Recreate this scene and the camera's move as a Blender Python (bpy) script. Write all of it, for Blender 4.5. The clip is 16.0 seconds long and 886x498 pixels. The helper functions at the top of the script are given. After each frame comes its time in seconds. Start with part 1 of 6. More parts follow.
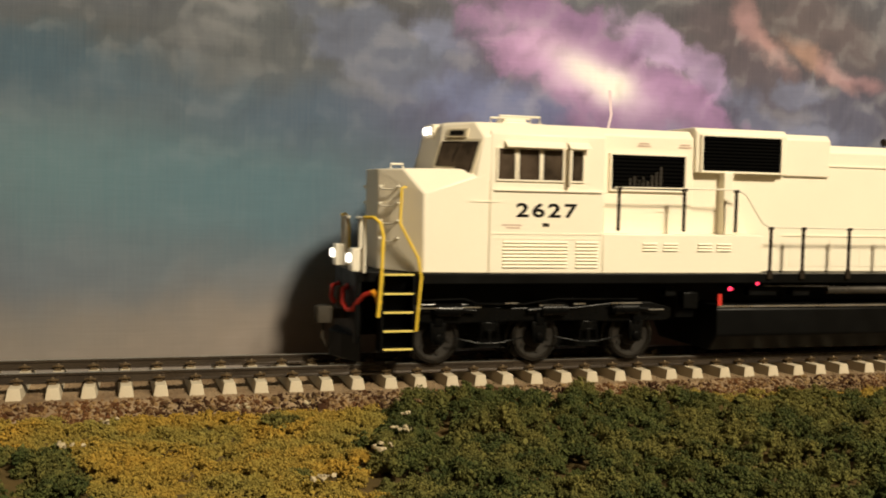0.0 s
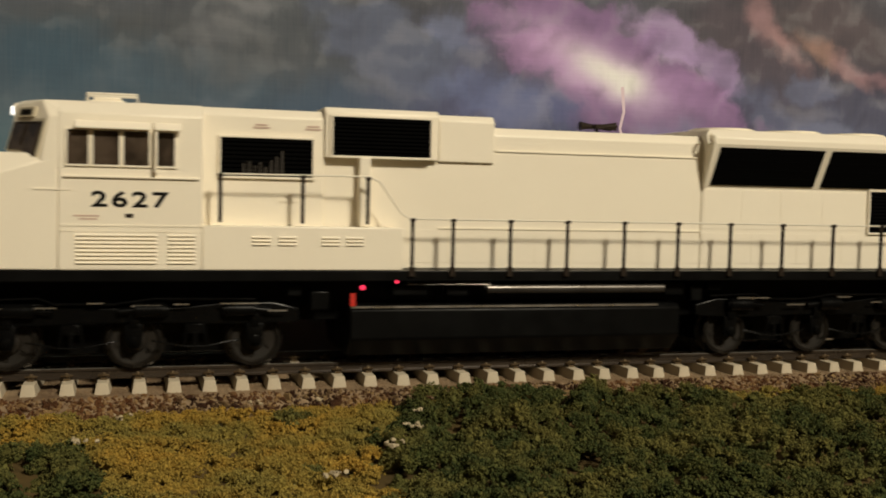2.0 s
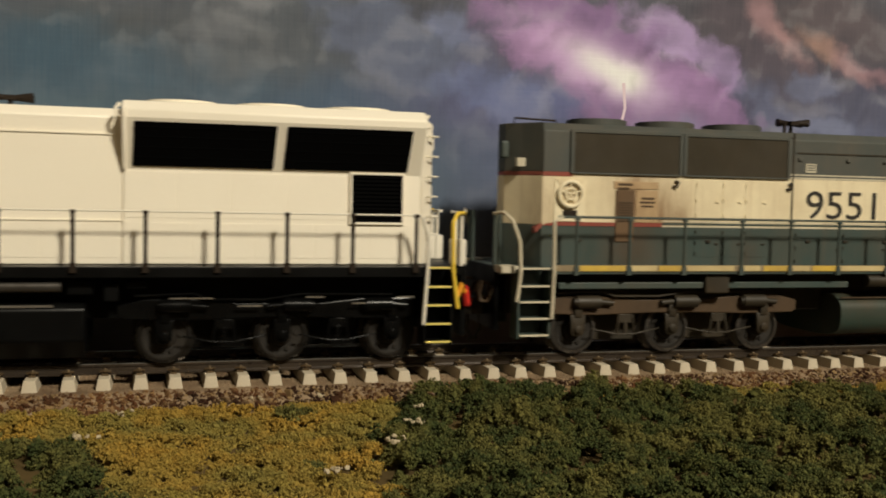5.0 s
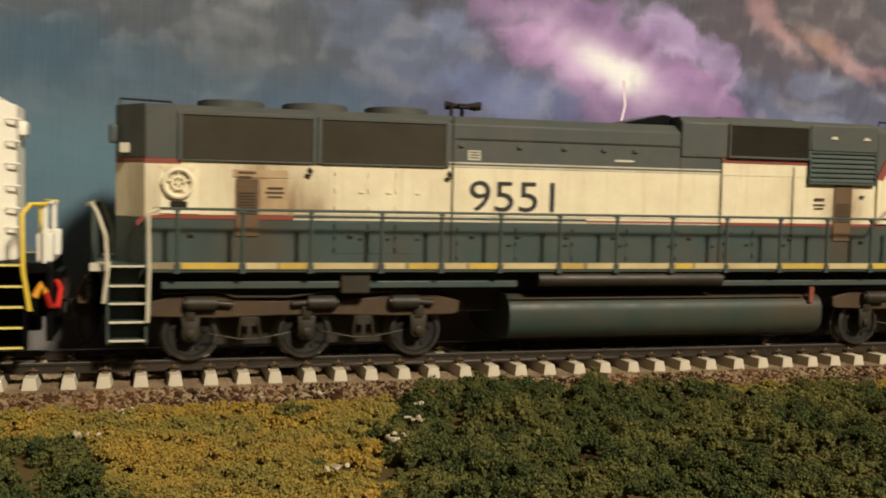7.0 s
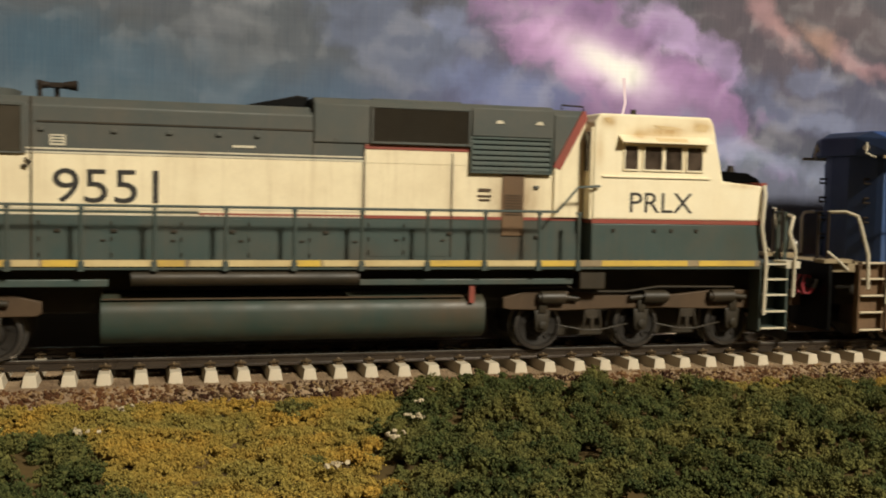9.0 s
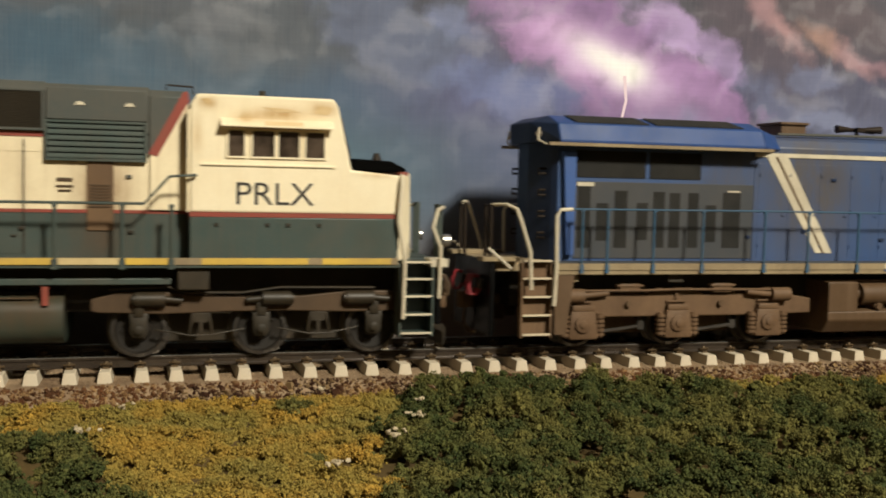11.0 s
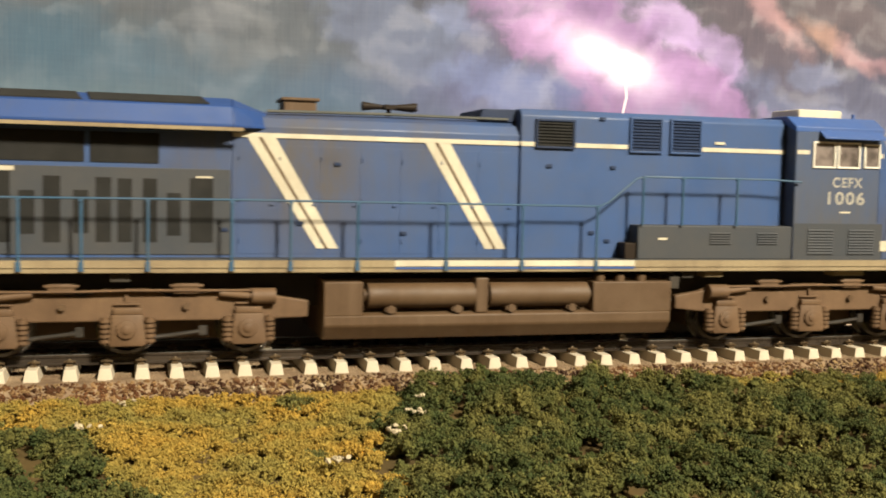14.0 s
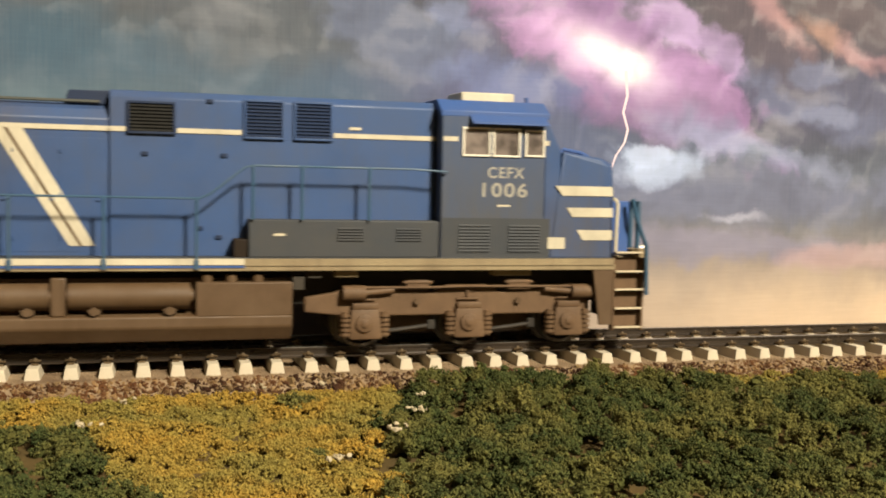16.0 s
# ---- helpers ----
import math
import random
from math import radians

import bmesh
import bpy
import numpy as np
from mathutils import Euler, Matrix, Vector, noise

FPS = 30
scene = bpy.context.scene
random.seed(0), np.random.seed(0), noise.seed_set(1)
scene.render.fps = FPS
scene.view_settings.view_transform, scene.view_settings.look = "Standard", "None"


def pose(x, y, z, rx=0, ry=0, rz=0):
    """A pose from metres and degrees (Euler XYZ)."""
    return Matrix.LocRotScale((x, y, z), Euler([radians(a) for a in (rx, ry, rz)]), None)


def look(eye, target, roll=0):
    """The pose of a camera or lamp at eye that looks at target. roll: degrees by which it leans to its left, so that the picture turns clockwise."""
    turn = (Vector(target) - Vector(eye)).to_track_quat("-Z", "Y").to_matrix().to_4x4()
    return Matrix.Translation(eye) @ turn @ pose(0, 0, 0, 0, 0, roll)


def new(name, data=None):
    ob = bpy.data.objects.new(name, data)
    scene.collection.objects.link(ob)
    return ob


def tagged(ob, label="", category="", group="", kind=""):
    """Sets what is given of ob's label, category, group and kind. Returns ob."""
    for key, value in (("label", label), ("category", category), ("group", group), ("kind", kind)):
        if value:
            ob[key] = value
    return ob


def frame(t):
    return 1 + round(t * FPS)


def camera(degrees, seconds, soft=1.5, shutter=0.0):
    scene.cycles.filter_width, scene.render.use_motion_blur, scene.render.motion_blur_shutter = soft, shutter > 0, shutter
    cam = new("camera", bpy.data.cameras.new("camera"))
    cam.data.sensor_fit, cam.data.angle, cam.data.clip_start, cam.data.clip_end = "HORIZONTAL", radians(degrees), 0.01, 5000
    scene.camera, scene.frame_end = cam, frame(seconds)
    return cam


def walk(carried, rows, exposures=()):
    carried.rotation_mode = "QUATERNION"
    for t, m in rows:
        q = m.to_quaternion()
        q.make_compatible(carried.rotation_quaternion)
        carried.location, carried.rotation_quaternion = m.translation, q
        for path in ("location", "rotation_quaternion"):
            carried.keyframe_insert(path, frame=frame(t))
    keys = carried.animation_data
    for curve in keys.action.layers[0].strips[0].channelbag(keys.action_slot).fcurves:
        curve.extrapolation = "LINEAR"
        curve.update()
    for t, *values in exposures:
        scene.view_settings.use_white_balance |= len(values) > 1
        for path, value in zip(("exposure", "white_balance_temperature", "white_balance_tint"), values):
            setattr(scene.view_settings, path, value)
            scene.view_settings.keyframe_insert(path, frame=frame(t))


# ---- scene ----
# All lengths in the building code are millimetres of an H0 model railway (1:87); MM turns them into metres.
MM = 0.001
CLIP = 16.0

# ---- camera ----
EYE = (64.98 * MM, -233.70 * MM, 38.36 * MM)
ROLL = 1.287


def aim(turn, tilt):
    """A pose at EYE that looks along the track's normal, turned to the right and tilted up, in degrees."""
    a, b = radians(turn), radians(tilt)
    way = Vector((math.sin(a) * math.cos(b), math.cos(a) * math.cos(b), math.sin(b)))
    return look(EYE, Vector(EYE) + way, ROLL)


cam = camera(46.714, CLIP, soft=1.9, shutter=0.55)
walk(cam, [(t, aim(a, b)) for t, a, b in (
    (0.0, 16.801, -2.961), (0.5, 16.359, -3.04), (1.0, 16.127, -3.109), (1.5, 16.133, -3.145), (2.0, 16.12, -3.145),
    (2.5, 16.07, -3.195), (3.0, 16.07, -3.205), (3.5, 16.07, -3.24), (4.0, 16.07, -3.293), (6.5, 16.07, -3.451),
    (7.0, 16.07, -3.495), (7.5, 16.07, -3.512), (8.0, 16.072, -3.525), (8.5, 16.08, -3.593), (9.0, 16.07, -3.64),
    (11.5, 16.035, -3.755), (12.0, 16.04, -3.75), (12.5, 16.023, -3.79), (13.0, 16.018, -3.88), (13.5, 16.02, -3.913),
    (14.0, 16.018, -3.929), (14.5, 16.018, -3.95), (15.0, 16.023, -3.995), (15.5, 16.015, -4.013), (16.0, 15.975, -4.029))],
    exposures=((0.0, 0.33, 7050, 10), (0.5, 0.12, 6850, 10), (1.5, -0.29, 6600, 10), (3.0, -0.31, 6500, 10), (4.0, -0.26, 6400, 10), (6.5, 0.23, 6250, 10), (7.0, 0.28, 6250, 10), (9.0, 0.32, 6200, 10),
               (11.5, 0.46, 6150, 10), (12.5, 0.70, 6250, 10), (13.5, 1.06, 6350, 10), (15.0, 1.19, 6450, 10), (16.0, 0.94, 6500, 10)))

# ---- light: one warm ceiling lamp of the room, high in front of the layout ----
world = bpy.data.worlds.new("room_air")
scene.world = world
world.use_nodes = True
world.node_tree.nodes["Background"].inputs[0].default_value = (0.9, 0.8, 0.65, 1)
world.node_tree.nodes["Background"].inputs[1].default_value = 0.008
lamp_data = bpy.data.lights.new("room_lamp_light", "AREA")
lamp_data.shape, lamp_data.size, lamp_data.energy, lamp_data.color = "DISK", 0.22, 33.5, (1.0, 0.90, 0.70)
room_lamp_light = new("room_lamp_light", lamp_data)
LAMP_AT = Vector((0.59, -1.3, 1.07))
room_lamp_light.matrix_world = look(LAMP_AT, (0.1, 0.0, 0.02))

# ---- materials ----
def nodes_of(name):
    m = bpy.data.materials.new(name)
    m.use_nodes = True
    return m, m.node_tree, m.node_tree.nodes["Principled BSDF"]


def link(tree, a, b):
    tree.links.new(a, b)


def math_node(tree, op, a, b=None, clamp=False):
    n = tree.nodes.new("ShaderNodeMath")
    n.operation, n.use_clamp = op, clamp
    for i, v in enumerate((a, b)):
        if v is None:
            continue
        if isinstance(v, (int, float)):
            n.inputs[i].default_value = v
        else:
            link(tree, v, n.inputs[i])
    return n.outputs[0]


def mix_node(tree, fac, a, b, blend="MIX"):
    n = tree.nodes.new("ShaderNodeMix")
    n.data_type, n.blend_type = "RGBA", blend
    for sock, v in ((n.inputs[0], fac), (n.inputs[6], a), (n.inputs[7], b)):
        if isinstance(v, (int, float)):
            sock.default_value = v
        elif isinstance(v, tuple):
            sock.default_value = (*v, 1)
        else:
            link(tree, v, sock)
    return n.outputs[2]


def noise_node(tree, vec, scale, detail=4.0, rough=0.6, warp=0.0):
    n = tree.nodes.new("ShaderNodeTexNoise")
    n.inputs["Scale"].default_value, n.inputs["Detail"].default_value = scale, detail
    n.inputs["Roughness"].default_value, n.inputs["Distortion"].default_value = rough, warp
    if vec is not None:
        link(tree, vec, n.inputs["Vector"])
    return n.outputs["Fac"]


def remap(tree, v, a, b, c=0.0, d=1.0):
    n = tree.nodes.new("ShaderNodeMapRange")
    link(tree, v, n.inputs[0])
    for i, k in enumerate((a, b, c, d)):
        n.inputs[1 + i].default_value = k
    return n.outputs[0]


def place(tree, scale=(1, 1, 1)):
    """Object coordinates in millimetres, stretched."""
    tc, mp = tree.nodes.new("ShaderNodeTexCoord"), tree.nodes.new("ShaderNodeMapping")
    mp.inputs["Scale"].default_value = [1000 * s for s in scale]
    link(tree, tc.outputs["Object"], mp.inputs["Vector"])
    return mp.outputs[0]


def bump(tree, bsdf, height, strength, dist=0.0001):
    n = tree.nodes.new("ShaderNodeBump")
    n.inputs["Strength"].default_value, n.inputs["Distance"].default_value = strength, dist
    link(tree, height, n.inputs["Height"])
    link(tree, n.outputs[0], bsdf.inputs["Normal"])


def paint(name, colour, rough=0.45, dust=None, amount=0.0, streak=0.0, metal=0.0, grain=0.15, spec=0.4, stains=(), soot=(0.13, 0.07, 0.03)):
    """Model paint: colour with slight mottling; dust: a second colour in soft patches, streak: in vertical runs;
    stains: grimy spots of (x, half width, z, half height, strength) in the thing's own millimetres."""
    m, tree, b = nodes_of(name)
    base = tuple(colour)
    v = place(tree)
    fine, broad = noise_node(tree, v, 2.2, 5), noise_node(tree, v, 0.13, 3)
    col = mix_node(tree, remap(tree, fine, 0.3, 0.7, 0.0, grain), base, tuple(c * 0.62 for c in base))
    col = mix_node(tree, remap(tree, broad, 0.35, 0.7, 0.0, grain), col, tuple(min(1, c * 1.18) for c in base))
    if dust:
        patch = math_node(tree, "MULTIPLY", remap(tree, noise_node(tree, v, 0.09, 5, 0.65), 0.36, 0.68), amount)
        speck = math_node(tree, "MULTIPLY", remap(tree, noise_node(tree, v, 0.9, 6, 0.7), 0.45, 0.75), amount * 0.6)
        col = mix_node(tree, math_node(tree, "MAXIMUM", patch, speck), col, dust)
        if streak:
            runs = noise_node(tree, place(tree, (1.0, 1.0, 0.05)), 0.55, 4, 0.7)
            col = mix_node(tree, remap(tree, runs, 0.52, 0.75, 0.0, streak), col, dust)
    if stains:
        sep = tree.nodes.new("ShaderNodeSeparateXYZ")
        link(tree, v, sep.inputs[0])
        rag = remap(tree, noise_node(tree, place(tree, (1.0, 1.0, 0.25)), 0.45, 5, 0.7), 0.30, 0.62)
    for x, sx, z, sz, strength in stains:
        dx = math_node(tree, "MULTIPLY", math_node(tree, "SUBTRACT", sep.outputs[0], x), 1 / sx)
        dz = math_node(tree, "MULTIPLY", math_node(tree, "SUBTRACT", sep.outputs[2], z), 1 / sz)
        far = math_node(tree, "ADD", math_node(tree, "MULTIPLY", dx, dx), math_node(tree, "MULTIPLY", dz, dz))
        spot = math_node(tree, "EXPONENT", math_node(tree, "MULTIPLY", far, -1.0))
        spot = math_node(tree, "MULTIPLY", math_node(tree, "MULTIPLY", spot, strength), math_node(tree, "ADD", math_node(tree, "MULTIPLY", rag, 0.6), 0.4), True)
        col = mix_node(tree, spot, col, soot)
    link(tree, col, b.inputs["Base Color"])
    b.inputs["Metallic"].default_value = metal
    b.inputs["Specular IOR Level"].default_value = spec
    link(tree, remap(tree, broad, 0.3, 0.7, max(0.05, rough - 0.08), min(1.0, rough + 0.12)), b.inputs["Roughness"])
    bump(tree, b, fine, 0.12, 0.00008)
    return m


WHITE = paint("undecorated_white_plastic", (0.89, 0.82, 0.68), 0.42, grain=0.05)
WHITE_RAIL = paint("white_handrail_plastic", (0.78, 0.73, 0.62), 0.4, grain=0.06)
BLACK = paint("black_plastic", (0.0035, 0.0035, 0.0035), 0.38, grain=0.3, spec=0.10)
BLACK_TRUCK = paint("glossy_black_truck_plastic", (0.003, 0.003, 0.003), 0.24, grain=0.3, spec=0.14)
BLACK_MATT = paint("black_grille_mesh", (0.002, 0.002, 0.002), 0.8, grain=0.3, spec=0.02)
BLACK_POST = paint("black_handrail_post", (0.022, 0.015, 0.010), 0.55, spec=0.15)
YELLOW = paint("yellow_safety_paint", (0.80, 0.56, 0.06), 0.45, grain=0.1)
PALE_YELLOW = paint("pale_yellow_step_edge", (0.74, 0.60, 0.16), 0.5, grain=0.1)
DARK_RIM = paint("dark_blackened_wheel_rim", (0.030, 0.027, 0.024), 0.28, metal=0.7, grain=0.2)
RED = paint("red_hose_rubber", (0.55, 0.03, 0.02), 0.4, grain=0.1)
DARK_RED = paint("dull_red_hose_rubber", (0.22, 0.02, 0.025), 0.5, grain=0.1)
ORANGE = paint("orange_hose_tip", (0.75, 0.32, 0.02), 0.4, grain=0.1)
STEEL = paint("bright_steel", (0.55, 0.52, 0.48), 0.28, metal=0.9, grain=0.2)
WHEEL_PLATE = paint("dark_wheel_plate", (0.010, 0.008, 0.006), 0.5, (0.03, 0.022, 0.014), 0.4)
GUNMETAL = paint("dark_wheel_metal", (0.12, 0.11, 0.10), 0.30, (0.05, 0.04, 0.03), 0.5, metal=0.7)
BLACK_INK = paint("jet_black_lettering", (0.008, 0.007, 0.006), 0.8, grain=0.1, spec=0.08)
INK = paint("black_lettering", (0.028, 0.025, 0.022), 0.5, grain=0.1)
CREAM = paint("weathered_cream_paint", (0.80, 0.70, 0.48), 0.55, (0.36, 0.23, 0.11), 0.22, 0.30, stains=((-91, 6.0, 36, 10, 1.0), (-84, 6.0, 33, 7, 0.8), (55, 5.0, 34, 10, 1.0), (-112, 5.0, 34, 9, 0.55), (-78, 3.5, 31, 6, 0.6), (40, 1.2, 38, 9, 0.3), (20, 1.0, 36, 8, 0.3)), soot=(0.20, 0.098, 0.036))
CAB_CREAM = paint("rust_spotted_cream_paint", (0.83, 0.74, 0.53), 0.55, (0.50, 0.30, 0.08), 0.15, 0.08, stains=((91, 5.0, 51.6, 1.4, 1.0), (84, 2.5, 50.8, 1.2, 0.8), (76, 1.8, 53.4, 1.2, 1.0), (100, 2.4, 53.0, 1.4, 1.0), (74, 1.0, 47, 4, 0.5), (112, 4, 39.5, 0.8, 0.5)), soot=(0.40, 0.23, 0.06))
GREEN = paint("weathered_dark_green_paint", (0.042, 0.066, 0.060), 0.5, (0.095, 0.075, 0.052), 0.40, 0.30, stains=((-92, 7, 27, 9, 0.75), (55, 6, 27, 9, 0.75), (-60, 3, 24, 5, 0.5), (20, 8, 22, 3, 0.4)), soot=(0.075, 0.045, 0.024))
ROOF_GREY = paint("weathered_slate_roof_paint", (0.060, 0.068, 0.062), 0.6, (0.11, 0.09, 0.065), 0.45, 0.2)
TANK_GREEN = paint("dusty_green_tank_paint", (0.020, 0.040, 0.032), 0.5, (0.060, 0.046, 0.026), 0.55, 0.45, stains=((42, 9, 12, 5, 0.8), (-28, 5, 13, 3, 0.6), (10, 12, 14, 2, 0.5)), soot=(0.075, 0.043, 0.02))
RED_STRIPE = paint("red_stripe_paint", (0.25, 0.050, 0.035), 0.55, (0.16, 0.08, 0.045), 0.4)
RUSTBROWN = paint("rusty_brown_steel", (0.055, 0.033, 0.016), 0.65, (0.105, 0.062, 0.03), 0.5, 0.3, grain=0.35)
GRILLE_BROWN = paint("dusty_brown_grille", (0.034, 0.027, 0.016), 0.85, (0.06, 0.045, 0.027), 0.4)
OLIVE = paint("grimy_truck_frame", (0.022, 0.018, 0.011), 0.5, (0.055, 0.037, 0.020), 0.5, 0.2)
DARK_UNDER = paint("grimy_underframe", (0.030, 0.026, 0.020), 0.75, (0.07, 0.05, 0.03), 0.4)
GREEN_POST = paint("dark_green_handrail", (0.045, 0.065, 0.060), 0.5, (0.11, 0.09, 0.06), 0.3)
PALE_RAIL = paint("pale_grab_rail", (0.62, 0.56, 0.42), 0.5, (0.3, 0.2, 0.1), 0.25)
NOTICE = paint("grimy_notice_panel", (0.50, 0.36, 0.20), 0.6, (0.24, 0.13, 0.06), 0.6, 0.3)
VENT_BROWN = paint("rust_washed_vent_door", (0.15, 0.088, 0.042), 0.65, (0.07, 0.04, 0.02), 0.6, 0.4)
FADED = paint("faded_pale_lettering", (0.36, 0.34, 0.29), 0.6, (0.16, 0.14, 0.12), 0.5)
BLUE = paint("dusty_blue_paint", (0.034, 0.077, 0.202), 0.5, (0.060, 0.074, 0.112), 0.38, 0.35, stains=((-44, 14, 40, 18, 1.0), (-18, 8, 46, 10, 0.6), (-68, 8, 36, 14, 0.7), (10, 10, 50, 5, 0.4), (108, 16, 25, 11, 0.75)), soot=(0.078, 0.068, 0.060))
BLUE_GREY = paint("grey_dusted_blue_paint", (0.044, 0.072, 0.148), 0.6, (0.080, 0.084, 0.096), 0.45, 0.30, stains=((85, 22, 27, 13, 0.85),), soot=(0.072, 0.070, 0.068))
BLUE_CLEAN = paint("bright_blue_paint", (0.034, 0.092, 0.29), 0.55, (0.11, 0.11, 0.13), 0.25)
WING_BLUE = paint("royal_blue_roof_paint", (0.014, 0.052, 0.195), 0.5, (0.06, 0.065, 0.08), 0.18, 0.2)
BLUE_POST = paint("dull_blue_handrail", (0.028, 0.085, 0.155), 0.5, (0.11, 0.11, 0.11), 0.3)
GREY_PANEL = paint("grey_dusty_panel", (0.042, 0.047, 0.055), 0.65, (0.068, 0.062, 0.054), 0.45, 0.25)
GREY_VENT = paint("dark_grey_vent", (0.011, 0.011, 0.010), 0.9, (0.028, 0.025, 0.02), 0.4)
# blue darkened with the left-facing hood end's shade; latches and slats reuse it
NAVY = paint("dark_blue_with_end_shade", (0.006, 0.019, 0.060), 0.6, (0.02, 0.022, 0.03), 0.3)
DUST_CREAM = paint("dusty_cream_stripe", (0.62, 0.56, 0.42), 0.6, (0.27, 0.23, 0.17), 0.45, 0.4)
BROWN = paint("dust_brown_underframe", (0.082, 0.045, 0.019), 0.6, (0.140, 0.090, 0.050), 0.45, 0.55, grain=0.4)
TAN = paint("dust_tan_truck_frame", (0.150, 0.088, 0.044), 0.65, (0.070, 0.038, 0.018), 0.65, 0.4, grain=0.5)
TAN_STEP = paint("tan_step_edge", (0.60, 0.51, 0.36), 0.7, (0.3, 0.2, 0.12), 0.3)
SILL_YELLOW = paint("grimy_yellow_sill_patch", (0.62, 0.42, 0.06), 0.6, (0.30, 0.2, 0.09), 0.6, 0.2)
SILL_CREAM = paint("yellowed_cream_sill_patch", (0.60, 0.48, 0.24), 0.6, (0.32, 0.22, 0.10), 0.55, 0.3)
FAINT_RED = paint("faint_red_lettering", (0.58, 0.42, 0.35), 0.6, grain=0.1)
RUST_OCHRE = paint("ochre_rust_stain", (0.47, 0.29, 0.10), 0.8, (0.70, 0.58, 0.36), 0.8)
SILL_MIX = paint("grimy_cream_sill", (0.30, 0.235, 0.135), 0.7, (0.14, 0.095, 0.055), 0.6, 0.3)


def glass(name, tint):
    m, tree, b = nodes_of(name)
    v = place(tree)
    col = mix_node(tree, remap(tree, noise_node(tree, v, 0.25, 2), 0.35, 0.65), tint, tuple(c * 2.6 for c in tint))
    link(tree, col, b.inputs["Base Color"])
    b.inputs["Roughness"].default_value, b.inputs["Specular IOR Level"].default_value = 0.08, 0.6
    return m


GLASS = glass("smoky_cab_glass", (0.030, 0.022, 0.016))
# paler tint stands in for the bright cab interior behind the panes
PALE_GLASS = glass("cab_glass_with_bright_inside", (0.085, 0.070, 0.062))


def glow(name, colour, strength):
    m, tree, b = nodes_of(name)
    b.inputs["Base Color"].default_value = (0.8, 0.8, 0.8, 1)
    b.inputs["Emission Color"].default_value, b.inputs["Emission Strength"].default_value = (*colour, 1), strength
    return m


HEADLAMP = glow("lit_headlamp", (1.0, 0.97, 0.88), 2.4)
TAIL_RED = glow("lit_red_marker", (1.0, 0.03, 0.10), 1.6)
TAIL_RED.node_tree.nodes["Principled BSDF"].inputs["Base Color"].default_value = (0.4, 0.02, 0.04, 1)


def crumb_material(name, a, b2, c, light, bright=0.75, deep=0.35):
    """Ground foam: three leaf colours mixed by place and by crumb."""
    m, tree, b = nodes_of(name)
    v = place(tree)
    geo = tree.nodes.new("ShaderNodeNewGeometry")
    col = mix_node(tree, remap(tree, noise_node(tree, v, 0.22, 3), 0.34, 0.66), a, b2)
    col = mix_node(tree, remap(tree, noise_node(tree, v, 0.055, 3), 0.45, 0.62), col, c)
    col = mix_node(tree, remap(tree, geo.outputs["Random Per Island"], 0.55, 1.0, 0.0, bright), col, light)
    col = mix_node(tree, remap(tree, geo.outputs["Random Per Island"], 0.0, 0.3, 0.55, 0.0), col, tuple(k * deep for k in a))
    link(tree, col, b.inputs["Base Color"])
    b.inputs["Roughness"].default_value, b.inputs["Specular IOR Level"].default_value = 0.9, 0.15
    bump(tree, b, noise_node(tree, v, 5.0, 3), 0.5, 0.0002)
    return m


FOAM_GREEN = crumb_material("dark_green_ground_foam", (0.038, 0.053, 0.017), (0.078, 0.089, 0.024), (0.152, 0.136, 0.037), (0.175, 0.160, 0.052), 0.30, 0.55)
FOAM_YELLOW = crumb_material("straw_yellow_ground_foam", (0.290, 0.220, 0.048), (0.220, 0.190, 0.052), (0.42, 0.255, 0.043), (0.39, 0.30, 0.078), 0.16, 0.95)
PALE_STONE = paint("pale_crumbs", (0.50, 0.42, 0.28), 0.9, (0.26, 0.19, 0.1), 0.4)
STONE = crumb_material("brown_ballast_stones", (0.085, 0.034, 0.013), (0.14, 0.066, 0.027), (0.030, 0.013, 0.007), (0.55, 0.38, 0.18), 0.42)
GRIT = paint("sandy_ballast_grit", (0.31, 0.225, 0.14), 0.95, (0.12, 0.075, 0.045), 0.8, grain=0.6, spec=0.1)
EARTH = paint("brown_earth", (0.12, 0.08, 0.03), 0.95, (0.06, 0.045, 0.02), 0.7, grain=0.5, spec=0.1)
CONCRETE = paint("pale_concrete_tie", (0.56, 0.49, 0.37), 0.8, (0.33, 0.25, 0.16), 0.35, 0.15, grain=0.2)
RAIL_SIDE = paint("dark_weathered_rail", (0.040, 0.031, 0.024), 0.30, (0.075, 0.052, 0.032), 0.5, metal=0.3)
RAIL_TOP = paint("polished_rail_head", (0.62, 0.57, 0.50), 0.40, (0.3, 0.25, 0.2), 0.3, metal=0.85)
CLIP_METAL = paint("dark_brassy_rail_clip", (0.20, 0.145, 0.085), 0.30, (0.06, 0.04, 0.025), 0.4, metal=0.7)
WALL_PAINT = paint("brown_panelled_wall_paint", (0.16, 0.13, 0.10), 0.9, grain=0.1)

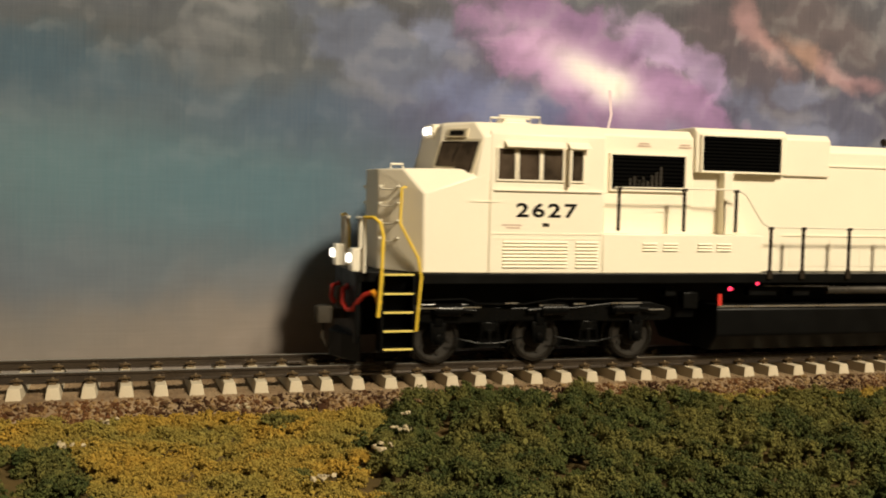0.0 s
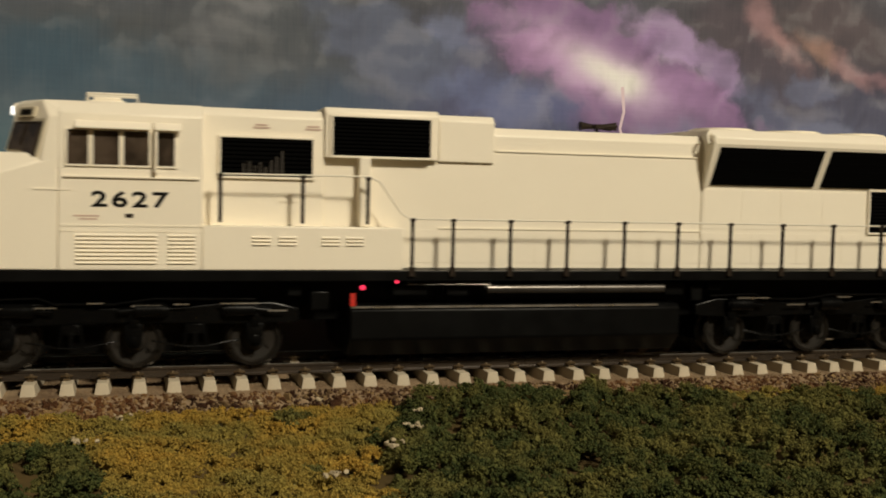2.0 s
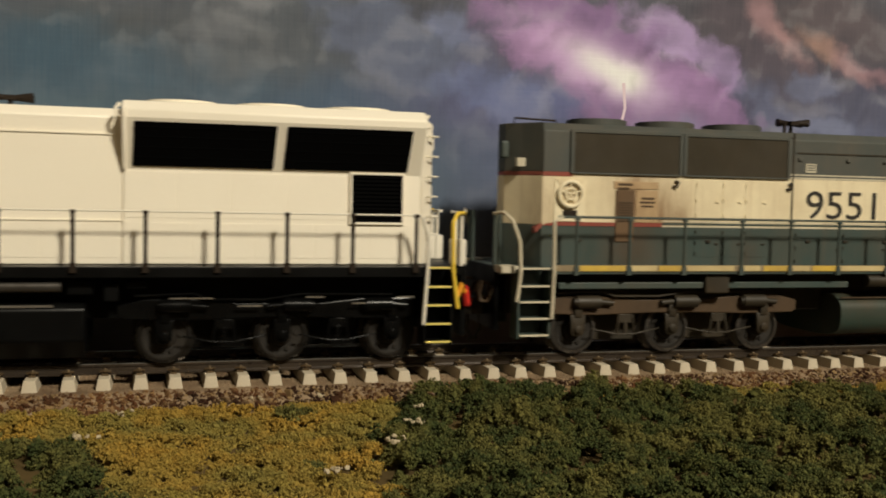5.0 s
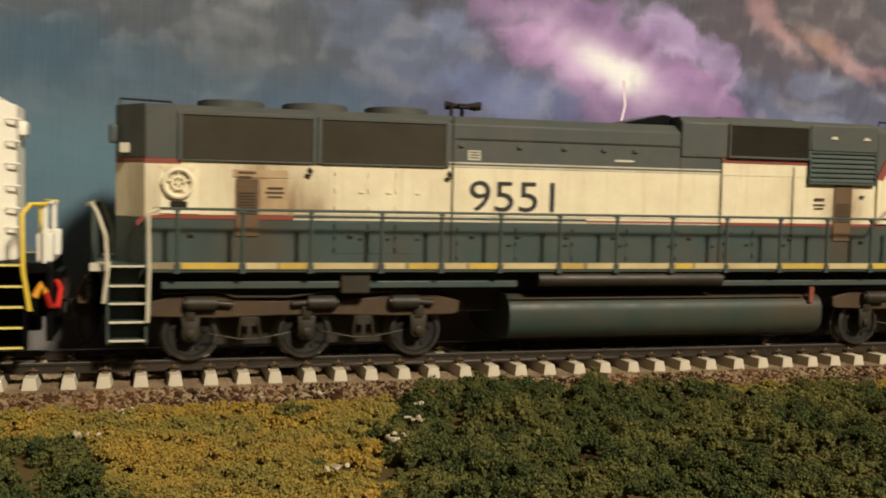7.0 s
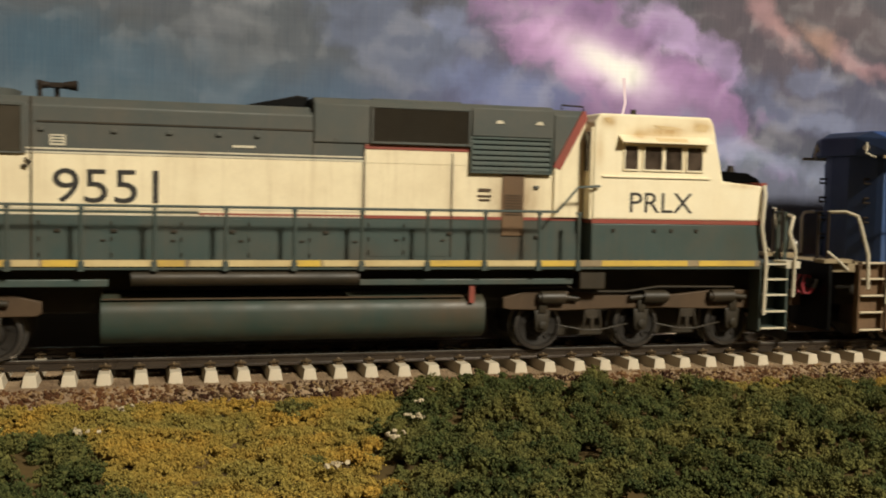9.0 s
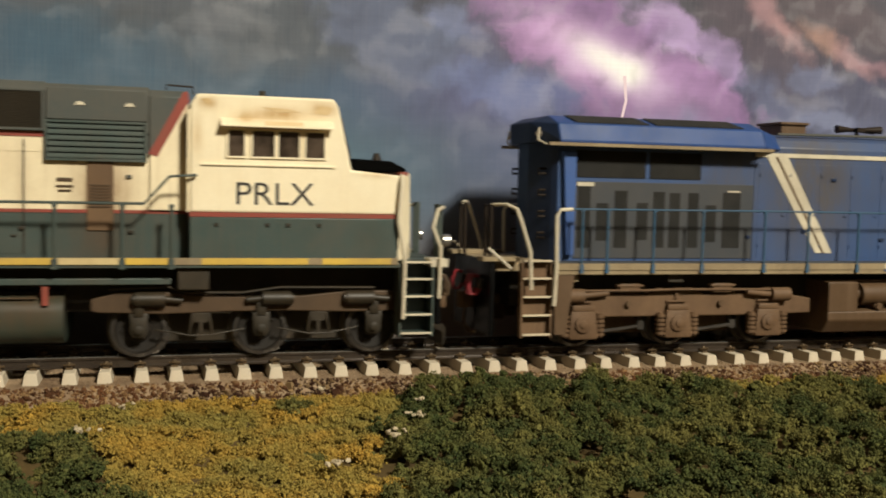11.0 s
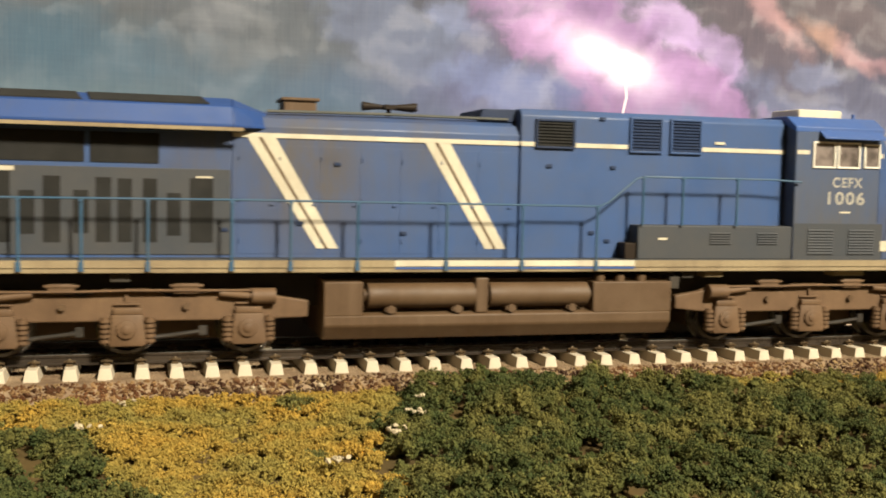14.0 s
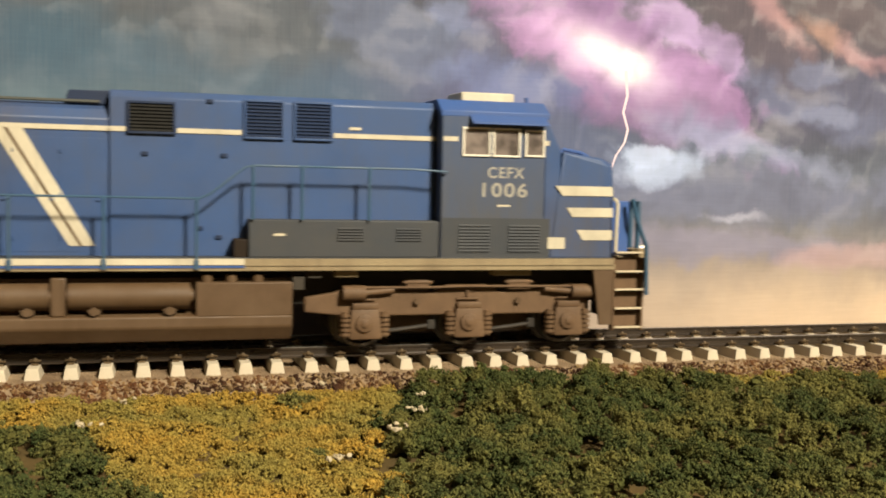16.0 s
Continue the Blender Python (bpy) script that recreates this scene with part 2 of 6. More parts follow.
# ---- building helpers ----
class Shape:
    """Vertices and faces in millimetres; ox is taken off x."""

    def __init__(self, ox=0.0):
        self.v, self.f, self.ox, self.chunks = [], [], ox, []

    def add(self, verts, faces):
        n = len(self.v)
        self.chunks.append((verts, faces))
        self.v += [(x - self.ox, y, z) for x, y, z in verts]
        self.f += [tuple(n + i for i in f) for f in faces]
        return self

    def box(self, x0, x1, y0, y1, z0, z1):
        return self.add([(x, y, z) for x in (x0, x1) for y in (y0, y1) for z in (z0, z1)],
                        [(0, 1, 3, 2), (4, 6, 7, 5), (0, 4, 5, 1), (2, 3, 7, 6), (0, 2, 6, 4), (1, 5, 7, 3)])

    def both(self, x0, x1, y0, y1, z0, z1):
        """A box and its mirror image on the far side."""
        self.box(x0, x1, y0, y1, z0, z1)
        return self.box(x0, x1, -y1, -y0, z0, z1)

    def prism(self, pts, axis, a0, a1):
        def put(p, a):
            return {"x": (a, p[0], p[1]), "y": (p[0], a, p[1]), "z": (p[0], p[1], a)}[axis]
        n = len(pts)
        return self.add([put(p, a0) for p in pts] + [put(p, a1) for p in pts],
                        [tuple(range(n)), tuple(range(2 * n - 1, n - 1, -1))] + [(i, i + n, (i + 1) % n + n, (i + 1) % n) for i in range(n)])

    def cyl(self, p0, p1, r, n=14, r2=None):
        a, b = Vector(p0), Vector(p1)
        d = (b - a).normalized()
        s = d.orthogonal().normalized()
        t = d.cross(s)
        ring = [(math.cos(2 * math.pi * i / n), math.sin(2 * math.pi * i / n)) for i in range(n)]
        r2 = r if r2 is None else r2
        vs = [tuple(a + (s * c + t * e) * r) for c, e in ring] + [tuple(b + (s * c + t * e) * r2) for c, e in ring]
        return self.add(vs, [tuple(range(n)), tuple(range(2 * n - 1, n - 1, -1))] + [(i, i + n, (i + 1) % n + n, (i + 1) % n) for i in range(n)])

    def tube(self, pts, r, n=7):
        pts = [Vector(p) for p in pts]
        vs, up = [], None
        for i, p in enumerate(pts):
            d = (pts[min(i + 1, len(pts) - 1)] - pts[max(i - 1, 0)]).normalized()
            s = d.orthogonal().normalized() if up is None else (up - d * up.dot(d)).normalized()
            up = s
            t = d.cross(s)
            vs += [tuple(p + (s * math.cos(2 * math.pi * k / n) + t * math.sin(2 * math.pi * k / n)) * r) for k in range(n)]
        fs = [tuple(range(n)), tuple(range(len(vs) - 1, len(vs) - n - 1, -1))]
        for i in range(len(pts) - 1):
            fs += [(i * n + k, i * n + (k + 1) % n, (i + 1) * n + (k + 1) % n, (i + 1) * n + k) for k in range(n)]
        return self.add(vs, fs)

    def hull(self, pts):
        bm = bmesh.new()
        for p in pts:
            bm.verts.new(p)
        bmesh.ops.convex_hull(bm, input=bm.verts)
        bm.verts.index_update()
        used = [v for v in bm.verts if v.link_faces]
        index = {v: i for i, v in enumerate(used)}
        self.add([tuple(v.co) for v in used], [tuple(index[v] for v in f.verts) for f in bm.faces])
        bm.free()
        return self

    def turned(self, m):
        self.v = [tuple(m @ Vector(p)) for p in self.v]
        return self


def mesh_of(name, shape, material, bevel=0.0, smooth=False, segments=2):
    bm = bmesh.new()
    vs = [bm.verts.new(Vector(p) * MM) for p in shape.v]
    for f in shape.f:
        try:
            bm.faces.new([vs[i] for i in f])
        except ValueError:
            pass
    bmesh.ops.recalc_face_normals(bm, faces=bm.faces)
    if bevel:
        sharp = [e for e in bm.edges if len(e.link_faces) == 2 and e.calc_face_angle(0) > 0.45]
        made = bmesh.ops.bevel(bm, geom=sharp, offset=bevel * MM, segments=segments, profile=0.5, affect="EDGES", clamp_overlap=True)
        for f in made["faces"]:
            f.smooth = True
    if smooth:
        for f in bm.faces:
            f.smooth = True
    if smooth or bevel:
        for e in bm.edges:
            if len(e.link_faces) == 2 and e.calc_face_angle(0) > 0.7:
                e.smooth = False
    me = bpy.data.meshes.new(name)
    bm.to_mesh(me)
    bm.free()
    me.materials.append(material)
    return me


APART = {"red_stripe", "white_stripe", "cream_stripe", "pipe_run", "end_step", "stepwell_side", "notice_panel", "label_plate", "seam", "sill_stripe", "tank_rib",
         "under_box", "tank_seam", "hood_rib", "rust_patch", "equipment_box", "glint_bar", "sill_line", "recess_shade_block", "roof_hatch", "end_arch", "air_reservoir"}


def part(name, shape, material, parent=None, label="", bevel=0.0, smooth=False):
    """One mesh object under its thing; the loose pieces of some kinds become objects of their own."""
    if name in APART and len(shape.chunks) > 1:
        for verts, faces in shape.chunks:
            ob = part(name, Shape(shape.ox).add(verts, faces), material, parent, label, bevel, smooth)
        return ob
    ob = new(name, mesh_of(name, shape, material, bevel, smooth))
    ob.parent = parent
    return tagged(ob, label)


def lettering(text, x, z, y, height, width, material, parent, ox, thick=0.0, flip=False):
    """Words on a side wall, from the built-in font, fitted into width and height."""
    cu = bpy.data.curves.new("letters", "FONT")
    cu.body, cu.size, cu.offset, cu.extrude = text, 1.0, thick, 0.0
    cu.space_character = 1.0 + thick * 8
    tmp = bpy.data.objects.new("letters", cu)
    me = bpy.data.meshes.new_from_object(tmp)
    bpy.data.objects.remove(tmp)
    xs, ys = [v.co.x for v in me.vertices], [v.co.y for v in me.vertices]
    x0, y0, sx, sy = min(xs), min(ys), width / (max(xs) - min(xs)), height / (max(ys) - min(ys))
    for v in me.vertices:
        a, b = (v.co.x - x0) * sx, (v.co.y - y0) * sy
        v.co = Vector(((x + width - a if flip else x + a) - ox, y, z + b)) * MM
    me.materials.clear()
    me.materials.append(material)
    ob = new("lettering", me)
    ob.parent = parent
    return tagged(ob, "applied number or lettering " + text)


def wheelset(parent, x, ox, face):
    """Two flanged wheels on an axle, turning about its own centre."""
    g = Shape()
    ring, n = [(6.55, -7.1), (6.55, -7.7), (5.85, -7.9), (5.75, -10.3), (5.0, -10.5), (4.6, -9.9), (2.6, -9.7), (2.2, -10.7), (0.9, -10.9)], 28
    for s in (1, -1):
        vs = [(r * math.cos(2 * math.pi * k / n), y * s, r * math.sin(2 * math.pi * k / n)) for r, y in ring for k in range(n)]
        fs = [(i * n + k, i * n + (k + 1) % n, (i + 1) * n + (k + 1) % n, (i + 1) * n + k) for i in range(len(ring) - 1) for k in range(n)]
        fs += [tuple(range(n)), tuple((len(ring) - 1) * n + k for k in range(n))]
        g.add(vs, fs)
        for k in range(5):
            a = 2 * math.pi * k / 5
            g.cyl((3.4 * math.cos(a), -9.7 * s, 3.4 * math.sin(a)), (3.4 * math.cos(a), -10.15 * s, 3.4 * math.sin(a)), 0.55, 8)
    g.cyl((0, -8, 0), (0, 8, 0), 1.2)
    ob = part("wheelset", g, face, parent, "flanged metal wheels on an axle", smooth=True)
    ob.data.materials.append(WHEEL_PLATE)
    for p in ob.data.polygons:
        far_out = max(math.hypot(ob.data.vertices[i].co.x, ob.data.vertices[i].co.z) for i in p.vertices)
        p.material_index = 0 if far_out > 5.2 * MM else 1
    ob.location = ((x - ox) * MM, 0, 5.8 * MM)
    WHEELS.append((ob, x - ox))
    return ob


WHEELS = []
LOCOS = []


def springs(g, x, y, z0, z1, r):
    for k in range(5):
        z = z0 + (z1 - z0) * (k + 0.2) / 5
        g.cyl((x, y, z), (x, y, z + (z1 - z0) * 0.12), r, 10)


def truck_emd(loco, ox, xs, frame_mat, detail_mat, wheel_mat, way=1):
    """Three-axle truck with a straight upper frame beam, brake cylinders and hanging journal guides."""
    a, b, c = xs
    lo, hi = a - 9.5, c + 9.5
    # core reaches low: its dark body stands in for shade between the wheels
    g = Shape(ox).box(a - 4, c + 4, -6.3, 6.3, 2.6, 12)
    truck = part("truck", g, detail_mat, loco, "three-axle truck with a straight frame and metal wheels", 0.3)
    for s in (-1, 1):
        y0, y1 = (-12.6, -11.2) if s < 0 else (11.2, 12.6)
        g = Shape(ox).prism([(lo, 10.2), (lo + 1.5, 9.8), (a + 5, 9.4), (b - 6, 9.8), (b + 6, 9.8), (c - 5, 9.4), (hi - 1, 9.6), (hi, 10.2),
                             (hi, 12.6), (c + 4, 14.0), (c - 6, 14.0), (b + 9, 13.0), (b - 9, 13.0), (a + 6, 14.0), (a - 4, 14.0), (lo, 12.6)], "y", y0, y1)
        part("side_frame", g, frame_mat, truck, "", 0.25)
        ya = -13.6 if s < 0 else 12.6
        for x in xs:
            g = Shape(ox).prism([(x - 1.6, 5.4), (x - 1.0, 4.6), (x + 1.0, 4.6), (x + 1.6, 5.4), (x + 1.9, 9.6), (x - 1.9, 9.6)], "y", ya + 0.4, ya + 1.4)
            g.cyl((x, ya if s < 0 else ya + 1.2, 6.2), (x, ya - 0.3 if s < 0 else ya + 1.8, 6.2), 0.95, 14)
            g.box(x - 1.0, x + 1.0, ya + 0.1, ya + 1.1, 9, 12.5)
            part("journal_box", g, detail_mat, truck, "", 0.2, True)
        for x, d in ((a + 2.5, 1), (b + 3.0, -1), (c - 3.0, 1)):
            g = Shape(ox).cyl((x - 3.2 * d, ya + 0.3, 12.6), (x + 2.8 * d, ya + 0.3, 12.6), 1.55, 16)
            g.cyl((x + 2.8 * d, ya + 0.3, 12.6), (x + 6.2 * d, ya + 0.3, 12.3), 0.7, 10)
            g.cyl((x - 3.2 * d, ya + 0.3, 12.6), (x - 3.8 * d, ya + 0.3, 12.6), 1.1, 12)
            part("brake_cylinder", g, detail_mat, truck, "", 0.0, True)
        for x0, x1 in ((a + 4, b - 4), (b + 4, c - 4)):
            m = (x0 + x1) / 2
            g = Shape(ox).box(m - 1.5, m + 1.5, ya + 0.4, ya + 1.2, 7.6, 9.6).box(m - 0.4, m + 0.4, ya + 0.3, ya + 1.0, 5.0, 8.0)
            g.cyl((m - 2.4, ya + 0.5, 4.6), (m - 1.7, ya + 0.5, 9.6), 0.3, 8)
            g.cyl((m + 2.4, ya + 0.5, 4.6), (m + 1.7, ya + 0.5, 9.6), 0.3, 8)
            g.tube([(x0 - 0.5, ya + 0.5, 6.2), (m - 2.2, ya + 0.4, 4.9), (m + 2.2, ya + 0.4, 4.9), (x1 + 0.5, ya + 0.5, 6.2)], 0.2)
            part("brake_rigging", g, detail_mat, truck, "", 0.12)
        g = Shape(ox).tube([(a - 6, ya + 0.4, 14.8), (a + 6, ya + 0.2, 15.2), (a + 9, ya + 0.2, 14.0), (b - 4, ya + 0.2, 13.9), (b + 4, ya + 0.2, 15.0), (c, ya + 0.4, 14.8)], 0.28)
        part("sand_pipe", g, detail_mat, truck, "", 0.0, True)
    for x in xs:
        wheelset(truck, x, ox, wheel_mat)
    return truck


def truck_ge(loco, ox, xs, frame_mat, detail_mat, wheel_mat, tail):
    """Three-axle truck with a cast frame, square journal boxes and coil springs."""
    a, b, c = xs
    lo, hi = (a - 6, c + 13) if tail > 0 else (a - 13, c + 6)
    # deep core blocks the lit backdrop, in place of shade under the frame
    g = Shape(ox).box(a - 4, c + 4, -6.3, 6.3, 2.6, 12)
    truck = part("truck", g, detail_mat, loco, "dusty three-axle truck with a cast frame and coil springs", 0.3)
    for s in (-1, 1):
        y0, y1 = (-13.6, -11.6) if s < 0 else (11.6, 13.6)
        g = Shape(ox).prism([(lo, 8.4), (a - 5.6, 7.6), (a + 6.2, 7.4), (b - 6, 7.4), (b + 6, 7.4), (c - 5.8, 7.4), (c + 6, 7.6), (hi, 7.8 if tail > 0 else 8.6),
                             (hi, 11.4), (c + 6.5, 12.4), (c + 2, 14.2), (c - 8, 13.2), (b + 8, 12.6), (b + 4.5, 14.2), (b - 4.5, 14.2), (b - 8, 12.6),
                             (a + 8, 13.2), (a - 2, 14.2), (a - 6.5, 12.6), (lo, 11.6)], "y", y0, y1)
        part("side_frame", g, frame_mat, truck, "", 0.35)
        ya, yb = (-15.2, -13.2) if s < 0 else (13.2, 15.2)
        yo = ya if s < 0 else yb
        for x in xs:
            g = Shape(ox).prism([(x - 3.4, 3.0), (x - 3.0, 2.4), (x + 3.6, 2.4), (x + 4.0, 3.0), (x + 3.2, 9.0), (x - 2.9, 9.0)], "y", ya, yb)
            g.cyl((x, yo, 6.0), (x, yo + 0.6 * s, 6.0), 2.0, 18).cyl((x, yo, 6.0), (x, yo + 0.9 * s, 6.0), 1.0, 12)
            g.box(x - 2.6, x + 3.0, ya + 0.1, yb - 0.1, 9.0, 10.4)
            part("journal_box", g, frame_mat, truck, "", 0.22, True)
            for e in (-4.2, 4.6):
                g = Shape(ox)
                springs(g, x + e, (ya + yb) / 2, 3.0, 8.2, 1.2)
                g.cyl((x + e, (ya + yb) / 2, 2.8), (x + e, (ya + yb) / 2, 8.4), 0.8, 8)
                part("coil_spring", g, frame_mat, truck, "", 0.0, True)
        for x in (a + 12, b + 12):
            g = Shape(ox).box(x - 2.6, x + 2.6, ya + 0.4, yb, 13.2, 15.4).box(x - 3.4, x + 3.4, ya + 0.2, yb, 14.6, 15.2)
            part("frame_pad", g, frame_mat, truck, "", 0.2)
            g = Shape(ox).cyl((x, yo * 0.93, 10.6), (x, yo * 0.93 + 0.4 * s, 10.6), 0.75, 10)
            part("pivot_pin", g, detail_mat, truck, "", 0.0, True)
            g = Shape(ox).tube([(x - 7.5, yo * 0.9, 4.0), (x - 1, yo * 0.9, 4.7), (x + 3, yo * 0.9, 5.2)], 0.42)
            g.box(x + 2.6, x + 4.2, yo * 0.9 - 0.4, yo * 0.9 + 0.4, 4.4, 6.4)
            part("brake_rod", g, GUNMETAL, truck, "", 0.0, True)
        for x, d in ((a - 2.5, 1), (c + 3.2, -1)):
            g = Shape(ox).cyl((x - 2.4, ya + 0.6, 12.6), (x + 2.6, ya + 0.6, 12.6), 1.7, 16).cyl((x + 2.6 * d, ya + 0.6, 12.6), (x + 9 * d, ya + 0.8, 13.2), 0.75, 10)
            part("brake_cylinder", g, frame_mat, truck, "", 0.0, True)
        for x in (a, b, c):
            g = Shape(ox).box(x - 2.6, x + 2.6, ya + 0.9, yb, 10.9, 11.3).box(x - 0.3, x + 0.3, ya + 0.9, yb, 11.3, 13.2)
            part("frame_rib", g, frame_mat, truck, "", 0.08)
        g = Shape(ox).box(a - 4, c + 4, ya + 0.8, yb, 13.5, 13.8)
        part("frame_flange", g, frame_mat, truck, "", 0.08)
        g = Shape(ox).tube([(a - 1, ya + 0.4, 13.8), (b - 9, ya + 0.2, 13.8), (b, ya + 0.2, 14.0), (c + 1, ya + 0.4, 13.8)], 0.3)
        part("air_pipe", g, frame_mat, truck, "", 0.0, True)
    for x in xs:
        wheelset(truck, x, ox, wheel_mat)
    return truck


def steps(loco, ox, x0, x1, heights, tread, edge, grow=0.0, s=-1):
    """A stepwell: side cheeks, and one tread with a bright edge at each height."""
    yo, yi = (-17.9, -12.5 - grow)
    def put(shape):
        return shape if s < 0 else shape.turned(Matrix.Diagonal((1, -1, 1, 1)))
    well = part("stepwell", put(Shape(ox).box(x0 - 0.7, x0 - 0.2, yo + 0.5, yi, heights[-1] - 1, 20.5).box(x1 + 0.2, x1 + 0.7, yo + 0.5, yi, heights[-1] - 1, 20.5)
                .box(x0 - 0.2, x1 + 0.2, yi - 0.3, yi, heights[-1] - 1, 20.5)), tread, loco, "recessed steps with bright edges", 0.08)
    for z in heights:
        st = part("step", put(Shape(ox).box(x0, x1, yo + 0.6, yi - 0.3, z - 0.6, z - 0.1)), tread, well)
        part("step_edge", put(Shape(ox).box(x0 - 0.2, x1 + 0.2, yo + 0.1, yo + 0.55, z - 0.4, z + 0.02)), edge, well)


def rail_line(loco, ox, pts, material, r=0.28, name="handrail", label=""):
    for s in (1, -1):
        part(name, Shape(ox).tube([(x, y * s, z) for x, y, z in pts], r), material, loco, label, 0.0, True)


def stanchions(loco, ox, xs, z0, z1, material, r=0.42, y=-17.9, foot=True):
    for s in (1, -1):
        for x in xs:
            g = Shape(ox).cyl((x, y * s, z0), (x, y * s, z1), r, 8)
            g.box(x - r * 1.25, x + r * 1.25, y * s - r * 1.2, y * s + r * 1.2, z1 - 0.35, z1 + 0.35)
            if foot:
                g.box(x - r * 1.5, x + r * 1.5, y * s - 0.35, y * s + 0.35, z0 - 1.2, z0 + 0.8)
            part("stanchion", g, material, loco, "", 0.0, True)


def louvre_bank(loco, ox, x0, x1, z0, z1, y, count, frame_mat, slat_mat, back_mat=None, mirror=True):
    """A grille: dark backing behind a row of sloping slats in a thin frame."""
    for s in ((1, -1) if mirror else (1,)):
        yy = y * s
        d = -1 if yy < 0 else 1
        back = part("grille", Shape(ox).box(x0, x1, yy, yy + 0.15 * d, z0, z1), back_mat or BLACK_MATT, loco)
        step = (z1 - z0) / count
        for k in range(count):
            z = z0 + step * k
            part("slat", Shape(ox).prism([(yy + 0.15 * d, z + step * 0.55), (yy + 0.6 * d, z + step * 0.1), (yy + 0.6 * d, z + step * 0.35), (yy + 0.15 * d, z + step * 0.9)], "x", x0 + 0.1, x1 - 0.1), slat_mat, back)
        if frame_mat:
            fr = Shape(ox).box(x0 - 0.5, x0, yy, yy + 0.7 * d, z0 - 0.5, z1 + 0.5).box(x1, x1 + 0.5, yy, yy + 0.7 * d, z0 - 0.5, z1 + 0.5)
            fr.box(x0, x1, yy, yy + 0.7 * d, z0 - 0.5, z0).box(x0, x1, yy, yy + 0.7 * d, z1, z1 + 0.5)
            part("grille_frame", fr, frame_mat, back, "", 0.08)


def coupler(loco, ox, x, d, metal=None):
    g = Shape(ox).box(min(x, x - 9 * d), max(x, x - 9 * d), -1.3, 1.3, 9.6, 11.8)
    g.prism([(x - 1 * d, -2.6), (x + 2.4 * d, -2.9), (x + 3.2 * d, -1.0), (x + 1.6 * d, 0.2), (x + 1.6 * d, 2.6), (x - 1 * d, 2.2)], "z", 8.8, 12.6)
    g.tube([(x + 0.5 * d, 0.5, 9), (x + 0.8 * d, 0.5, 5), (x - 0.6 * d, 0.8, 2.6), (x - 2.2 * d, 0.8, 2.4)], 0.4)
    part("coupler", g, metal or DARK_UNDER, loco, "dark knuckle coupler with a trip pin", 0.25, True)


def hoses(loco, ox, x, d, colour, tip):
    for y in (-7, -4.5, 6.5):
        g = Shape(ox).tube([(x, y, 16.5), (x + 1.6 * d, y, 16.8), (x + 2.6 * d, y - 0.4, 14.6), (x + 2.2 * d, y - 0.8, 12.4), (x + 0.9 * d, y - 1.3, 12.6), (x + 0.4 * d, y - 2.2, 14.2)], 0.45)
        h = part("air_hose", g, colour, loco, "", 0.0, True)
        part("hose_tip", Shape(ox).tube([(x + 0.4 * d, y - 2.2, 14.0), (x + 0.2 * d, y - 3.0, 16.2)], 0.6), tip, h, "", 0.0, True)


def fan(loco, ox, x, z, r, material, h=1.3, y=0.0):
    g = Shape(ox).cyl((x, y, z), (x, y, z + h), r, 28).cyl((x, y, z + h), (x, y, z + h + 0.25), r * 0.9, 28)
    g.cyl((x, y, z + h), (x, y, z + h + 0.5), r * 0.25, 14)
    part("roof_fan", g, material, loco, "", 0.0, True)


def doors(loco, ox, xs, z0, z1, y, material, latch=None):
    """Hood doors: thin raised panels between the given x, each with hinges and a latch."""
    for s in (1, -1):
        yy, d = y * s, (-1 if y * s < 0 else 1)
        for x0, x1 in zip(xs, xs[1:]):
            ob = part("hood_door", Shape(ox).box(x0 + 0.14, x1 - 0.14, min(yy, yy + 0.08 * d), max(yy, yy + 0.08 * d), z0, z1), material, loco, "", 0.03)
            if latch == "none":
                continue
            g = Shape(ox)
            for z in (z0 + (z1 - z0) * 0.12, z0 + (z1 - z0) * 0.5, z0 + (z1 - z0) * 0.88):
                g.cyl((x0 + 0.5, yy + 0.2 * d, z - 0.4), (x0 + 0.5, yy + 0.2 * d, z + 0.4), 0.18, 6)
            g.box(x1 - 1.6, x1 - 0.7, min(yy, yy + 0.4 * d), max(yy, yy + 0.4 * d), z0 + (z1 - z0) * 0.45, z0 + (z1 - z0) * 0.45 + 0.35)
            part("latch", g, latch or material, ob)


def horn(loco, ox, x0, x1, z, material, y=-4.0):
    g = Shape(ox)
    m = (x0 + x1) / 2
    for k, yy in enumerate((-1.4, 0, 1.4)):
        d = 1 if k != 1 else -1
        g.cyl((m, y + yy, z), (m + (x1 - m) * d, y + yy, z + 0.1), 0.35, 10, 1.05)
    g.cyl((m - 1, y, z), (x0, y, z), 0.35, 10, 1.0)
    g.box(m - 1.2, m + 1.2, y - 2.0, y + 2.0, z - 0.5, z + 0.5).cyl((m, y, z - 3), (m, y, z), 0.5, 8)
    part("horn", g, material, loco, "air horn cluster on a bracket", 0.0, True)


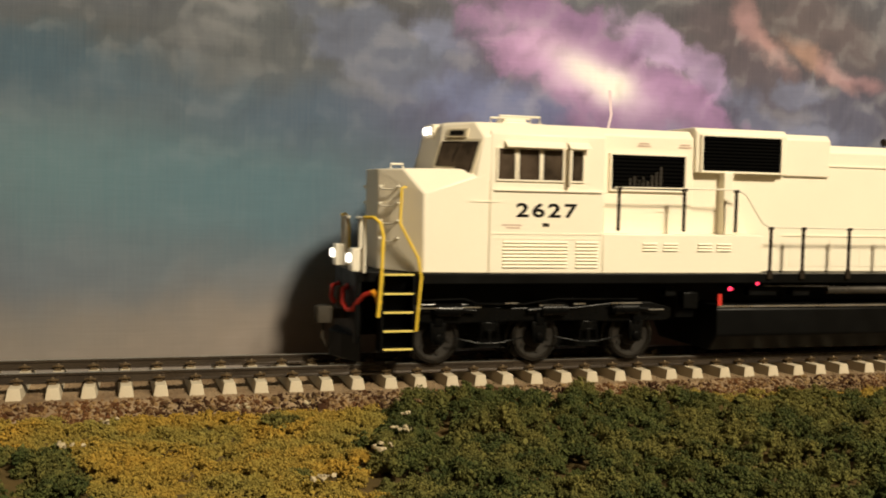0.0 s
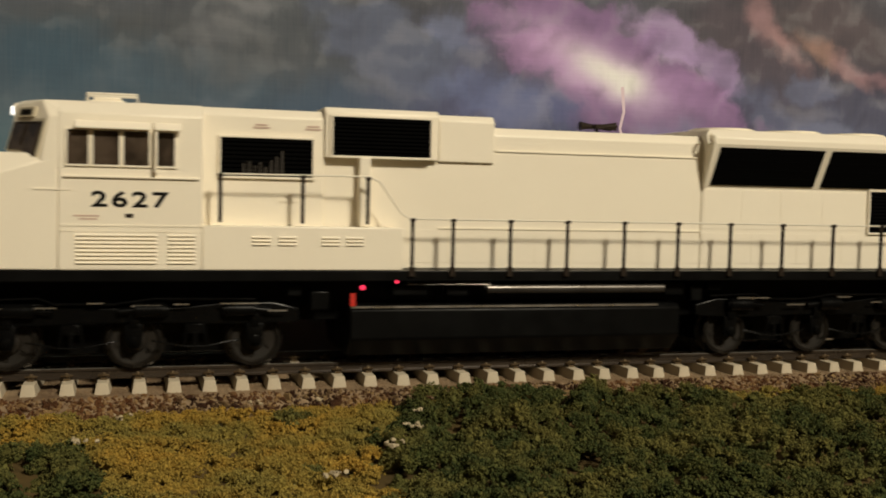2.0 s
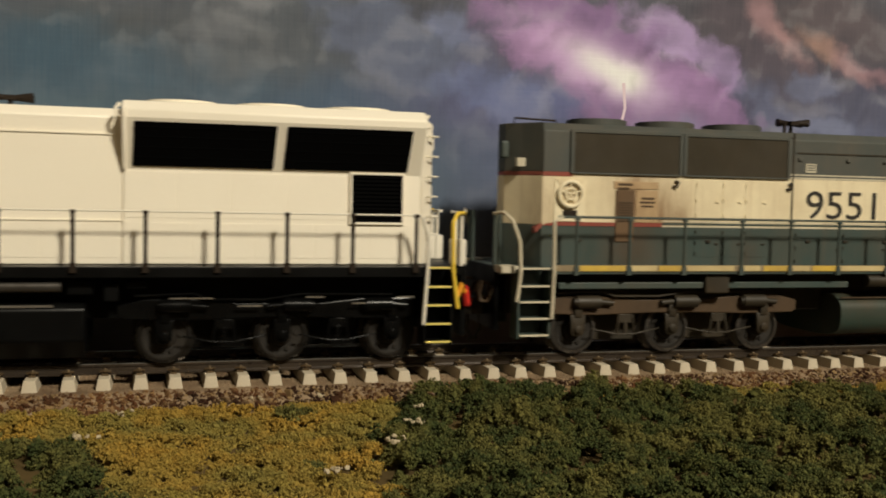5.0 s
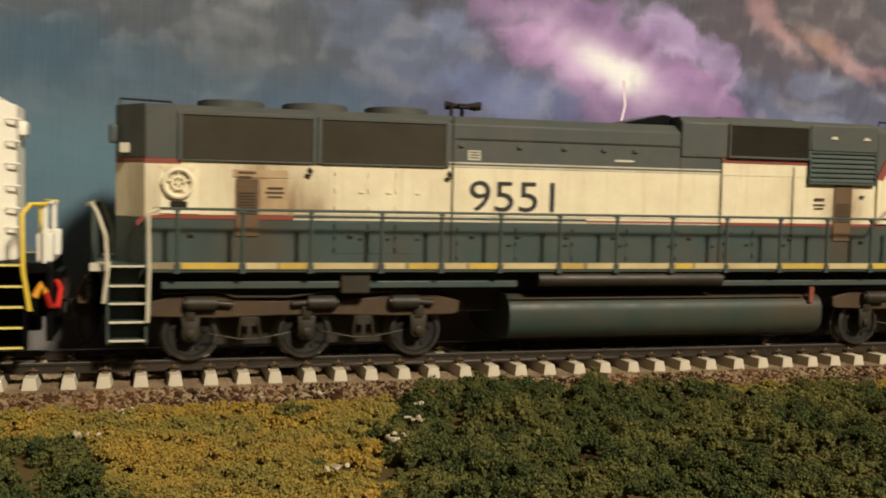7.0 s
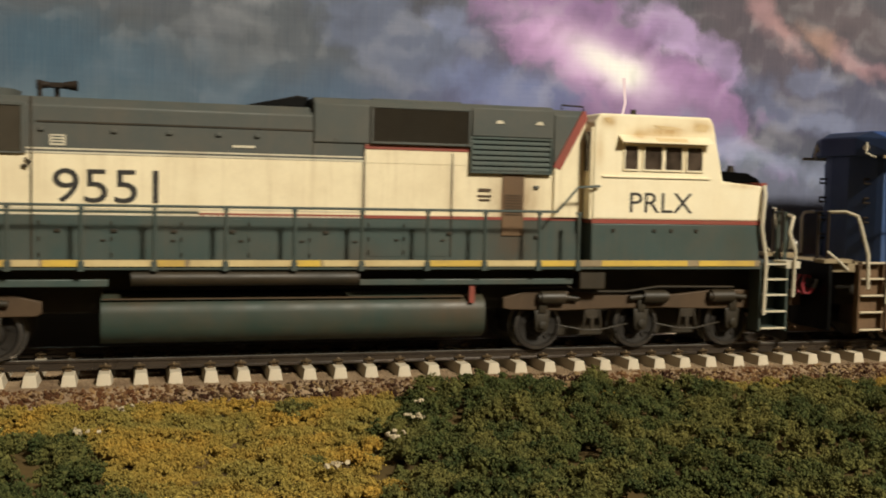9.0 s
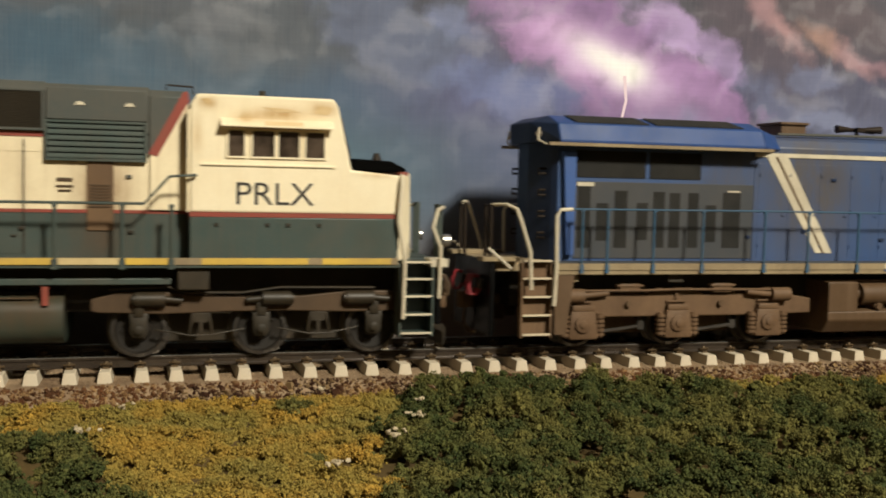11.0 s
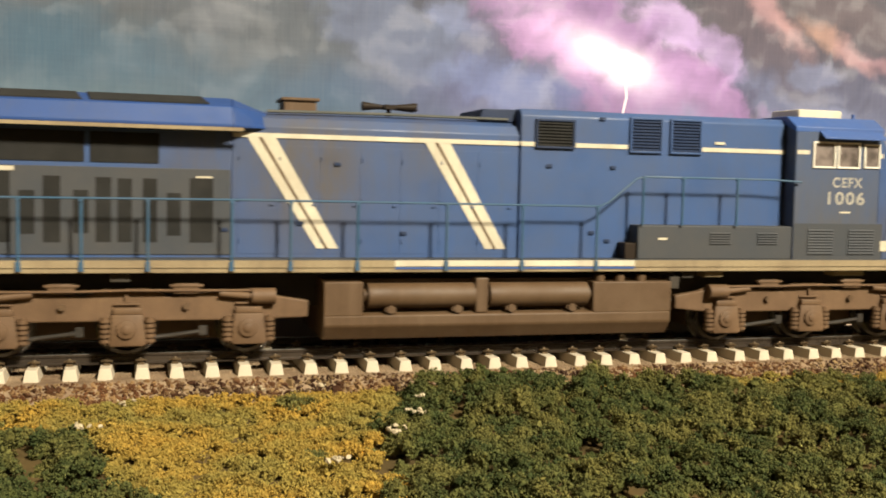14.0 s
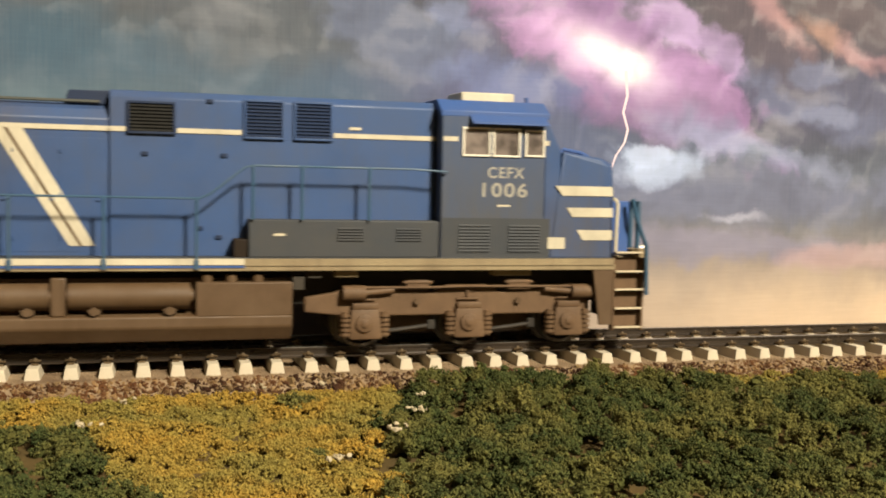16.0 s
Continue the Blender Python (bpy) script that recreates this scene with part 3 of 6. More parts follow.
def cab_windows(loco, ox, y, panes, z0, z1, frame_mat, pane_mat=None):
    for s in (1, -1):
        yy, d = y * s, (-1 if y * s < 0 else 1)
        for x0, x1 in panes:
            w = part("window", Shape(ox).box(x0, x1, min(yy, yy + 0.06 * d), max(yy, yy + 0.06 * d), z0, z1), pane_mat or GLASS, loco, "opaque tinted glass pane")
            g = Shape(ox).box(x0 - 0.45, x0, min(yy, yy + 0.4 * d), max(yy, yy + 0.4 * d), z0 - 0.4, z1 + 0.4).box(x1, x1 + 0.45, min(yy, yy + 0.4 * d), max(yy, yy + 0.4 * d), z0 - 0.4, z1 + 0.4)
            g.box(x0, x1, min(yy, yy + 0.4 * d), max(yy, yy + 0.4 * d), z0 - 0.4, z0).box(x0, x1, min(yy, yy + 0.4 * d), max(yy, yy + 0.4 * d), z1, z1 + 0.4)
            part("window_frame", g, frame_mat, w, "", 0.06)


def new_loco(x, label):
    ob = new("diesel_locomotive")
    tagged(ob, label, "locomotive", "locomotives of the train")
    LOCOS.append((ob, x))
    return ob, x

# ---- the layout: room, board, backdrop, ground, track ----
def structure(name, shape, material, label, bevel=0.0):
    return tagged(part(name, shape, material, None, label, bevel), label, "", "", "structure")


def ink(r, g, b):
    """The print's pigment for a colour as it looks under the warm lamp."""
    def lin(c):
        c /= 255
        return c / 12.92 if c < 0.04 else ((c + 0.055) / 1.055) ** 2.4
    return (min(0.9, lin(r) / INK_LIGHT[0]), min(0.9, lin(g) / INK_LIGHT[1]), min(0.9, lin(b) / INK_LIGHT[2]))


INK_LIGHT = (0.98, 0.86, 0.68)


def storm_print():
    """A printed thunderstorm sky: soft colour fields with torn cloud edges and a canvas weave."""
    m, tree, b = nodes_of("printed_storm_sky")
    v = place(tree)
    warp = tree.nodes.new("ShaderNodeTexNoise")
    warp.inputs["Scale"].default_value, warp.inputs["Detail"].default_value, warp.inputs["Roughness"].default_value = 0.045, 5.5, 0.58
    link(tree, v, warp.inputs["Vector"])
    shift = tree.nodes.new("ShaderNodeVectorMath")
    shift.operation = "MULTIPLY_ADD"
    link(tree, warp.outputs["Color"], shift.inputs[0])
    shift.inputs[1].default_value, shift.inputs[2].default_value = (22, 0, 16), (-11, 0, -8)
    bent = tree.nodes.new("ShaderNodeVectorMath")
    link(tree, v, bent.inputs[0])
    link(tree, shift.outputs[0], bent.inputs[1])
    state = [None]

    def brush(x, z, sx, sz, colour, strength):
        sub, scl, dot = (tree.nodes.new("ShaderNodeVectorMath") for _ in range(3))
        sub.operation, scl.operation, dot.operation = "SUBTRACT", "MULTIPLY", "DOT_PRODUCT"
        link(tree, bent.outputs[0], sub.inputs[0])
        sub.inputs[1].default_value = (x, 0, z)
        link(tree, sub.outputs[0], scl.inputs[0])
        scl.inputs[1].default_value = (1 / sx, 0, 1 / sz)
        link(tree, scl.outputs[0], dot.inputs[0])
        link(tree, scl.outputs[0], dot.inputs[1])
        fall = math_node(tree, "EXPONENT", math_node(tree, "MULTIPLY", dot.outputs["Value"], -0.8))
        fall = math_node(tree, "MULTIPLY", fall, strength)
        state[0] = mix_node(tree, fall, state[0] if state[0] is not None else ink(88, 90, 94), colour)

    brush(30, -3.0, 115.7, 16.1, ink(106, 98, 87), 1.00)
    brush(289, -8.6, 148.8, 21.5, ink(212, 176, 134), 1.00)
    brush(140, -12.5, 80.8, 14.8, ink(128, 112, 98), 0.70)
    brush(50, 41.7, 55.8, 18.8, ink(88, 108, 107), 1.00)
    brush(96, 41.5, 38.1, 16.1, ink(79, 103, 106), 0.90)
    brush(38, 17.8, 43.0, 8.4, ink(92, 98, 100), 0.60)
    brush(56, 75.4, 44.1, 10.4, ink(76, 76, 72), 0.90)
    brush(107, 77.2, 38.7, 16.1, ink(86, 83, 77), 0.95)
    brush(38, 67.4, 18.0, 6.8, ink(64, 84, 92), 0.60)
    brush(107, 59.5, 26.9, 7.4, ink(70, 86, 98), 0.80)
    brush(134, 83.4, 14.1, 9.0, ink(68, 64, 66), 0.85)
    brush(152, 79.9, 7.5, 5.2, ink(112, 116, 140), 0.85)
    brush(147, 64.4, 19.4, 7.6, ink(88, 92, 112), 0.80)
    brush(161, 63.4, 26.6, 9.3, ink(98, 88, 112), 0.70)
    brush(178, 45.2, 34.5, 15.9, ink(84, 88, 108), 0.80)
    brush(250, 87.6, 50.7, 20.0, ink(80, 68, 66), 0.95)
    brush(241, 63.7, 30.9, 11.7, ink(72, 63, 80), 0.90)
    brush(279, 65.3, 28.9, 12.1, ink(76, 70, 78), 0.90)
    # fractal swellings, which break up the outlines of the cloud banks and shade them
    def swell(dx, dz, scale, detail):
        mp = tree.nodes.new("ShaderNodeMapping")
        mp.inputs["Location"].default_value = (dx, 0, dz)
        link(tree, bent.outputs[0], mp.inputs["Vector"])
        return noise_node(tree, mp.outputs[0], scale, detail, 0.52)
    rough = math_node(tree, "MULTIPLY", math_node(tree, "SUBTRACT", swell(0, 0, 0.085, 6), 0.5), 1.6)

    def spread(x, z, sx, sz, angle, grid):
        """Squared distance from a turned ellipse's centre, 1 at its rim; the angle falls to the right."""
        sub, rot, scl = (tree.nodes.new(k) for k in ("ShaderNodeVectorMath", "ShaderNodeVectorRotate", "ShaderNodeVectorMath"))
        sub.operation, scl.operation, rot.rotation_type = "SUBTRACT", "MULTIPLY", "Y_AXIS"
        link(tree, grid, sub.inputs[0])
        sub.inputs[1].default_value = (x, 0, z)
        link(tree, sub.outputs[0], rot.inputs["Vector"])
        rot.inputs["Angle"].default_value = radians(-angle)
        link(tree, rot.outputs[0], scl.inputs[0])
        scl.inputs[1].default_value = (1 / sx, 0, 1 / sz)
        dot = tree.nodes.new("ShaderNodeVectorMath")
        dot.operation = "DOT_PRODUCT"
        link(tree, scl.outputs[0], dot.inputs[0])
        link(tree, scl.outputs[0], dot.inputs[1])
        return dot.outputs["Value"]

    def bank(x, z, sx, sz, angle, colour, strength, soft):
        far = math_node(tree, "ADD", math_node(tree, "SQRT", spread(x, z, sx, sz, angle, bent.outputs[0])), rough)
        n = tree.nodes.new("ShaderNodeMapRange")
        n.interpolation_type = "SMOOTHSTEP"
        link(tree, far, n.inputs[0])
        for i, k in enumerate((1 - soft * 1.8, 1.05 + soft, strength, 0.0)):
            n.inputs[1 + i].default_value = k
        state[0] = mix_node(tree, n.outputs[0], state[0], colour)

    def glow_spot(x, z, sx, sz, angle, colour, strength):
        fall = math_node(tree, "EXPONENT", math_node(tree, "MULTIPLY", math_node(tree, "ADD", spread(x, z, sx, sz, angle, v), math_node(tree, "MULTIPLY", rough, 0.9)), -0.9))
        state[0] = mix_node(tree, math_node(tree, "MULTIPLY", fall, strength), state[0], colour)

    bank(42, 69.3, 23.9, 8.9, 0, ink(62, 82, 90), 0.65, 0.4)
    bank(101, 79.9, 36.4, 12.3, 0, ink(80, 83, 85), 0.6, 0.45)
    bank(70, 65.2, 22.5, 6.3, 0, ink(72, 90, 98), 0.55, 0.45)
    bank(128, 77.2, 23.7, 10.4, 22, ink(100, 103, 117), 0.75, 0.22)
    bank(142, 82.6, 8.0, 6.0, 30, ink(122, 124, 142), 0.65, 0.25)
    bank(160, 80.7, 13.3, 8.4, 25, ink(88, 76, 88), 0.75, 0.3)
    bank(161, 64.5, 18.5, 5.9, 8, ink(112, 116, 142), 0.75, 0.25)
    bank(179, 61.4, 13.9, 7.1, 0, ink(92, 92, 120), 0.7, 0.3)
    bank(238, 35.4, 54.5, 9.3, 0, ink(112, 110, 122), 0.75, 0.3)
    bank(228, 19.3, 45.3, 5.7, 0, ink(134, 124, 132), 0.75, 0.35)
    bank(273, 16.8, 27.3, 4.6, -4, ink(172, 138, 126), 0.7, 0.35)
    bank(258, 64.8, 34.7, 10.5, 12, ink(104, 104, 120), 0.75, 0.25)
    bank(248, 76.1, 17.7, 6.7, 30, ink(92, 84, 92), 0.6, 0.3)
    bank(236, 84.0, 26.0, 9.0, 30, ink(84, 72, 74), 0.80, 0.30)
    bank(272, 68.0, 22.0, 8.0, 14, ink(82, 78, 88), 0.70, 0.30)
    bank(168, 92.0, 22.0, 6.0, 12, ink(90, 76, 88), 0.75, 0.30)
    bank(198, 71.0, 49.7, 14.7, 25, ink(138, 103, 132), 0.95, 0.16)
    bank(209, 83.4, 13.7, 6.7, 32, ink(182, 150, 178), 0.8, 0.25)
    bank(224, 76.1, 11.3, 5.9, 32, ink(168, 138, 166), 0.75, 0.25)
    bank(217, 67.9, 16.8, 5.9, 12, ink(166, 124, 156), 0.65, 0.3)
    bank(173, 76.0, 13.7, 5.6, 25, ink(182, 134, 166), 0.7, 0.35)
    bank(188, 84.3, 15.0, 4.7, 12, ink(132, 98, 128), 0.8, 0.25)
    bank(201, 86.4, 7.2, 4.1, 20, ink(150, 114, 146), 0.6, 0.3)
    bank(200, 58.8, 22.8, 5.2, 0, ink(132, 100, 126), 0.8, 0.35)
    glow_spot(188, 74.0, 21.0, 6.4, 22, ink(210, 168, 192), 0.92)
    glow_spot(189, 74.0, 9.6, 3.5, 25, ink(253, 238, 230), 1.0)
    glow_spot(197, 70.5, 5.3, 3.8, 0, ink(252, 232, 228), 0.9)
    bank(265, 92.3, 24.4, 6.7, 22, ink(96, 82, 80), 0.7, 0.3)
    bank(239, 90.9, 9.2, 3.9, 52, ink(168, 126, 120), 0.72, 0.55)
    bank(249, 82.8, 6.6, 2.8, 38, ink(176, 132, 122), 0.72, 0.55)
    bank(259, 83.8, 7.2, 3.0, 25, ink(184, 140, 116), 0.72, 0.55)
    bank(270, 77.6, 8.9, 3.1, 38, ink(176, 132, 124), 0.72, 0.55)
    bank(281, 75.1, 7.0, 2.6, 15, ink(168, 124, 122), 0.68, 0.55)
    bank(262, 59.5, 9.3, 3.1, 0, ink(150, 150, 164), 0.5, 0.45)
    bank(258, 73.2, 8.0, 4.0, 0, ink(118, 118, 134), 0.6, 0.25)
    bank(225, 51.5, 24.9, 5.3, 15, ink(148, 152, 168), 0.65, 0.4)
    bank(207, 43.4, 15.6, 5.2, -8, ink(180, 184, 196), 0.85, 0.32)
    bank(201, 47.0, 7.2, 3.9, 0, ink(190, 194, 206), 0.7, 0.22)
    bank(256, 44.6, 18.1, 2.7, 8, ink(146, 146, 158), 0.5, 0.5)
    bank(232, 27.9, 10.0, 1.3, 0, ink(176, 168, 170), 0.6, 0.5)
    sep = tree.nodes.new("ShaderNodeSeparateXYZ")
    link(tree, v, sep.inputs[0])
    high = remap(tree, math_node(tree, "ADD", sep.outputs[2], math_node(tree, "MULTIPLY", sep.outputs[0], 0.22)), 60, 112, 0.12, 1.0)
    flank = math_node(tree, "SUBTRACT", swell(0, 0, 0.046, 2.5), swell(1.2, -3.0, 0.046, 2.5))
    light = math_node(tree, "MULTIPLY", remap(tree, flank, 0.01, 0.12, 0.0, 0.30), high)
    shade = math_node(tree, "MULTIPLY", remap(tree, flank, 0.0, -0.12, 0.0, 0.55), high)
    col = mix_node(tree, shade, state[0], mix_node(tree, 0.62, state[0], ink(40, 38, 46)))
    col = mix_node(tree, light, col, mix_node(tree, 0.5, state[0], ink(230, 218, 228)))
    clouds = noise_node(tree, place(tree, (1, 1, 1.5)), 0.03, 6, 0.55)
    col = mix_node(tree, remap(tree, clouds, 0.48, 0.72, 0.0, 0.18), col, ink(56, 55, 58))
    weave = noise_node(tree, place(tree, (1, 1, 0.04)), 1.6, 3, 0.7)
    weft = noise_node(tree, place(tree, (0.04, 1, 1)), 1.8, 3, 0.7)
    col = mix_node(tree, remap(tree, weave, 0.35, 0.7, 0.0, 0.05), col, ink(150, 140, 130))
    col = mix_node(tree, remap(tree, weft, 0.35, 0.7, 0.0, 0.07), col, ink(30, 30, 32))
    link(tree, col, b.inputs["Base Color"])
    b.inputs["Roughness"].default_value, b.inputs["Specular IOR Level"].default_value = 0.65, 0.25
    bump(tree, b, math_node(tree, "ADD", weave, weft), 0.12, 0.0001)
    return m


BACK = 36.0
backdrop = structure("backdrop", Shape().box(-420, 760, BACK, BACK + 4, -12, 300), storm_print(), "printed stormy sky panel with purple lightning glow")
BOLT = ((195.2, 69.6), (195.5, 66.4), (195.9, 62.6), (194.8, 57.8), (196.4, 53.0), (195.5, 49.2), (193.0, 45.6), (191.4, 41.1), (190.5, 35.1), (189.3, 30.2))
bolt = Shape()
for i, (x, z) in enumerate(BOLT[:-1]):
    x2, z2 = BOLT[i + 1]
    w, w2 = 0.50 - 0.033 * i, 0.47 - 0.033 * i
    bolt.add([(x - w, BACK - 0.04, z), (x + w, BACK - 0.04, z), (x2 + w2, BACK - 0.04, z2), (x2 - w2, BACK - 0.04, z2)], [(0, 1, 2, 3)])
part("printed_lightning_bolt", bolt, paint("pale_pink_ink", (0.74, 0.60, 0.68), 0.6, grain=0.05), backdrop, "pale pink lightning bolt on the print")

structure("wall_north", Shape().box(-1000, 1300, 60, 100, -42, 1150), WALL_PAINT, "brown wall behind the layout")
structure("wall_south", Shape().box(-1000, 1300, -1440, -1400, -42, 1150), WALL_PAINT, "brown room wall")
structure("wall_west", Shape().box(-1040, -1000, -1440, 100, -42, 1150), WALL_PAINT, "brown room wall")
structure("wall_east", Shape().box(1300, 1340, -1440, 100, -42, 1150), WALL_PAINT, "brown room wall")
structure("floor", Shape().box(-1040, 1340, -1440, 100, -80, -42), EARTH, "brown bench surface under the layout")
structure("ceiling", Shape().box(-1040, 1340, -1440, 100, 1150, 1190), WALL_PAINT, "brown ceiling")
structure("ground", Shape().box(-760, 1060, -170, BACK, -42, -8.2), EARTH, "earth-coloured layout board under ground foam")
structure("ballast_bed", Shape().prism([(-24.5, -8.3), (-20.8, -6.6), (-18.2, -4.5), (18.2, -4.5), (22, -7), (24.5, -8.3)], "x", -760, 1060), GRIT, "sandy ballast bed under the track")


def crumbs(name, centres, sizes, material, label, squash=1.0, seed=1, facets=20):
    """Many small irregular lumps in one mesh of kind stuff."""
    rng = np.random.default_rng(seed)
    bm = bmesh.new()
    if facets == 4:
        for p in ((1, 1, 1), (-1, -1, 1), (-1, 1, -1), (1, -1, -1)):
            bm.verts.new(p)
        bmesh.ops.convex_hull(bm, input=bm.verts)
        bm.verts.index_update()
    else:
        bmesh.ops.create_icosphere(bm, subdivisions=1, radius=1.0)
    base = np.array([v.co for v in bm.verts])
    faces = np.array([[v.index for v in f.verts] for f in bm.faces])
    bm.free()
    n, k = len(centres), len(base)
    q = rng.normal(size=(n, 4))
    q /= np.linalg.norm(q, axis=1)[:, None]
    w, x, y, z = q.T
    rot = np.stack([1 - 2 * (y * y + z * z), 2 * (x * y - z * w), 2 * (x * z + y * w), 2 * (x * y + z * w), 1 - 2 * (x * x + z * z), 2 * (y * z - x * w),
                    2 * (x * z - y * w), 2 * (y * z + x * w), 1 - 2 * (x * x + y * y)], 1).reshape(n, 3, 3)
    local = base[None] * rng.uniform(0.45, 1.45, (n, k, 1)) * rng.uniform(0.65, 1.25, (n, 1, 3)) * np.asarray(sizes)[:, None, None]
    pts = np.einsum("nij,nkj->nki", rot, local)
    pts[:, :, 2] *= squash
    pts = (pts + np.asarray(centres)[:, None, :]).reshape(-1, 3) * MM
    tris = (faces[None] + (np.arange(n) * k)[:, None, None]).reshape(-1, 3)
    me = bpy.data.meshes.new(name)
    me.vertices.add(len(pts))
    me.vertices.foreach_set("co", pts.ravel())
    me.loops.add(tris.size)
    me.loops.foreach_set("vertex_index", tris.ravel())
    me.polygons.add(len(tris))
    me.polygons.foreach_set("loop_start", np.arange(0, tris.size, 3))
    me.polygons.foreach_set("use_smooth", np.full(len(tris), facets == 4))
    me.update(calc_edges=True)
    me.materials.append(material)
    return tagged(new(name, me), label, "", "", "stuff")


def waves(x, y, seed, lengths=(40.0, 21.0, 11.0, 6.0)):
    """Smooth uneven field between about -1 and 1."""
    rng = np.random.default_rng(seed)
    out = np.zeros_like(x)
    for wave in lengths:
        a, p, q = rng.uniform(0, 2 * math.pi, 3)
        out += np.sin((x * math.cos(a) + y * math.sin(a)) * 2 * math.pi / wave + p) * np.sin((y * math.cos(a) - x * math.sin(a)) * 2 * math.pi / wave + q) * 0.45
    return out


def scatter(rng, x0, x1, y0, y1, step):
    """Uneven, evenly spread points."""
    gx, gy = np.meshgrid(np.arange(x0, x1, step), np.arange(y0, y1, step))
    gx[1::2] += step / 2
    return gx.ravel() + rng.uniform(-0.42, 0.42, gx.size) * step, gy.ravel() + rng.uniform(-0.42, 0.42, gy.size) * step


def foam_clumps(rng, cx, cy, cz, wide, tall, lobes, per, share, crumb):
    """Clumps built of rounded lobes, each lobe covered in crumbs: the crumbs' centres and sizes, the lobes' centres and radii."""
    n = len(cx)
    turn, out = rng.uniform(0, 2 * math.pi, (n, lobes)), np.sqrt(rng.uniform(0, 1, (n, lobes)))
    r = wide[:, None] * share * rng.uniform(0.65, 1.35, (n, lobes))
    lx, ly = cx[:, None] + np.cos(turn) * out * wide[:, None], cy[:, None] + np.sin(turn) * out * wide[:, None]
    lz = cz[:, None] + tall[:, None] * np.sqrt(1.02 - out ** 2) * rng.uniform(0.55, 1.1, (n, lobes))
    d = rng.normal(size=(n, lobes, per, 3))
    d /= np.linalg.norm(d, axis=3)[..., None]
    d[..., 2] = np.where(d[..., 2] < -0.25, -d[..., 2], d[..., 2])
    d *= (r[:, :, None] * rng.uniform(0.72, 1.18, (n, lobes, per)))[..., None]
    core = np.stack([lx, ly, lz], 2)
    pts = (core[:, :, None] + d).reshape(-1, 3)
    return pts, rng.gamma(5, crumb / 5, len(pts)) + 0.04, core.reshape(-1, 3) - (0, 0, 0.15), r.ravel() * 0.66


def turf():
    rng = np.random.default_rng(7)

    def kinds(x, y):
        n = waves(x, y, 3)
        edge = np.where(y > -66, 119 + (y + 25) * 0.42, 101.0) + n * 4
        green = (x > edge) & (y < -25.8 - np.clip((x - 168) * 0.13, 0, 2.5) - np.clip((x - 215) * 0.35, 0, 30) + n * 1.5)
        corner = (y < -48 + n * 2) & (x < 52.5 + (-49 - y) * 0.27 + n * 2.5)
        speckle = (waves(x, y, 11) > 1.05) & ~green & (x > 70)
        lift = 3.4 * np.exp(-((x - 136) / 17) ** 2 - ((y + 30) / 8) ** 2) + 1.3 * n + 0.8 * waves(x, y, 17)
        return green | corner | speckle, green | corner, np.clip(lift, -1.2, 6)

    x, y = scatter(rng, 14, 275, -120, -22.5, 4.6)
    dark, bush, lift = kinds(x, y)
    keep = dark & (rng.uniform(0, 1, x.shape) < 0.94)
    wide = rng.uniform(1.7, 3.5, keep.sum())
    tall = wide * rng.uniform(0.7, 1.35, keep.sum()) * np.where(bush[keep], 1.0, 0.5)
    pts, sizes, cores, radii = foam_clumps(rng, x[keep], y[keep], -8.0 + lift[keep], wide, tall, 14, 34, 0.34, 0.110)
    crumbs("dark_green_bushes", pts, sizes, FOAM_GREEN, "clumps of dark green ground foam bushes", 1.0, 21, 4)
    crumbs("dark_green_bush_cores", cores, radii, FOAM_GREEN, "dense hearts of the dark green foam bushes", 1.0, 24)
    x, y = scatter(rng, 14, 275, -120, -21.5, 2.9)
    dark, bush, lift = kinds(x, y)
    keep = ~bush
    wide = rng.uniform(1.4, 2.5, keep.sum())
    pts, sizes, cores, radii = foam_clumps(rng, x[keep], y[keep], -8.0 + lift[keep] * 0.9, wide, rng.uniform(0.2, 1.0, keep.sum()), 7, 32, 0.42, 0.095)
    crumbs("straw_turf", pts, sizes, FOAM_YELLOW, "straw-yellow and olive ground foam turf", 1.0, 22, 4)
    crumbs("straw_turf_cores", cores, radii, FOAM_YELLOW, "dense straw-yellow foam under the turf crumbs", 0.8, 25)
    # wider, sparser turf on the rest of the board
    fx, fy = rng.uniform(-750, 1050, 9000), rng.uniform(-168, -24, 9000)
    far = (fx < 16) | (fx > 272) | (fy < -121)
    crumbs("far_turf", np.stack([fx, fy, np.full(9000, -7.8)], 1)[far], rng.uniform(1.4, 3.0, far.sum()), FOAM_YELLOW, "straw-yellow ground foam along the board", 0.6, 23)


def gravel():
    rng = np.random.default_rng(5)
    n = 9500
    x, u = rng.uniform(10, 290, n), rng.uniform(0, 1, n)
    y = -17.9 - u * 6.0
    z = np.interp(-y, (17.9, 20.8, 24.0), (-4.5, -6.5, -8.1))
    crumbs("ballast_stones", np.stack([x, y, z + 0.1], 1), rng.gamma(3, 0.085, n) + 0.08, STONE, "coarse brown ballast stones on the shoulder", 0.8, 31)
    n = 16000
    x, y = rng.uniform(10, 290, n), rng.uniform(-18.3, 17, n)
    crumbs("ballast_grit", np.stack([x, y, np.full(n, -4.5)], 1), rng.uniform(0.12, 0.3, n), GRIT, "fine sandy ballast grit between the ties", 0.8, 32)


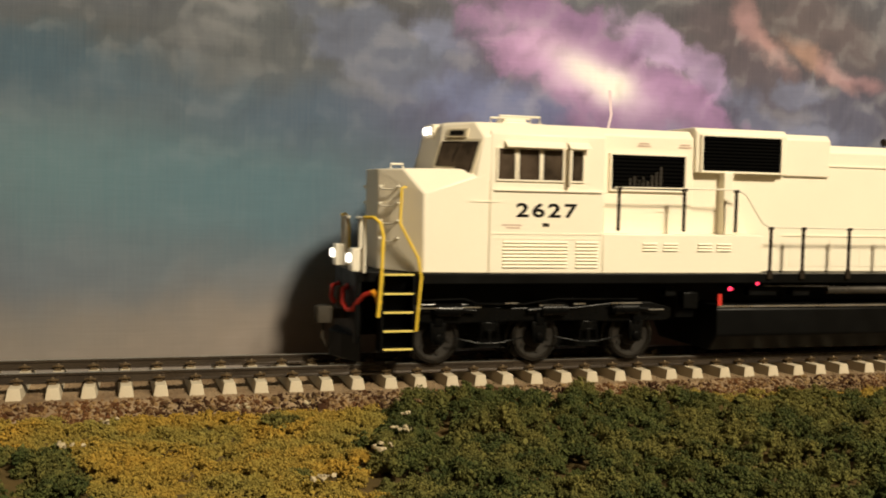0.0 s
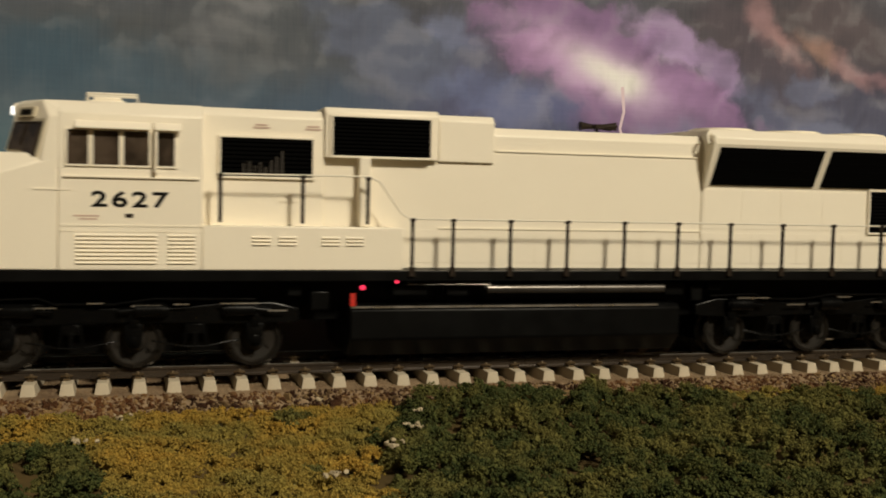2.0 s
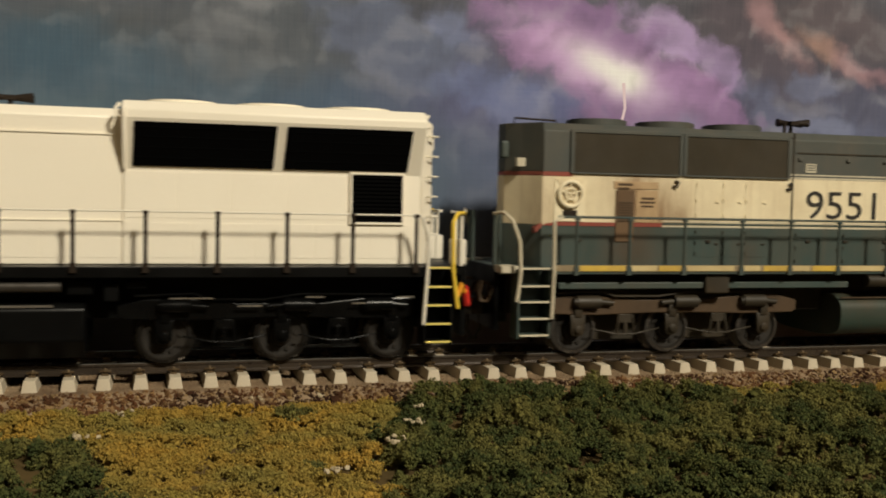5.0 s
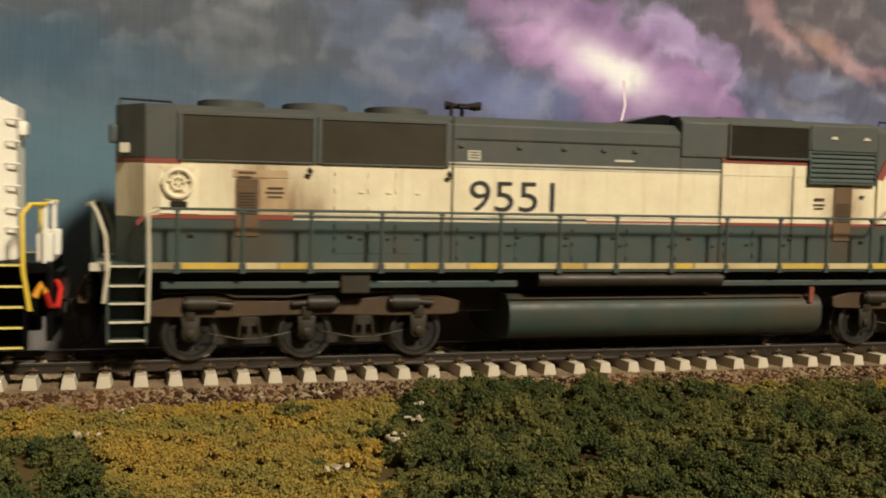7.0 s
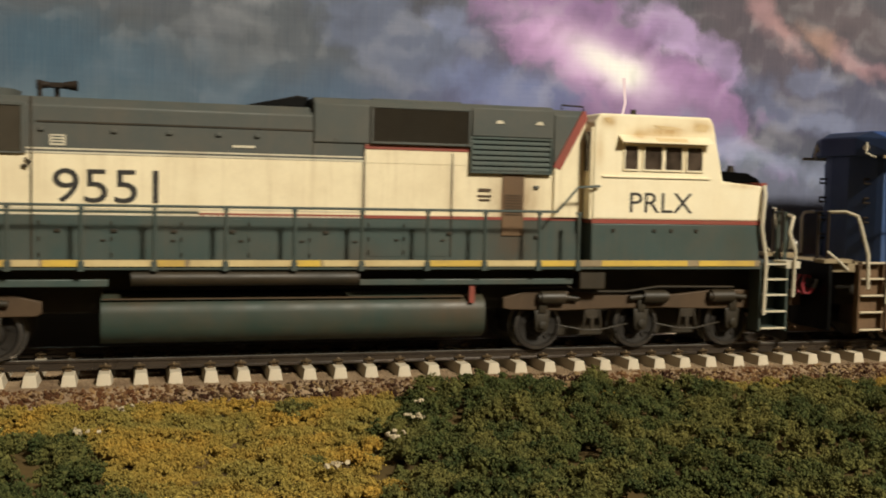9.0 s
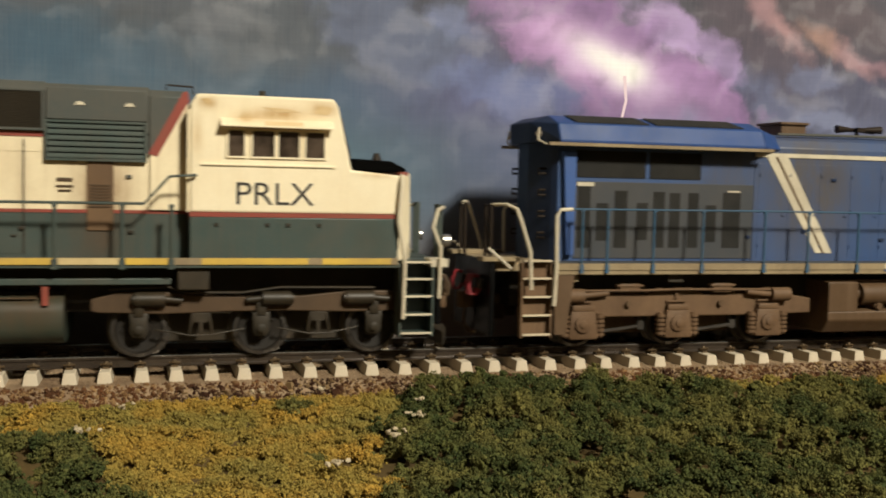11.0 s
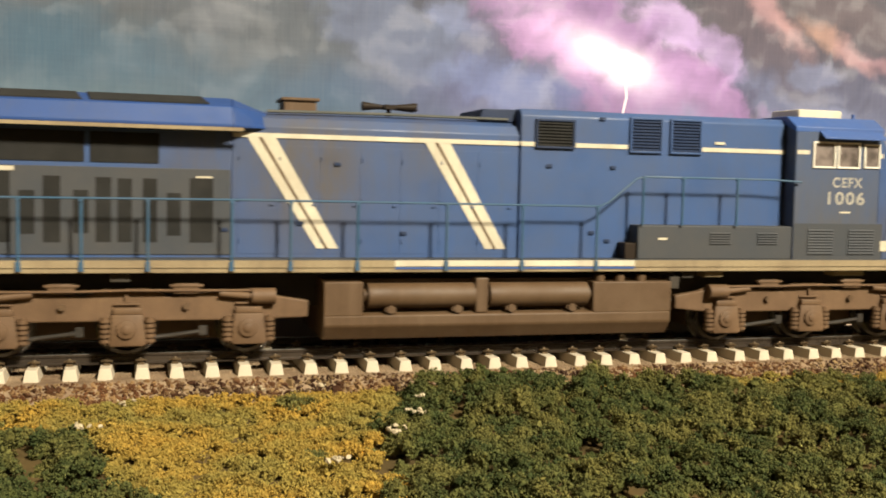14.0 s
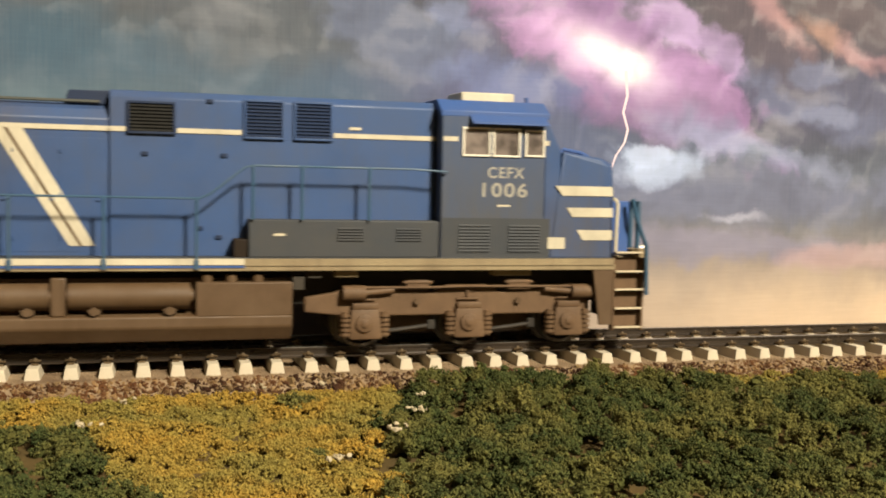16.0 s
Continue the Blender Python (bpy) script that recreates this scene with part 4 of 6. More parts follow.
turf()
gravel()
for x, y, r, k in ((112.4, -53.4, 1.9, 14), (106.0, -66.7, 1.7, 11), (93.2, -80.5, 1.8, 10), (60.4, -34.6, 1.2, 6), (99.3, -25.2, 1.1, 5), (116.0, -42.0, 1.3, 7), (54.0, -52.8, 2.0, 9), (86.5, -26.5, 1.0, 4)):
    rng = np.random.default_rng(int(x * 10))
    pts = np.stack([x + rng.normal(0, r * 0.55, k), y + rng.normal(0, r * 0.4, k), -4.9 + rng.uniform(-0.4, 0.5, k) + (0.6 if x > 100 else 0)], 1)
    crumbs("pale_pebbles", pts, rng.uniform(0.25, 0.6, k), PALE_STONE, "few pale crumbs lying in the turf", 0.8, int(x))


def track():
    tr = new("railway_track")
    tagged(tr, "model railway track with concrete ties and dark rails", "railway track", "", "structure")
    for s in (1, -1):
        y = 8.6 * s
        prof = [(y - 1.35, -2.1), (y - 1.35, -1.85), (y - 0.3, -1.6), (y - 0.28, -0.75), (y - 0.52, -0.55), (y - 0.52, -0.06), (y + 0.52, -0.06), (y + 0.52, -0.55), (y + 0.28, -0.75), (y + 0.3, -1.6), (y + 1.35, -1.85), (y + 1.35, -2.1)]
        rail = part("rail", Shape().prism(prof, "x", -740, 1040), RAIL_SIDE, tr, "dark weathered rail")
        part("rail_head", Shape().prism([(y - 0.50, -0.06), (y - 0.36, 0.0), (y + 0.36, 0.0), (y + 0.50, -0.06)], "x", -740, 1040), RAIL_TOP, rail, "polished running surface")
    tie = mesh_of("tie", Shape().hull([(x * (1.62 if z < -3 else 1.12), y, z) for x in (-1, 1) for y, z in ((-15.2, -4.75), (15.2, -4.75), (-14.9, -2.12), (14.9, -2.12))]), CONCRETE, 0.14)
    g = Shape().box(-0.7, 0.7, -0.8, 0.75, -2.12, -1.65).cyl((0.0, -0.1, -1.7), (0.0, -0.1, -0.95), 0.40, 8).cyl((0.0, -0.1, -0.95), (0.0, -0.1, -0.62), 0.52, 8, 0.3)
    g.tube([(-0.95, 0.55, -1.6), (-1.0, -0.5, -1.2), (-0.35, -0.85, -1.05), (0.35, -0.85, -1.05), (1.0, -0.5, -1.2), (0.95, 0.55, -1.6)], 0.27, 6)
    clip = mesh_of("rail_clip", g, CLIP_METAL, 0.0, True)
    far = Shape()
    rng = random.Random(4)
    for i in range(-111, 142):
        x = 42.5 + 7.006 * i + rng.uniform(-0.22, 0.22)
        ob = new("tie", tie)
        ob.parent, ob.matrix_local = tr, pose(x * MM, rng.uniform(-0.15, 0.15) * MM, rng.uniform(-0.05, 0.03) * MM, 0, 0, rng.uniform(-1.2, 1.2))
        near = -4 <= i <= 33
        for y, turn in ((-10.35, 0), (-6.85, 180), (6.85, 0), (10.35, 180)):
            if near:
                c = new("rail_clip", clip)
                c.parent, c.matrix_local = tr, pose((x + rng.uniform(-0.15, 0.15)) * MM, y * MM, 0, 0, 0, turn + rng.uniform(-12, 12))
            else:
                far.box(x - 0.75, x + 0.75, y - 0.75, y + 0.75, -2.1, -1.0)
    tagged(part("rail_clips", far, CLIP_METAL, tr), "", "", "", "stuff")


track()

# ---- the white undecorated locomotive, leading ----
def side_profile(w, z0, z1, cut, top):
    """A hood or cab cross-section with cut upper corners."""
    return [(-w, z0), (-w, z1), (-w + cut, top), (w - cut, top), (w, z1), (w, z0)]


def white_locomotive():
    loco, ox = new_loco(76.0, "plain white model diesel locomotive with black underframe on the track")
    # underframe
    part("sill", Shape(ox).box(-36.5, 190, -17.6, 17.6, 18.9, 21.2).box(-48.4, -36.5, -12.2, 12.2, 18.9, 21.2).box(190, 200, -12.2, 12.2, 18.9, 21.2), BLACK, loco, "black walkway and sill", 0.2)
    part("centre_frame", Shape(ox).box(-46, 202, -7, 7, 9.5, 18.9), BLACK, loco)
    for x0, x1 in ((-49.0, -47.6), (199.4, 200.8)):
        part("pilot", Shape(ox).box(x0, x1, -12.0, 12.0, 5.0, 21.2), BLACK, loco, "", 0.3)
    part("snow_plough", Shape(ox).prism([(-47.8, -13), (-50.8, -6), (-52.6, 0), (-50.8, 6), (-47.8, 13)], "z", 1.0, 7.0), BLACK, loco, "", 0.4)
    coupler(loco, ox, -53.2, -1)
    coupler(loco, ox, 207.5, 1)
    for y, colour in ((-1.5, RUSTBROWN), (6.5, RED)):
        part("air_hose", Shape(ox).tube([(-49.0, y, 17.2), (-50.6, y, 16.6), (-51.0, y - 1.0, 14.0), (-50.4, y - 1.8, 12.6)], 0.55), colour, loco, "", 0.0, True)
    hose = part("air_hose", Shape(ox).tube([(-49.0, -4.0, 17.6), (-50.4, -4.6, 16.4), (-50.6, -6.0, 14.0), (-50.0, -8.0, 12.4), (-49.2, -10.0, 12.6), (-48.4, -12.0, 14.6), (-47.2, -14.0, 16.4), (-45.8, -16.0, 17.0)], 0.55), RED, loco, "red air hose slung across the pilot", 0.0, True)
    part("hose_tip", Shape(ox).tube([(-46.0, -15.8, 17.3), (-45.2, -16.6, 16.4), (-44.6, -17.2, 14.6)], 0.7), ORANGE, hose, "", 0.0, True)
    for y in (-1.5, 6.5):
        part("air_hose", Shape(ox).tube([(200.8, y, 17.2), (202.4, y, 16.6), (202.8, y - 1.0, 14.0), (202.2, y - 1.8, 12.6)], 0.55), BLACK_POST, loco, "", 0.0, True)
    hose = part("air_hose", Shape(ox).tube([(200.8, -6.0, 17.6), (202.0, -8.0, 15.4), (201.6, -11.0, 12.0), (200.4, -13.0, 12.4), (199.6, -14.4, 15.4)], 0.6), RED, loco, "red air hose hanging at the end", 0.0, True)
    part("hose_tip", Shape(ox).tube([(199.6, -14.2, 15.2), (198.8, -14.8, 17.0), (197.6, -15.2, 14.4)], 0.7), ORANGE, hose, "", 0.0, True)
    # fuel tank, air pipes
    tank = part("fuel_tank", Shape(ox).prism([(-15, 13.4), (-16, 12.4), (-16, 6), (-12.5, 2.0), (12.5, 2.0), (16, 6), (16, 12.4), (15, 13.4)], "x", 39.5, 119), BLACK, loco, "long black fuel tank", 0.4)
    part("tank_rib", Shape(ox).both(39.5, 113, -16.25, -15.6, 12.9, 13.35), STEEL, tank)
    for s in (1, -1):
        part("air_reservoir", Shape(ox).cyl((70.5, -15.6 * s, 17.0), (114.5, -15.6 * s, 17.0), 1.15, 14).cyl((52, -16.2 * s, 18.2), (71, -16.2 * s, 18.0), 0.3, 8), GUNMETAL, loco, "grey air pipe under the walkway", 0.0, True)
        part("marker_light", Shape(ox).cyl((41.7, -17.7 * s, 17.6), (41.7, -18.1 * s, 17.6), 0.55, 12), TAIL_RED, loco, "small glowing red light", 0.0, True)
        part("marker_light", Shape(ox).cyl((49.3, -17.5 * s, 18.8), (49.3, -17.9 * s, 18.8), 0.4, 12), TAIL_RED, loco, "small glowing red light", 0.0, True)
        part("fuel_gauge", Shape(ox).box(39.3, 40.4, -16.4 * s - 0.2, -16.4 * s + 0.2, 13.4, 16.2), RED, loco, "red fuel gauge")
        g = Shape(ox)
        for x, w, z, h in ((53, 8, 15.5, 2.2), (64, 5, 15.4, 2), (118, 5, 15.2, 3.2), (124, 3, 13.8, 3.8), (129, 4, 16.4, 1.6), (33, 4, 12.5, 4), (27.5, 3, 15.5, 2.2)):
            g.box(x - w / 2, x + w / 2, -14.8 * s, -12.0 * s, z, z + h)
        part("equipment_box", g, BLACK, loco, "", 0.3)
    truck_emd(loco, ox, (-30.0, -5.4, 19.4), BLACK_TRUCK, BLACK_TRUCK, DARK_RIM)
    truck_emd(loco, ox, (134.6, 159.1, 183.4), BLACK_TRUCK, BLACK_TRUCK, DARK_RIM)
    for s in (1, -1):
        # thin steel bars added in place of highlights on the black trucks
        g = Shape(ox)
        for x, z, w in ((-33, 13.2, 7), (-23, 13.3, 5), (-13, 14.2, 3), (-3, 13.6, 6), (4, 13.9, 3), (16, 14.0, 8), (24, 12.4, 4), (140, 14.3, 9), (152, 12.6, 5), (166, 14.4, 4), (176, 13.0, 4), (186, 14.3, 4)):
            g.box(x - w / 2, x + w / 2, -14.3 * s - 0.12, -14.3 * s + 0.12, z - 0.16, z + 0.16)
        part("glint_bar", g, STEEL, loco, "short bright steel bars standing in for glints")
    # cab with faceted nose
    nose = Shape(ox).hull([(-43.0, y, 21.3) for y in (-6.2, 6.2)] + [(-35.2, y, 21.3) for y in (-17.5, 17.5)] + [(-20, y, 21.3) for y in (-17.5, 17.5)]
                          + [(-35.2, y, 38.8) for y in (-17.5, 17.5)] + [(-43.0, y, 44.2) for y in (-6.2, 6.2)] + [(-38.8, y, 44.3) for y in (-12.0, 12.0)]
                          + [(-20, y, 44.0) for y in (-17.4, 17.4)] + [(-20, y, 44.6) for y in (-15, 15)] + [(-31.5, y, 44.5) for y in (-13.6, 13.6)])
    part("nose", nose, WHITE, loco, "faceted white nose", 0.35)
    cabfront = Shape(ox).hull([(x, y * s, z) for s in (1, -1) for x, y, z in ((-23.6, 17.4, 41), (-31.0, 8.5, 41), (-20, 17.4, 41), (-21.6, 17.4, 51.6), (-28.6, 8.0, 51.2), (-28.6, 8.0, 54.2),
                               (-23.0, 14.5, 55.1), (-27.6, 7.0, 55.2), (-18, 14, 55.2), (-18, 17.4, 52.4))])
    part("cab_front", cabfront, WHITE, loco, "", 0.3)
    part("cab", Shape(ox).prism(side_profile(17.5, 21.25, 52.6, 3.4, 55.2), "x", -20, 8), WHITE, loco, "white cab with dark windows", 0.35)
    for s in (1, -1):
        # slanted windscreen on the facet, with frame
        def facet(u, z, out):
            """u: 0 at the centre post, 1 at the corner post, at height z."""
            k = (z - 41) / 10.4
            xa, ya, xb, yb = -31.0 + 2.4 * k, 8.5 - 0.5 * k, -23.6 + 2.0 * k, 17.4
            n = Vector((yb - ya, -(xb - xa), 0)).normalized()
            return (xa + (xb - xa) * u - n.x * out, (ya + (yb - ya) * u - n.y * out) * 1.0, z)
        def pane(corners, out, grow):
            cu, cz = sum(c[0] for c in corners) / len(corners), sum(c[1] for c in corners) / len(corners)
            ring = [facet(cu + (u - cu) * grow, cz + (z - cz) * grow, o) for o in (0.0, out) for u, z in corners]
            n = len(corners)
            sh = Shape(ox).add([(x, y * -s, z) for x, y, z in ring], [tuple(range(n)), tuple(range(2 * n - 1, n - 1, -1))] + [(i, i + n, (i + 1) % n + n, (i + 1) % n) for i in range(n)])
            return sh
        shape = ((0.06, 50.8), (0.92, 50.6), (0.84, 42.0), (0.70, 41.9), (0.48, 45.0), (0.02, 45.2))
        w = part("windscreen", pane(shape, 0.80, 0.90), GLASS, loco, "slanted dark windscreen pane")
        part("windscreen_frame", pane(shape, 0.62, 1.0), BLACK_POST, w)
        part("windscreen_rim", pane(shape, 0.40, 1.13), PALE_RAIL, w)
        part("wiper", Shape(ox).tube([(x, y * -s, z) for x, y, z in (facet(0.5, 50.2, 0.95), facet(0.42, 46.0, 0.95))], 0.15, 5), BLACK_POST, w)
        part("number_board", Shape(ox).add([(x, y * -s, z) for x, y, z in [facet(u, z, o) for o in (0.0, 0.8) for u, z in ((0.15, 51.7), (0.62, 51.7), (0.62, 53.6), (0.15, 53.6))]],
             [(0, 1, 2, 3), (7, 6, 5, 4), (0, 4, 5, 1), (1, 5, 6, 2), (2, 6, 7, 3), (3, 7, 4, 0)]), PALE_RAIL, loco, "pale number board")
        part("number_bar", Shape(ox).add([(x, y * -s, z) for x, y, z in [facet(u, z, o) for o in (0.7, 0.9) for u, z in ((0.22, 52.1), (0.55, 52.1), (0.55, 53.2), (0.22, 53.2))]],
             [(0, 1, 2, 3), (7, 6, 5, 4), (0, 4, 5, 1), (1, 5, 6, 2), (2, 6, 7, 3), (3, 7, 4, 0)]), BLACK_INK, loco, "dark unreadable bar")
    cab_windows(loco, ox, -17.5, ((-18.2, -14.3), (-13.3, -8.4), (-7.5, -2.7), (-1.5, 2.3)), 42.4, 49.2, WHITE)
    for s in (1, -1):
        part("window_sill", Shape(ox).box(-18.9, 7.2, -17.5 * s, -18.0 * s, 39.8, 40.2), WHITE, loco, "", 0.08)
        for x0, x1 in ((-16.8, -2.4), (-1.6, 3.6)):
            part("awning", Shape(ox).prism([(-17.4 * s, 51.2), (-19.5 * s, 49.8), (-19.5 * s, 49.5), (-17.4 * s, 50.8)], "x", x0, x1), WHITE, loco, "", 0.05)
        part("mirror", Shape(ox).box(-1.6, -1.0, -19.2 * s, -17.6 * s, 41, 49.3), WHITE, loco, "", 0.1)
        part("seam", Shape(ox).box(-24.5, -17.5, -17.45 * s, -17.62 * s, 37.2, 37.5).box(-19.5, 8, -17.45 * s, -17.62 * s, 30.1, 30.4).box(-19.5, 8, -17.45 * s, -17.6 * s, 29.0, 29.2), WHITE, loco)
        for x0, x1 in ((-16.6, -1.0), (1.2, 6.6)):
            for k in range(8):
                z = 22.6 + k * 0.8
                part("louvre", Shape(ox).prism([(-17.45 * s, z), (-17.9 * s, z + 0.05), (-17.45 * s, z + 0.5)], "x", x0, x1), WHITE, loco)
        for x0, x1, z in ((-17, -12.2, 32.0), (-16, -12.6, 31.4), (19, 21.5, 51.7), (18.6, 22.0, 51.1), (30, 32.6, 51.7), (29.6, 33.0, 51.1)):
            y = -17.5 if x0 < 5 else -12.6
            part("warning_text", Shape(ox).box(x0, x1, y * s, (y - 0.05) * s, z, z + 0.32), FAINT_RED, loco, "tiny red unreadable lettering bar")
        part("builder_plate", Shape(ox).box(-7.2, -5.6, -17.5 * s, -17.6 * s, 31.9, 32.7), BLACK_POST, loco)
        lettering("2627", -13.7, 33.9, -17.56 * s, 3.35, 15.0, BLACK_INK, loco, ox, 0.03, s < 0)
        # nose grab irons and handrails
        for z in (39.6, 35.8, 31.9, 28.0):
            part("grab_iron", Shape(ox).tube([(-42.2, -7.3 * s, z + 0.7), (-43.0, -7.9 * s, z + 0.7), (-42.4, -8.6 * s, z), (-40.6, -11.3 * s, z), (-40.0, -12.1 * s, z + 0.7), (-39.2, -11.5 * s, z + 0.7)], 0.2), WHITE_RAIL, loco, "", 0.0, True)
        part("nose_handrail", Shape(ox).tube([(-38.4, -13.6 * s, 40.2), (-39.4, -14.0 * s, 39.8), (-39.6, -14.2 * s, 32.0), (-36.2, -17.6 * s, 24.5), (-35.6, -18.0 * s, 20.5), (-36.6, -18.2 * s, 8.6)], 0.32), YELLOW, loco, "yellow bent handrail", 0.0, True)
        part("step_handrail", Shape(ox).tube([(-47.4, -12.6 * s, 33.2), (-46.0, -15.5 * s, 33.4), (-44.9, -17.6 * s, 32.2), (-44.4, -18.2 * s, 29.5), (-44.6, -18.2 * s, 20.0), (-45.2, -18.2 * s, 11.8)], 0.40), YELLOW, loco, "yellow curved handrail", 0.0, True)
        part("step_handrail", Shape(ox).tube([(188.6, -18 * s, 32.0), (190.0, -18.2 * s, 28), (189.9, -18.2 * s, 20), (189.2, -18.2 * s, 8.6)], 0.42), WHITE_RAIL, loco, "white step handrail", 0.0, True)
        part("step_handrail", Shape(ox).tube([(199.6, -12.6 * s, 33.0), (197.0, -16.5 * s, 33.0), (195.6, -18 * s, 31.0), (195.8, -18.2 * s, 20.0), (197.0, -18.2 * s, 12.0)], 0.45), YELLOW, loco, "yellow curved handrail", 0.0, True)
        steps(loco, ox, -43.6, -37.4, (21.2, 17.0, 12.9, 8.8, 4.8), BLACK, PALE_YELLOW, 0.0, -s)
        steps(loco, ox, 190.2, 195.4, (21.2, 17.0, 12.9, 8.8, 4.8), BLACK, PALE_YELLOW, 0.0, -s)
        for x in (-47.2, 199.2):
            for y in (-12.5, -8.0):
                part("end_rail", Shape(ox).tube([(x, y * s, 21), (x, y * s, 33.0), (x, y * s * 0.6, 33.0)], 0.4), WHITE_RAIL, loco, "white end platform railing", 0.0, True)
        part("ditch_light_housing", Shape(ox).box(-49.8, -46.8, -11.6 * s, -7.8 * s, 21.2, 26.4), WHITE_RAIL, loco, "", 0.3)
        part("ditch_light", Shape(ox).cyl((-49.8, -9.7 * s, 24.2), (-50.6, -9.7 * s, 24.2), 1.05, 16), HEADLAMP, loco, "lit ditch light", 0.0, True)
        part("ditch_light_housing", Shape(ox).box(197.6, 200.8, -11.4 * s, -8.0 * s, 21.2, 27.0), WHITE_RAIL, loco, "", 0.3)
    part("headlight_housing", Shape(ox).box(-29.6, -26.2, -3.6, 3.6, 51.8, 55.0), WHITE, loco, "", 0.3)
    for y in (-1.7, 1.7):
        part("headlight", Shape(ox).cyl((-29.5, y, 53.5), (-30.2, y, 53.5), 0.95, 16), HEADLAMP, loco, "lit headlight", 0.0, True)
    part("roof_hatch", Shape(ox).box(-14.5, -7.5, -9, -2, 55.2, 55.9).box(-13.8, -8.2, -8.4, -2.6, 55.9, 56.6).box(-6.4, -2.5, -6, 0, 55.2, 55.9), WHITE, loco, "", 0.25)
    for y in (-8.6, -2.4):
        part("roof_rail", Shape(ox).tube([(-15.0, y, 55.2), (-15.0, y, 57.2), (-5.0, y, 57.2), (-5.0, y, 55.2)], 0.28), WHITE_RAIL, loco, "white rail over the roof hatch", 0.0, True)
    part("nose_top_latch", Shape(ox).tube([(-40, -6, 44.3), (-40, -6, 45.4), (-37.2, -6, 45.4), (-37.2, -6, 44.4)], 0.25), WHITE_RAIL, loco, "", 0.0, True)
    # electrical cabinet, inverter and engine hood
    part("equipment_cabinet", Shape(ox).prism(side_profile(12.5, 21.25, 53.6, 2.2, 55.35), "x", 8, 33.8), WHITE, loco, "", 0.3)
    louvre_bank(loco, ox, 11.8, 31.2, 40.9, 49.0, -12.5, 9, WHITE, BLACK_MATT)
    for s in (1, -1):
        for k in range(8):
            part("screen_bar", Shape(ox).box(16.4 + k * 1.15, 16.9 + k * 1.15, -13.15 * s, -13.25 * s, 41.4, (43.6, 44.2, 43.2, 43.9, 43.0, 44.4, 45.2, 46.4)[k]), GUNMETAL, loco)
        lowbox = part("battery_box", Shape(ox).prism([(8, 21.25), (50.6, 21.25), (50.6, 30.5), (8, 30.5)], "y", -17.45 * s, -12.2 * s), WHITE, loco, "", 0.3)
        for x0 in (18.2, 23.6, 32.8, 38.0):
            for k in range(3):
                z = 26.6 + k * 0.75
                part("louvre", Shape(ox).prism([(-17.4 * s, z), (-17.85 * s, z), (-17.4 * s, z + 0.45)], "x", x0, x0 + 3.8), WHITE, lowbox)
        part("corner_pillar", Shape(ox).box(41.3, 43.8, -14.4 * s, -11.5 * s, 30.5, 45.6), WHITE, loco, "", 0.25)
        part("seam", Shape(ox).box(26.2, 26.5, -12.4 * s, -12.62 * s, 31, 37.5).box(24.2, 27.8, -12.4 * s, -12.7 * s, 35.6, 36.2), WHITE, loco)
    box = part("inverter_box", Shape(ox).prism(side_profile(13.4, 45.4, 55.2, 1.2, 56.3), "x", 33.8, 59.3), WHITE, loco, "", 0.3)
    louvre_bank(loco, ox, 35.4, 57.2, 45.9, 54.2, -13.4, 10, WHITE, BLACK_MATT)
    part("dust_bin_hatch", Shape(ox).prism(side_profile(12.6, 45.2, 54.4, 1.4, 55.7), "x", 59.5, 72.6), WHITE, loco, "", 0.3)
    part("engine_hood", Shape(ox).prism(side_profile(11.8, 21.25, 51.6, 1.8, 53.4), "x", 33.8, 126), WHITE, loco, "long white engine hood with doors", 0.3)
    doors(loco, ox, [50.8, 62, 74, 83, 92, 101, 110, 118.4, 126], 22.6, 30.0, -11.8, WHITE, "none")
    for s in (1, -1):
        part("hood_rib", Shape(ox).box(73, 126, -11.7 * s, -12.1 * s, 47.9, 48.25).box(60, 126, -11.7 * s, -12.05 * s, 30.2, 30.5), WHITE, loco)
    horn(loco, ox, 98.8, 107.8, 55.4, BLACK_POST, 0.0)
    # flared radiator section
    prof = [(-11.9, 21.25), (-11.9, 41.0), (-16.6, 51.4), (-16.6, 53.0), (-14.0, 55.0), (14.0, 55.0), (16.6, 53.0), (16.6, 51.4), (11.9, 41.0), (11.9, 21.25)]
    part("radiator_section", Shape(ox).prism(prof, "x", 126, 189.8), WHITE, loco, "flared white radiator housing with black grilles", 0.35)
    for s in (1, -1):
        for x0, x1 in ((128.0, 157.2), (159.0, 186.6)):
            def slope(x, k, out):
                return (x, (-11.9 - 4.7 * k - out * 0.91) * s, 41.0 + 10.4 * k - out * 0.41)
            ring = [(x0, 0.08), (x1 - 0.4, 0.08), (x1, 0.93), (x0 + 0.4, 0.93)]
            g = Shape(ox).add([slope(x, k, o) for o in (0.0, 0.3) for x, k in ring], [(0, 1, 2, 3), (7, 6, 5, 4), (0, 4, 5, 1), (1, 5, 6, 2), (2, 6, 7, 3), (3, 7, 4, 0)])
            gr = part("radiator_grille", g, BLACK_MATT, loco, "black radiator grille")
            for k in (0.25, 0.45, 0.65, 0.83):
                part("grille_bar", Shape(ox).tube([slope(x0 + 0.3, k, 0.3), slope(x1 - 0.3, k, 0.3)], 0.12, 5), BLACK_MATT, gr)
        part("end_frame", Shape(ox).tube([(126.4, -12.3 * s, 41), (126.4, -16.9 * s, 51.4), (126.4, -16.4 * s, 53.4)], 0.5), WHITE, loco, "", 0.0, True)
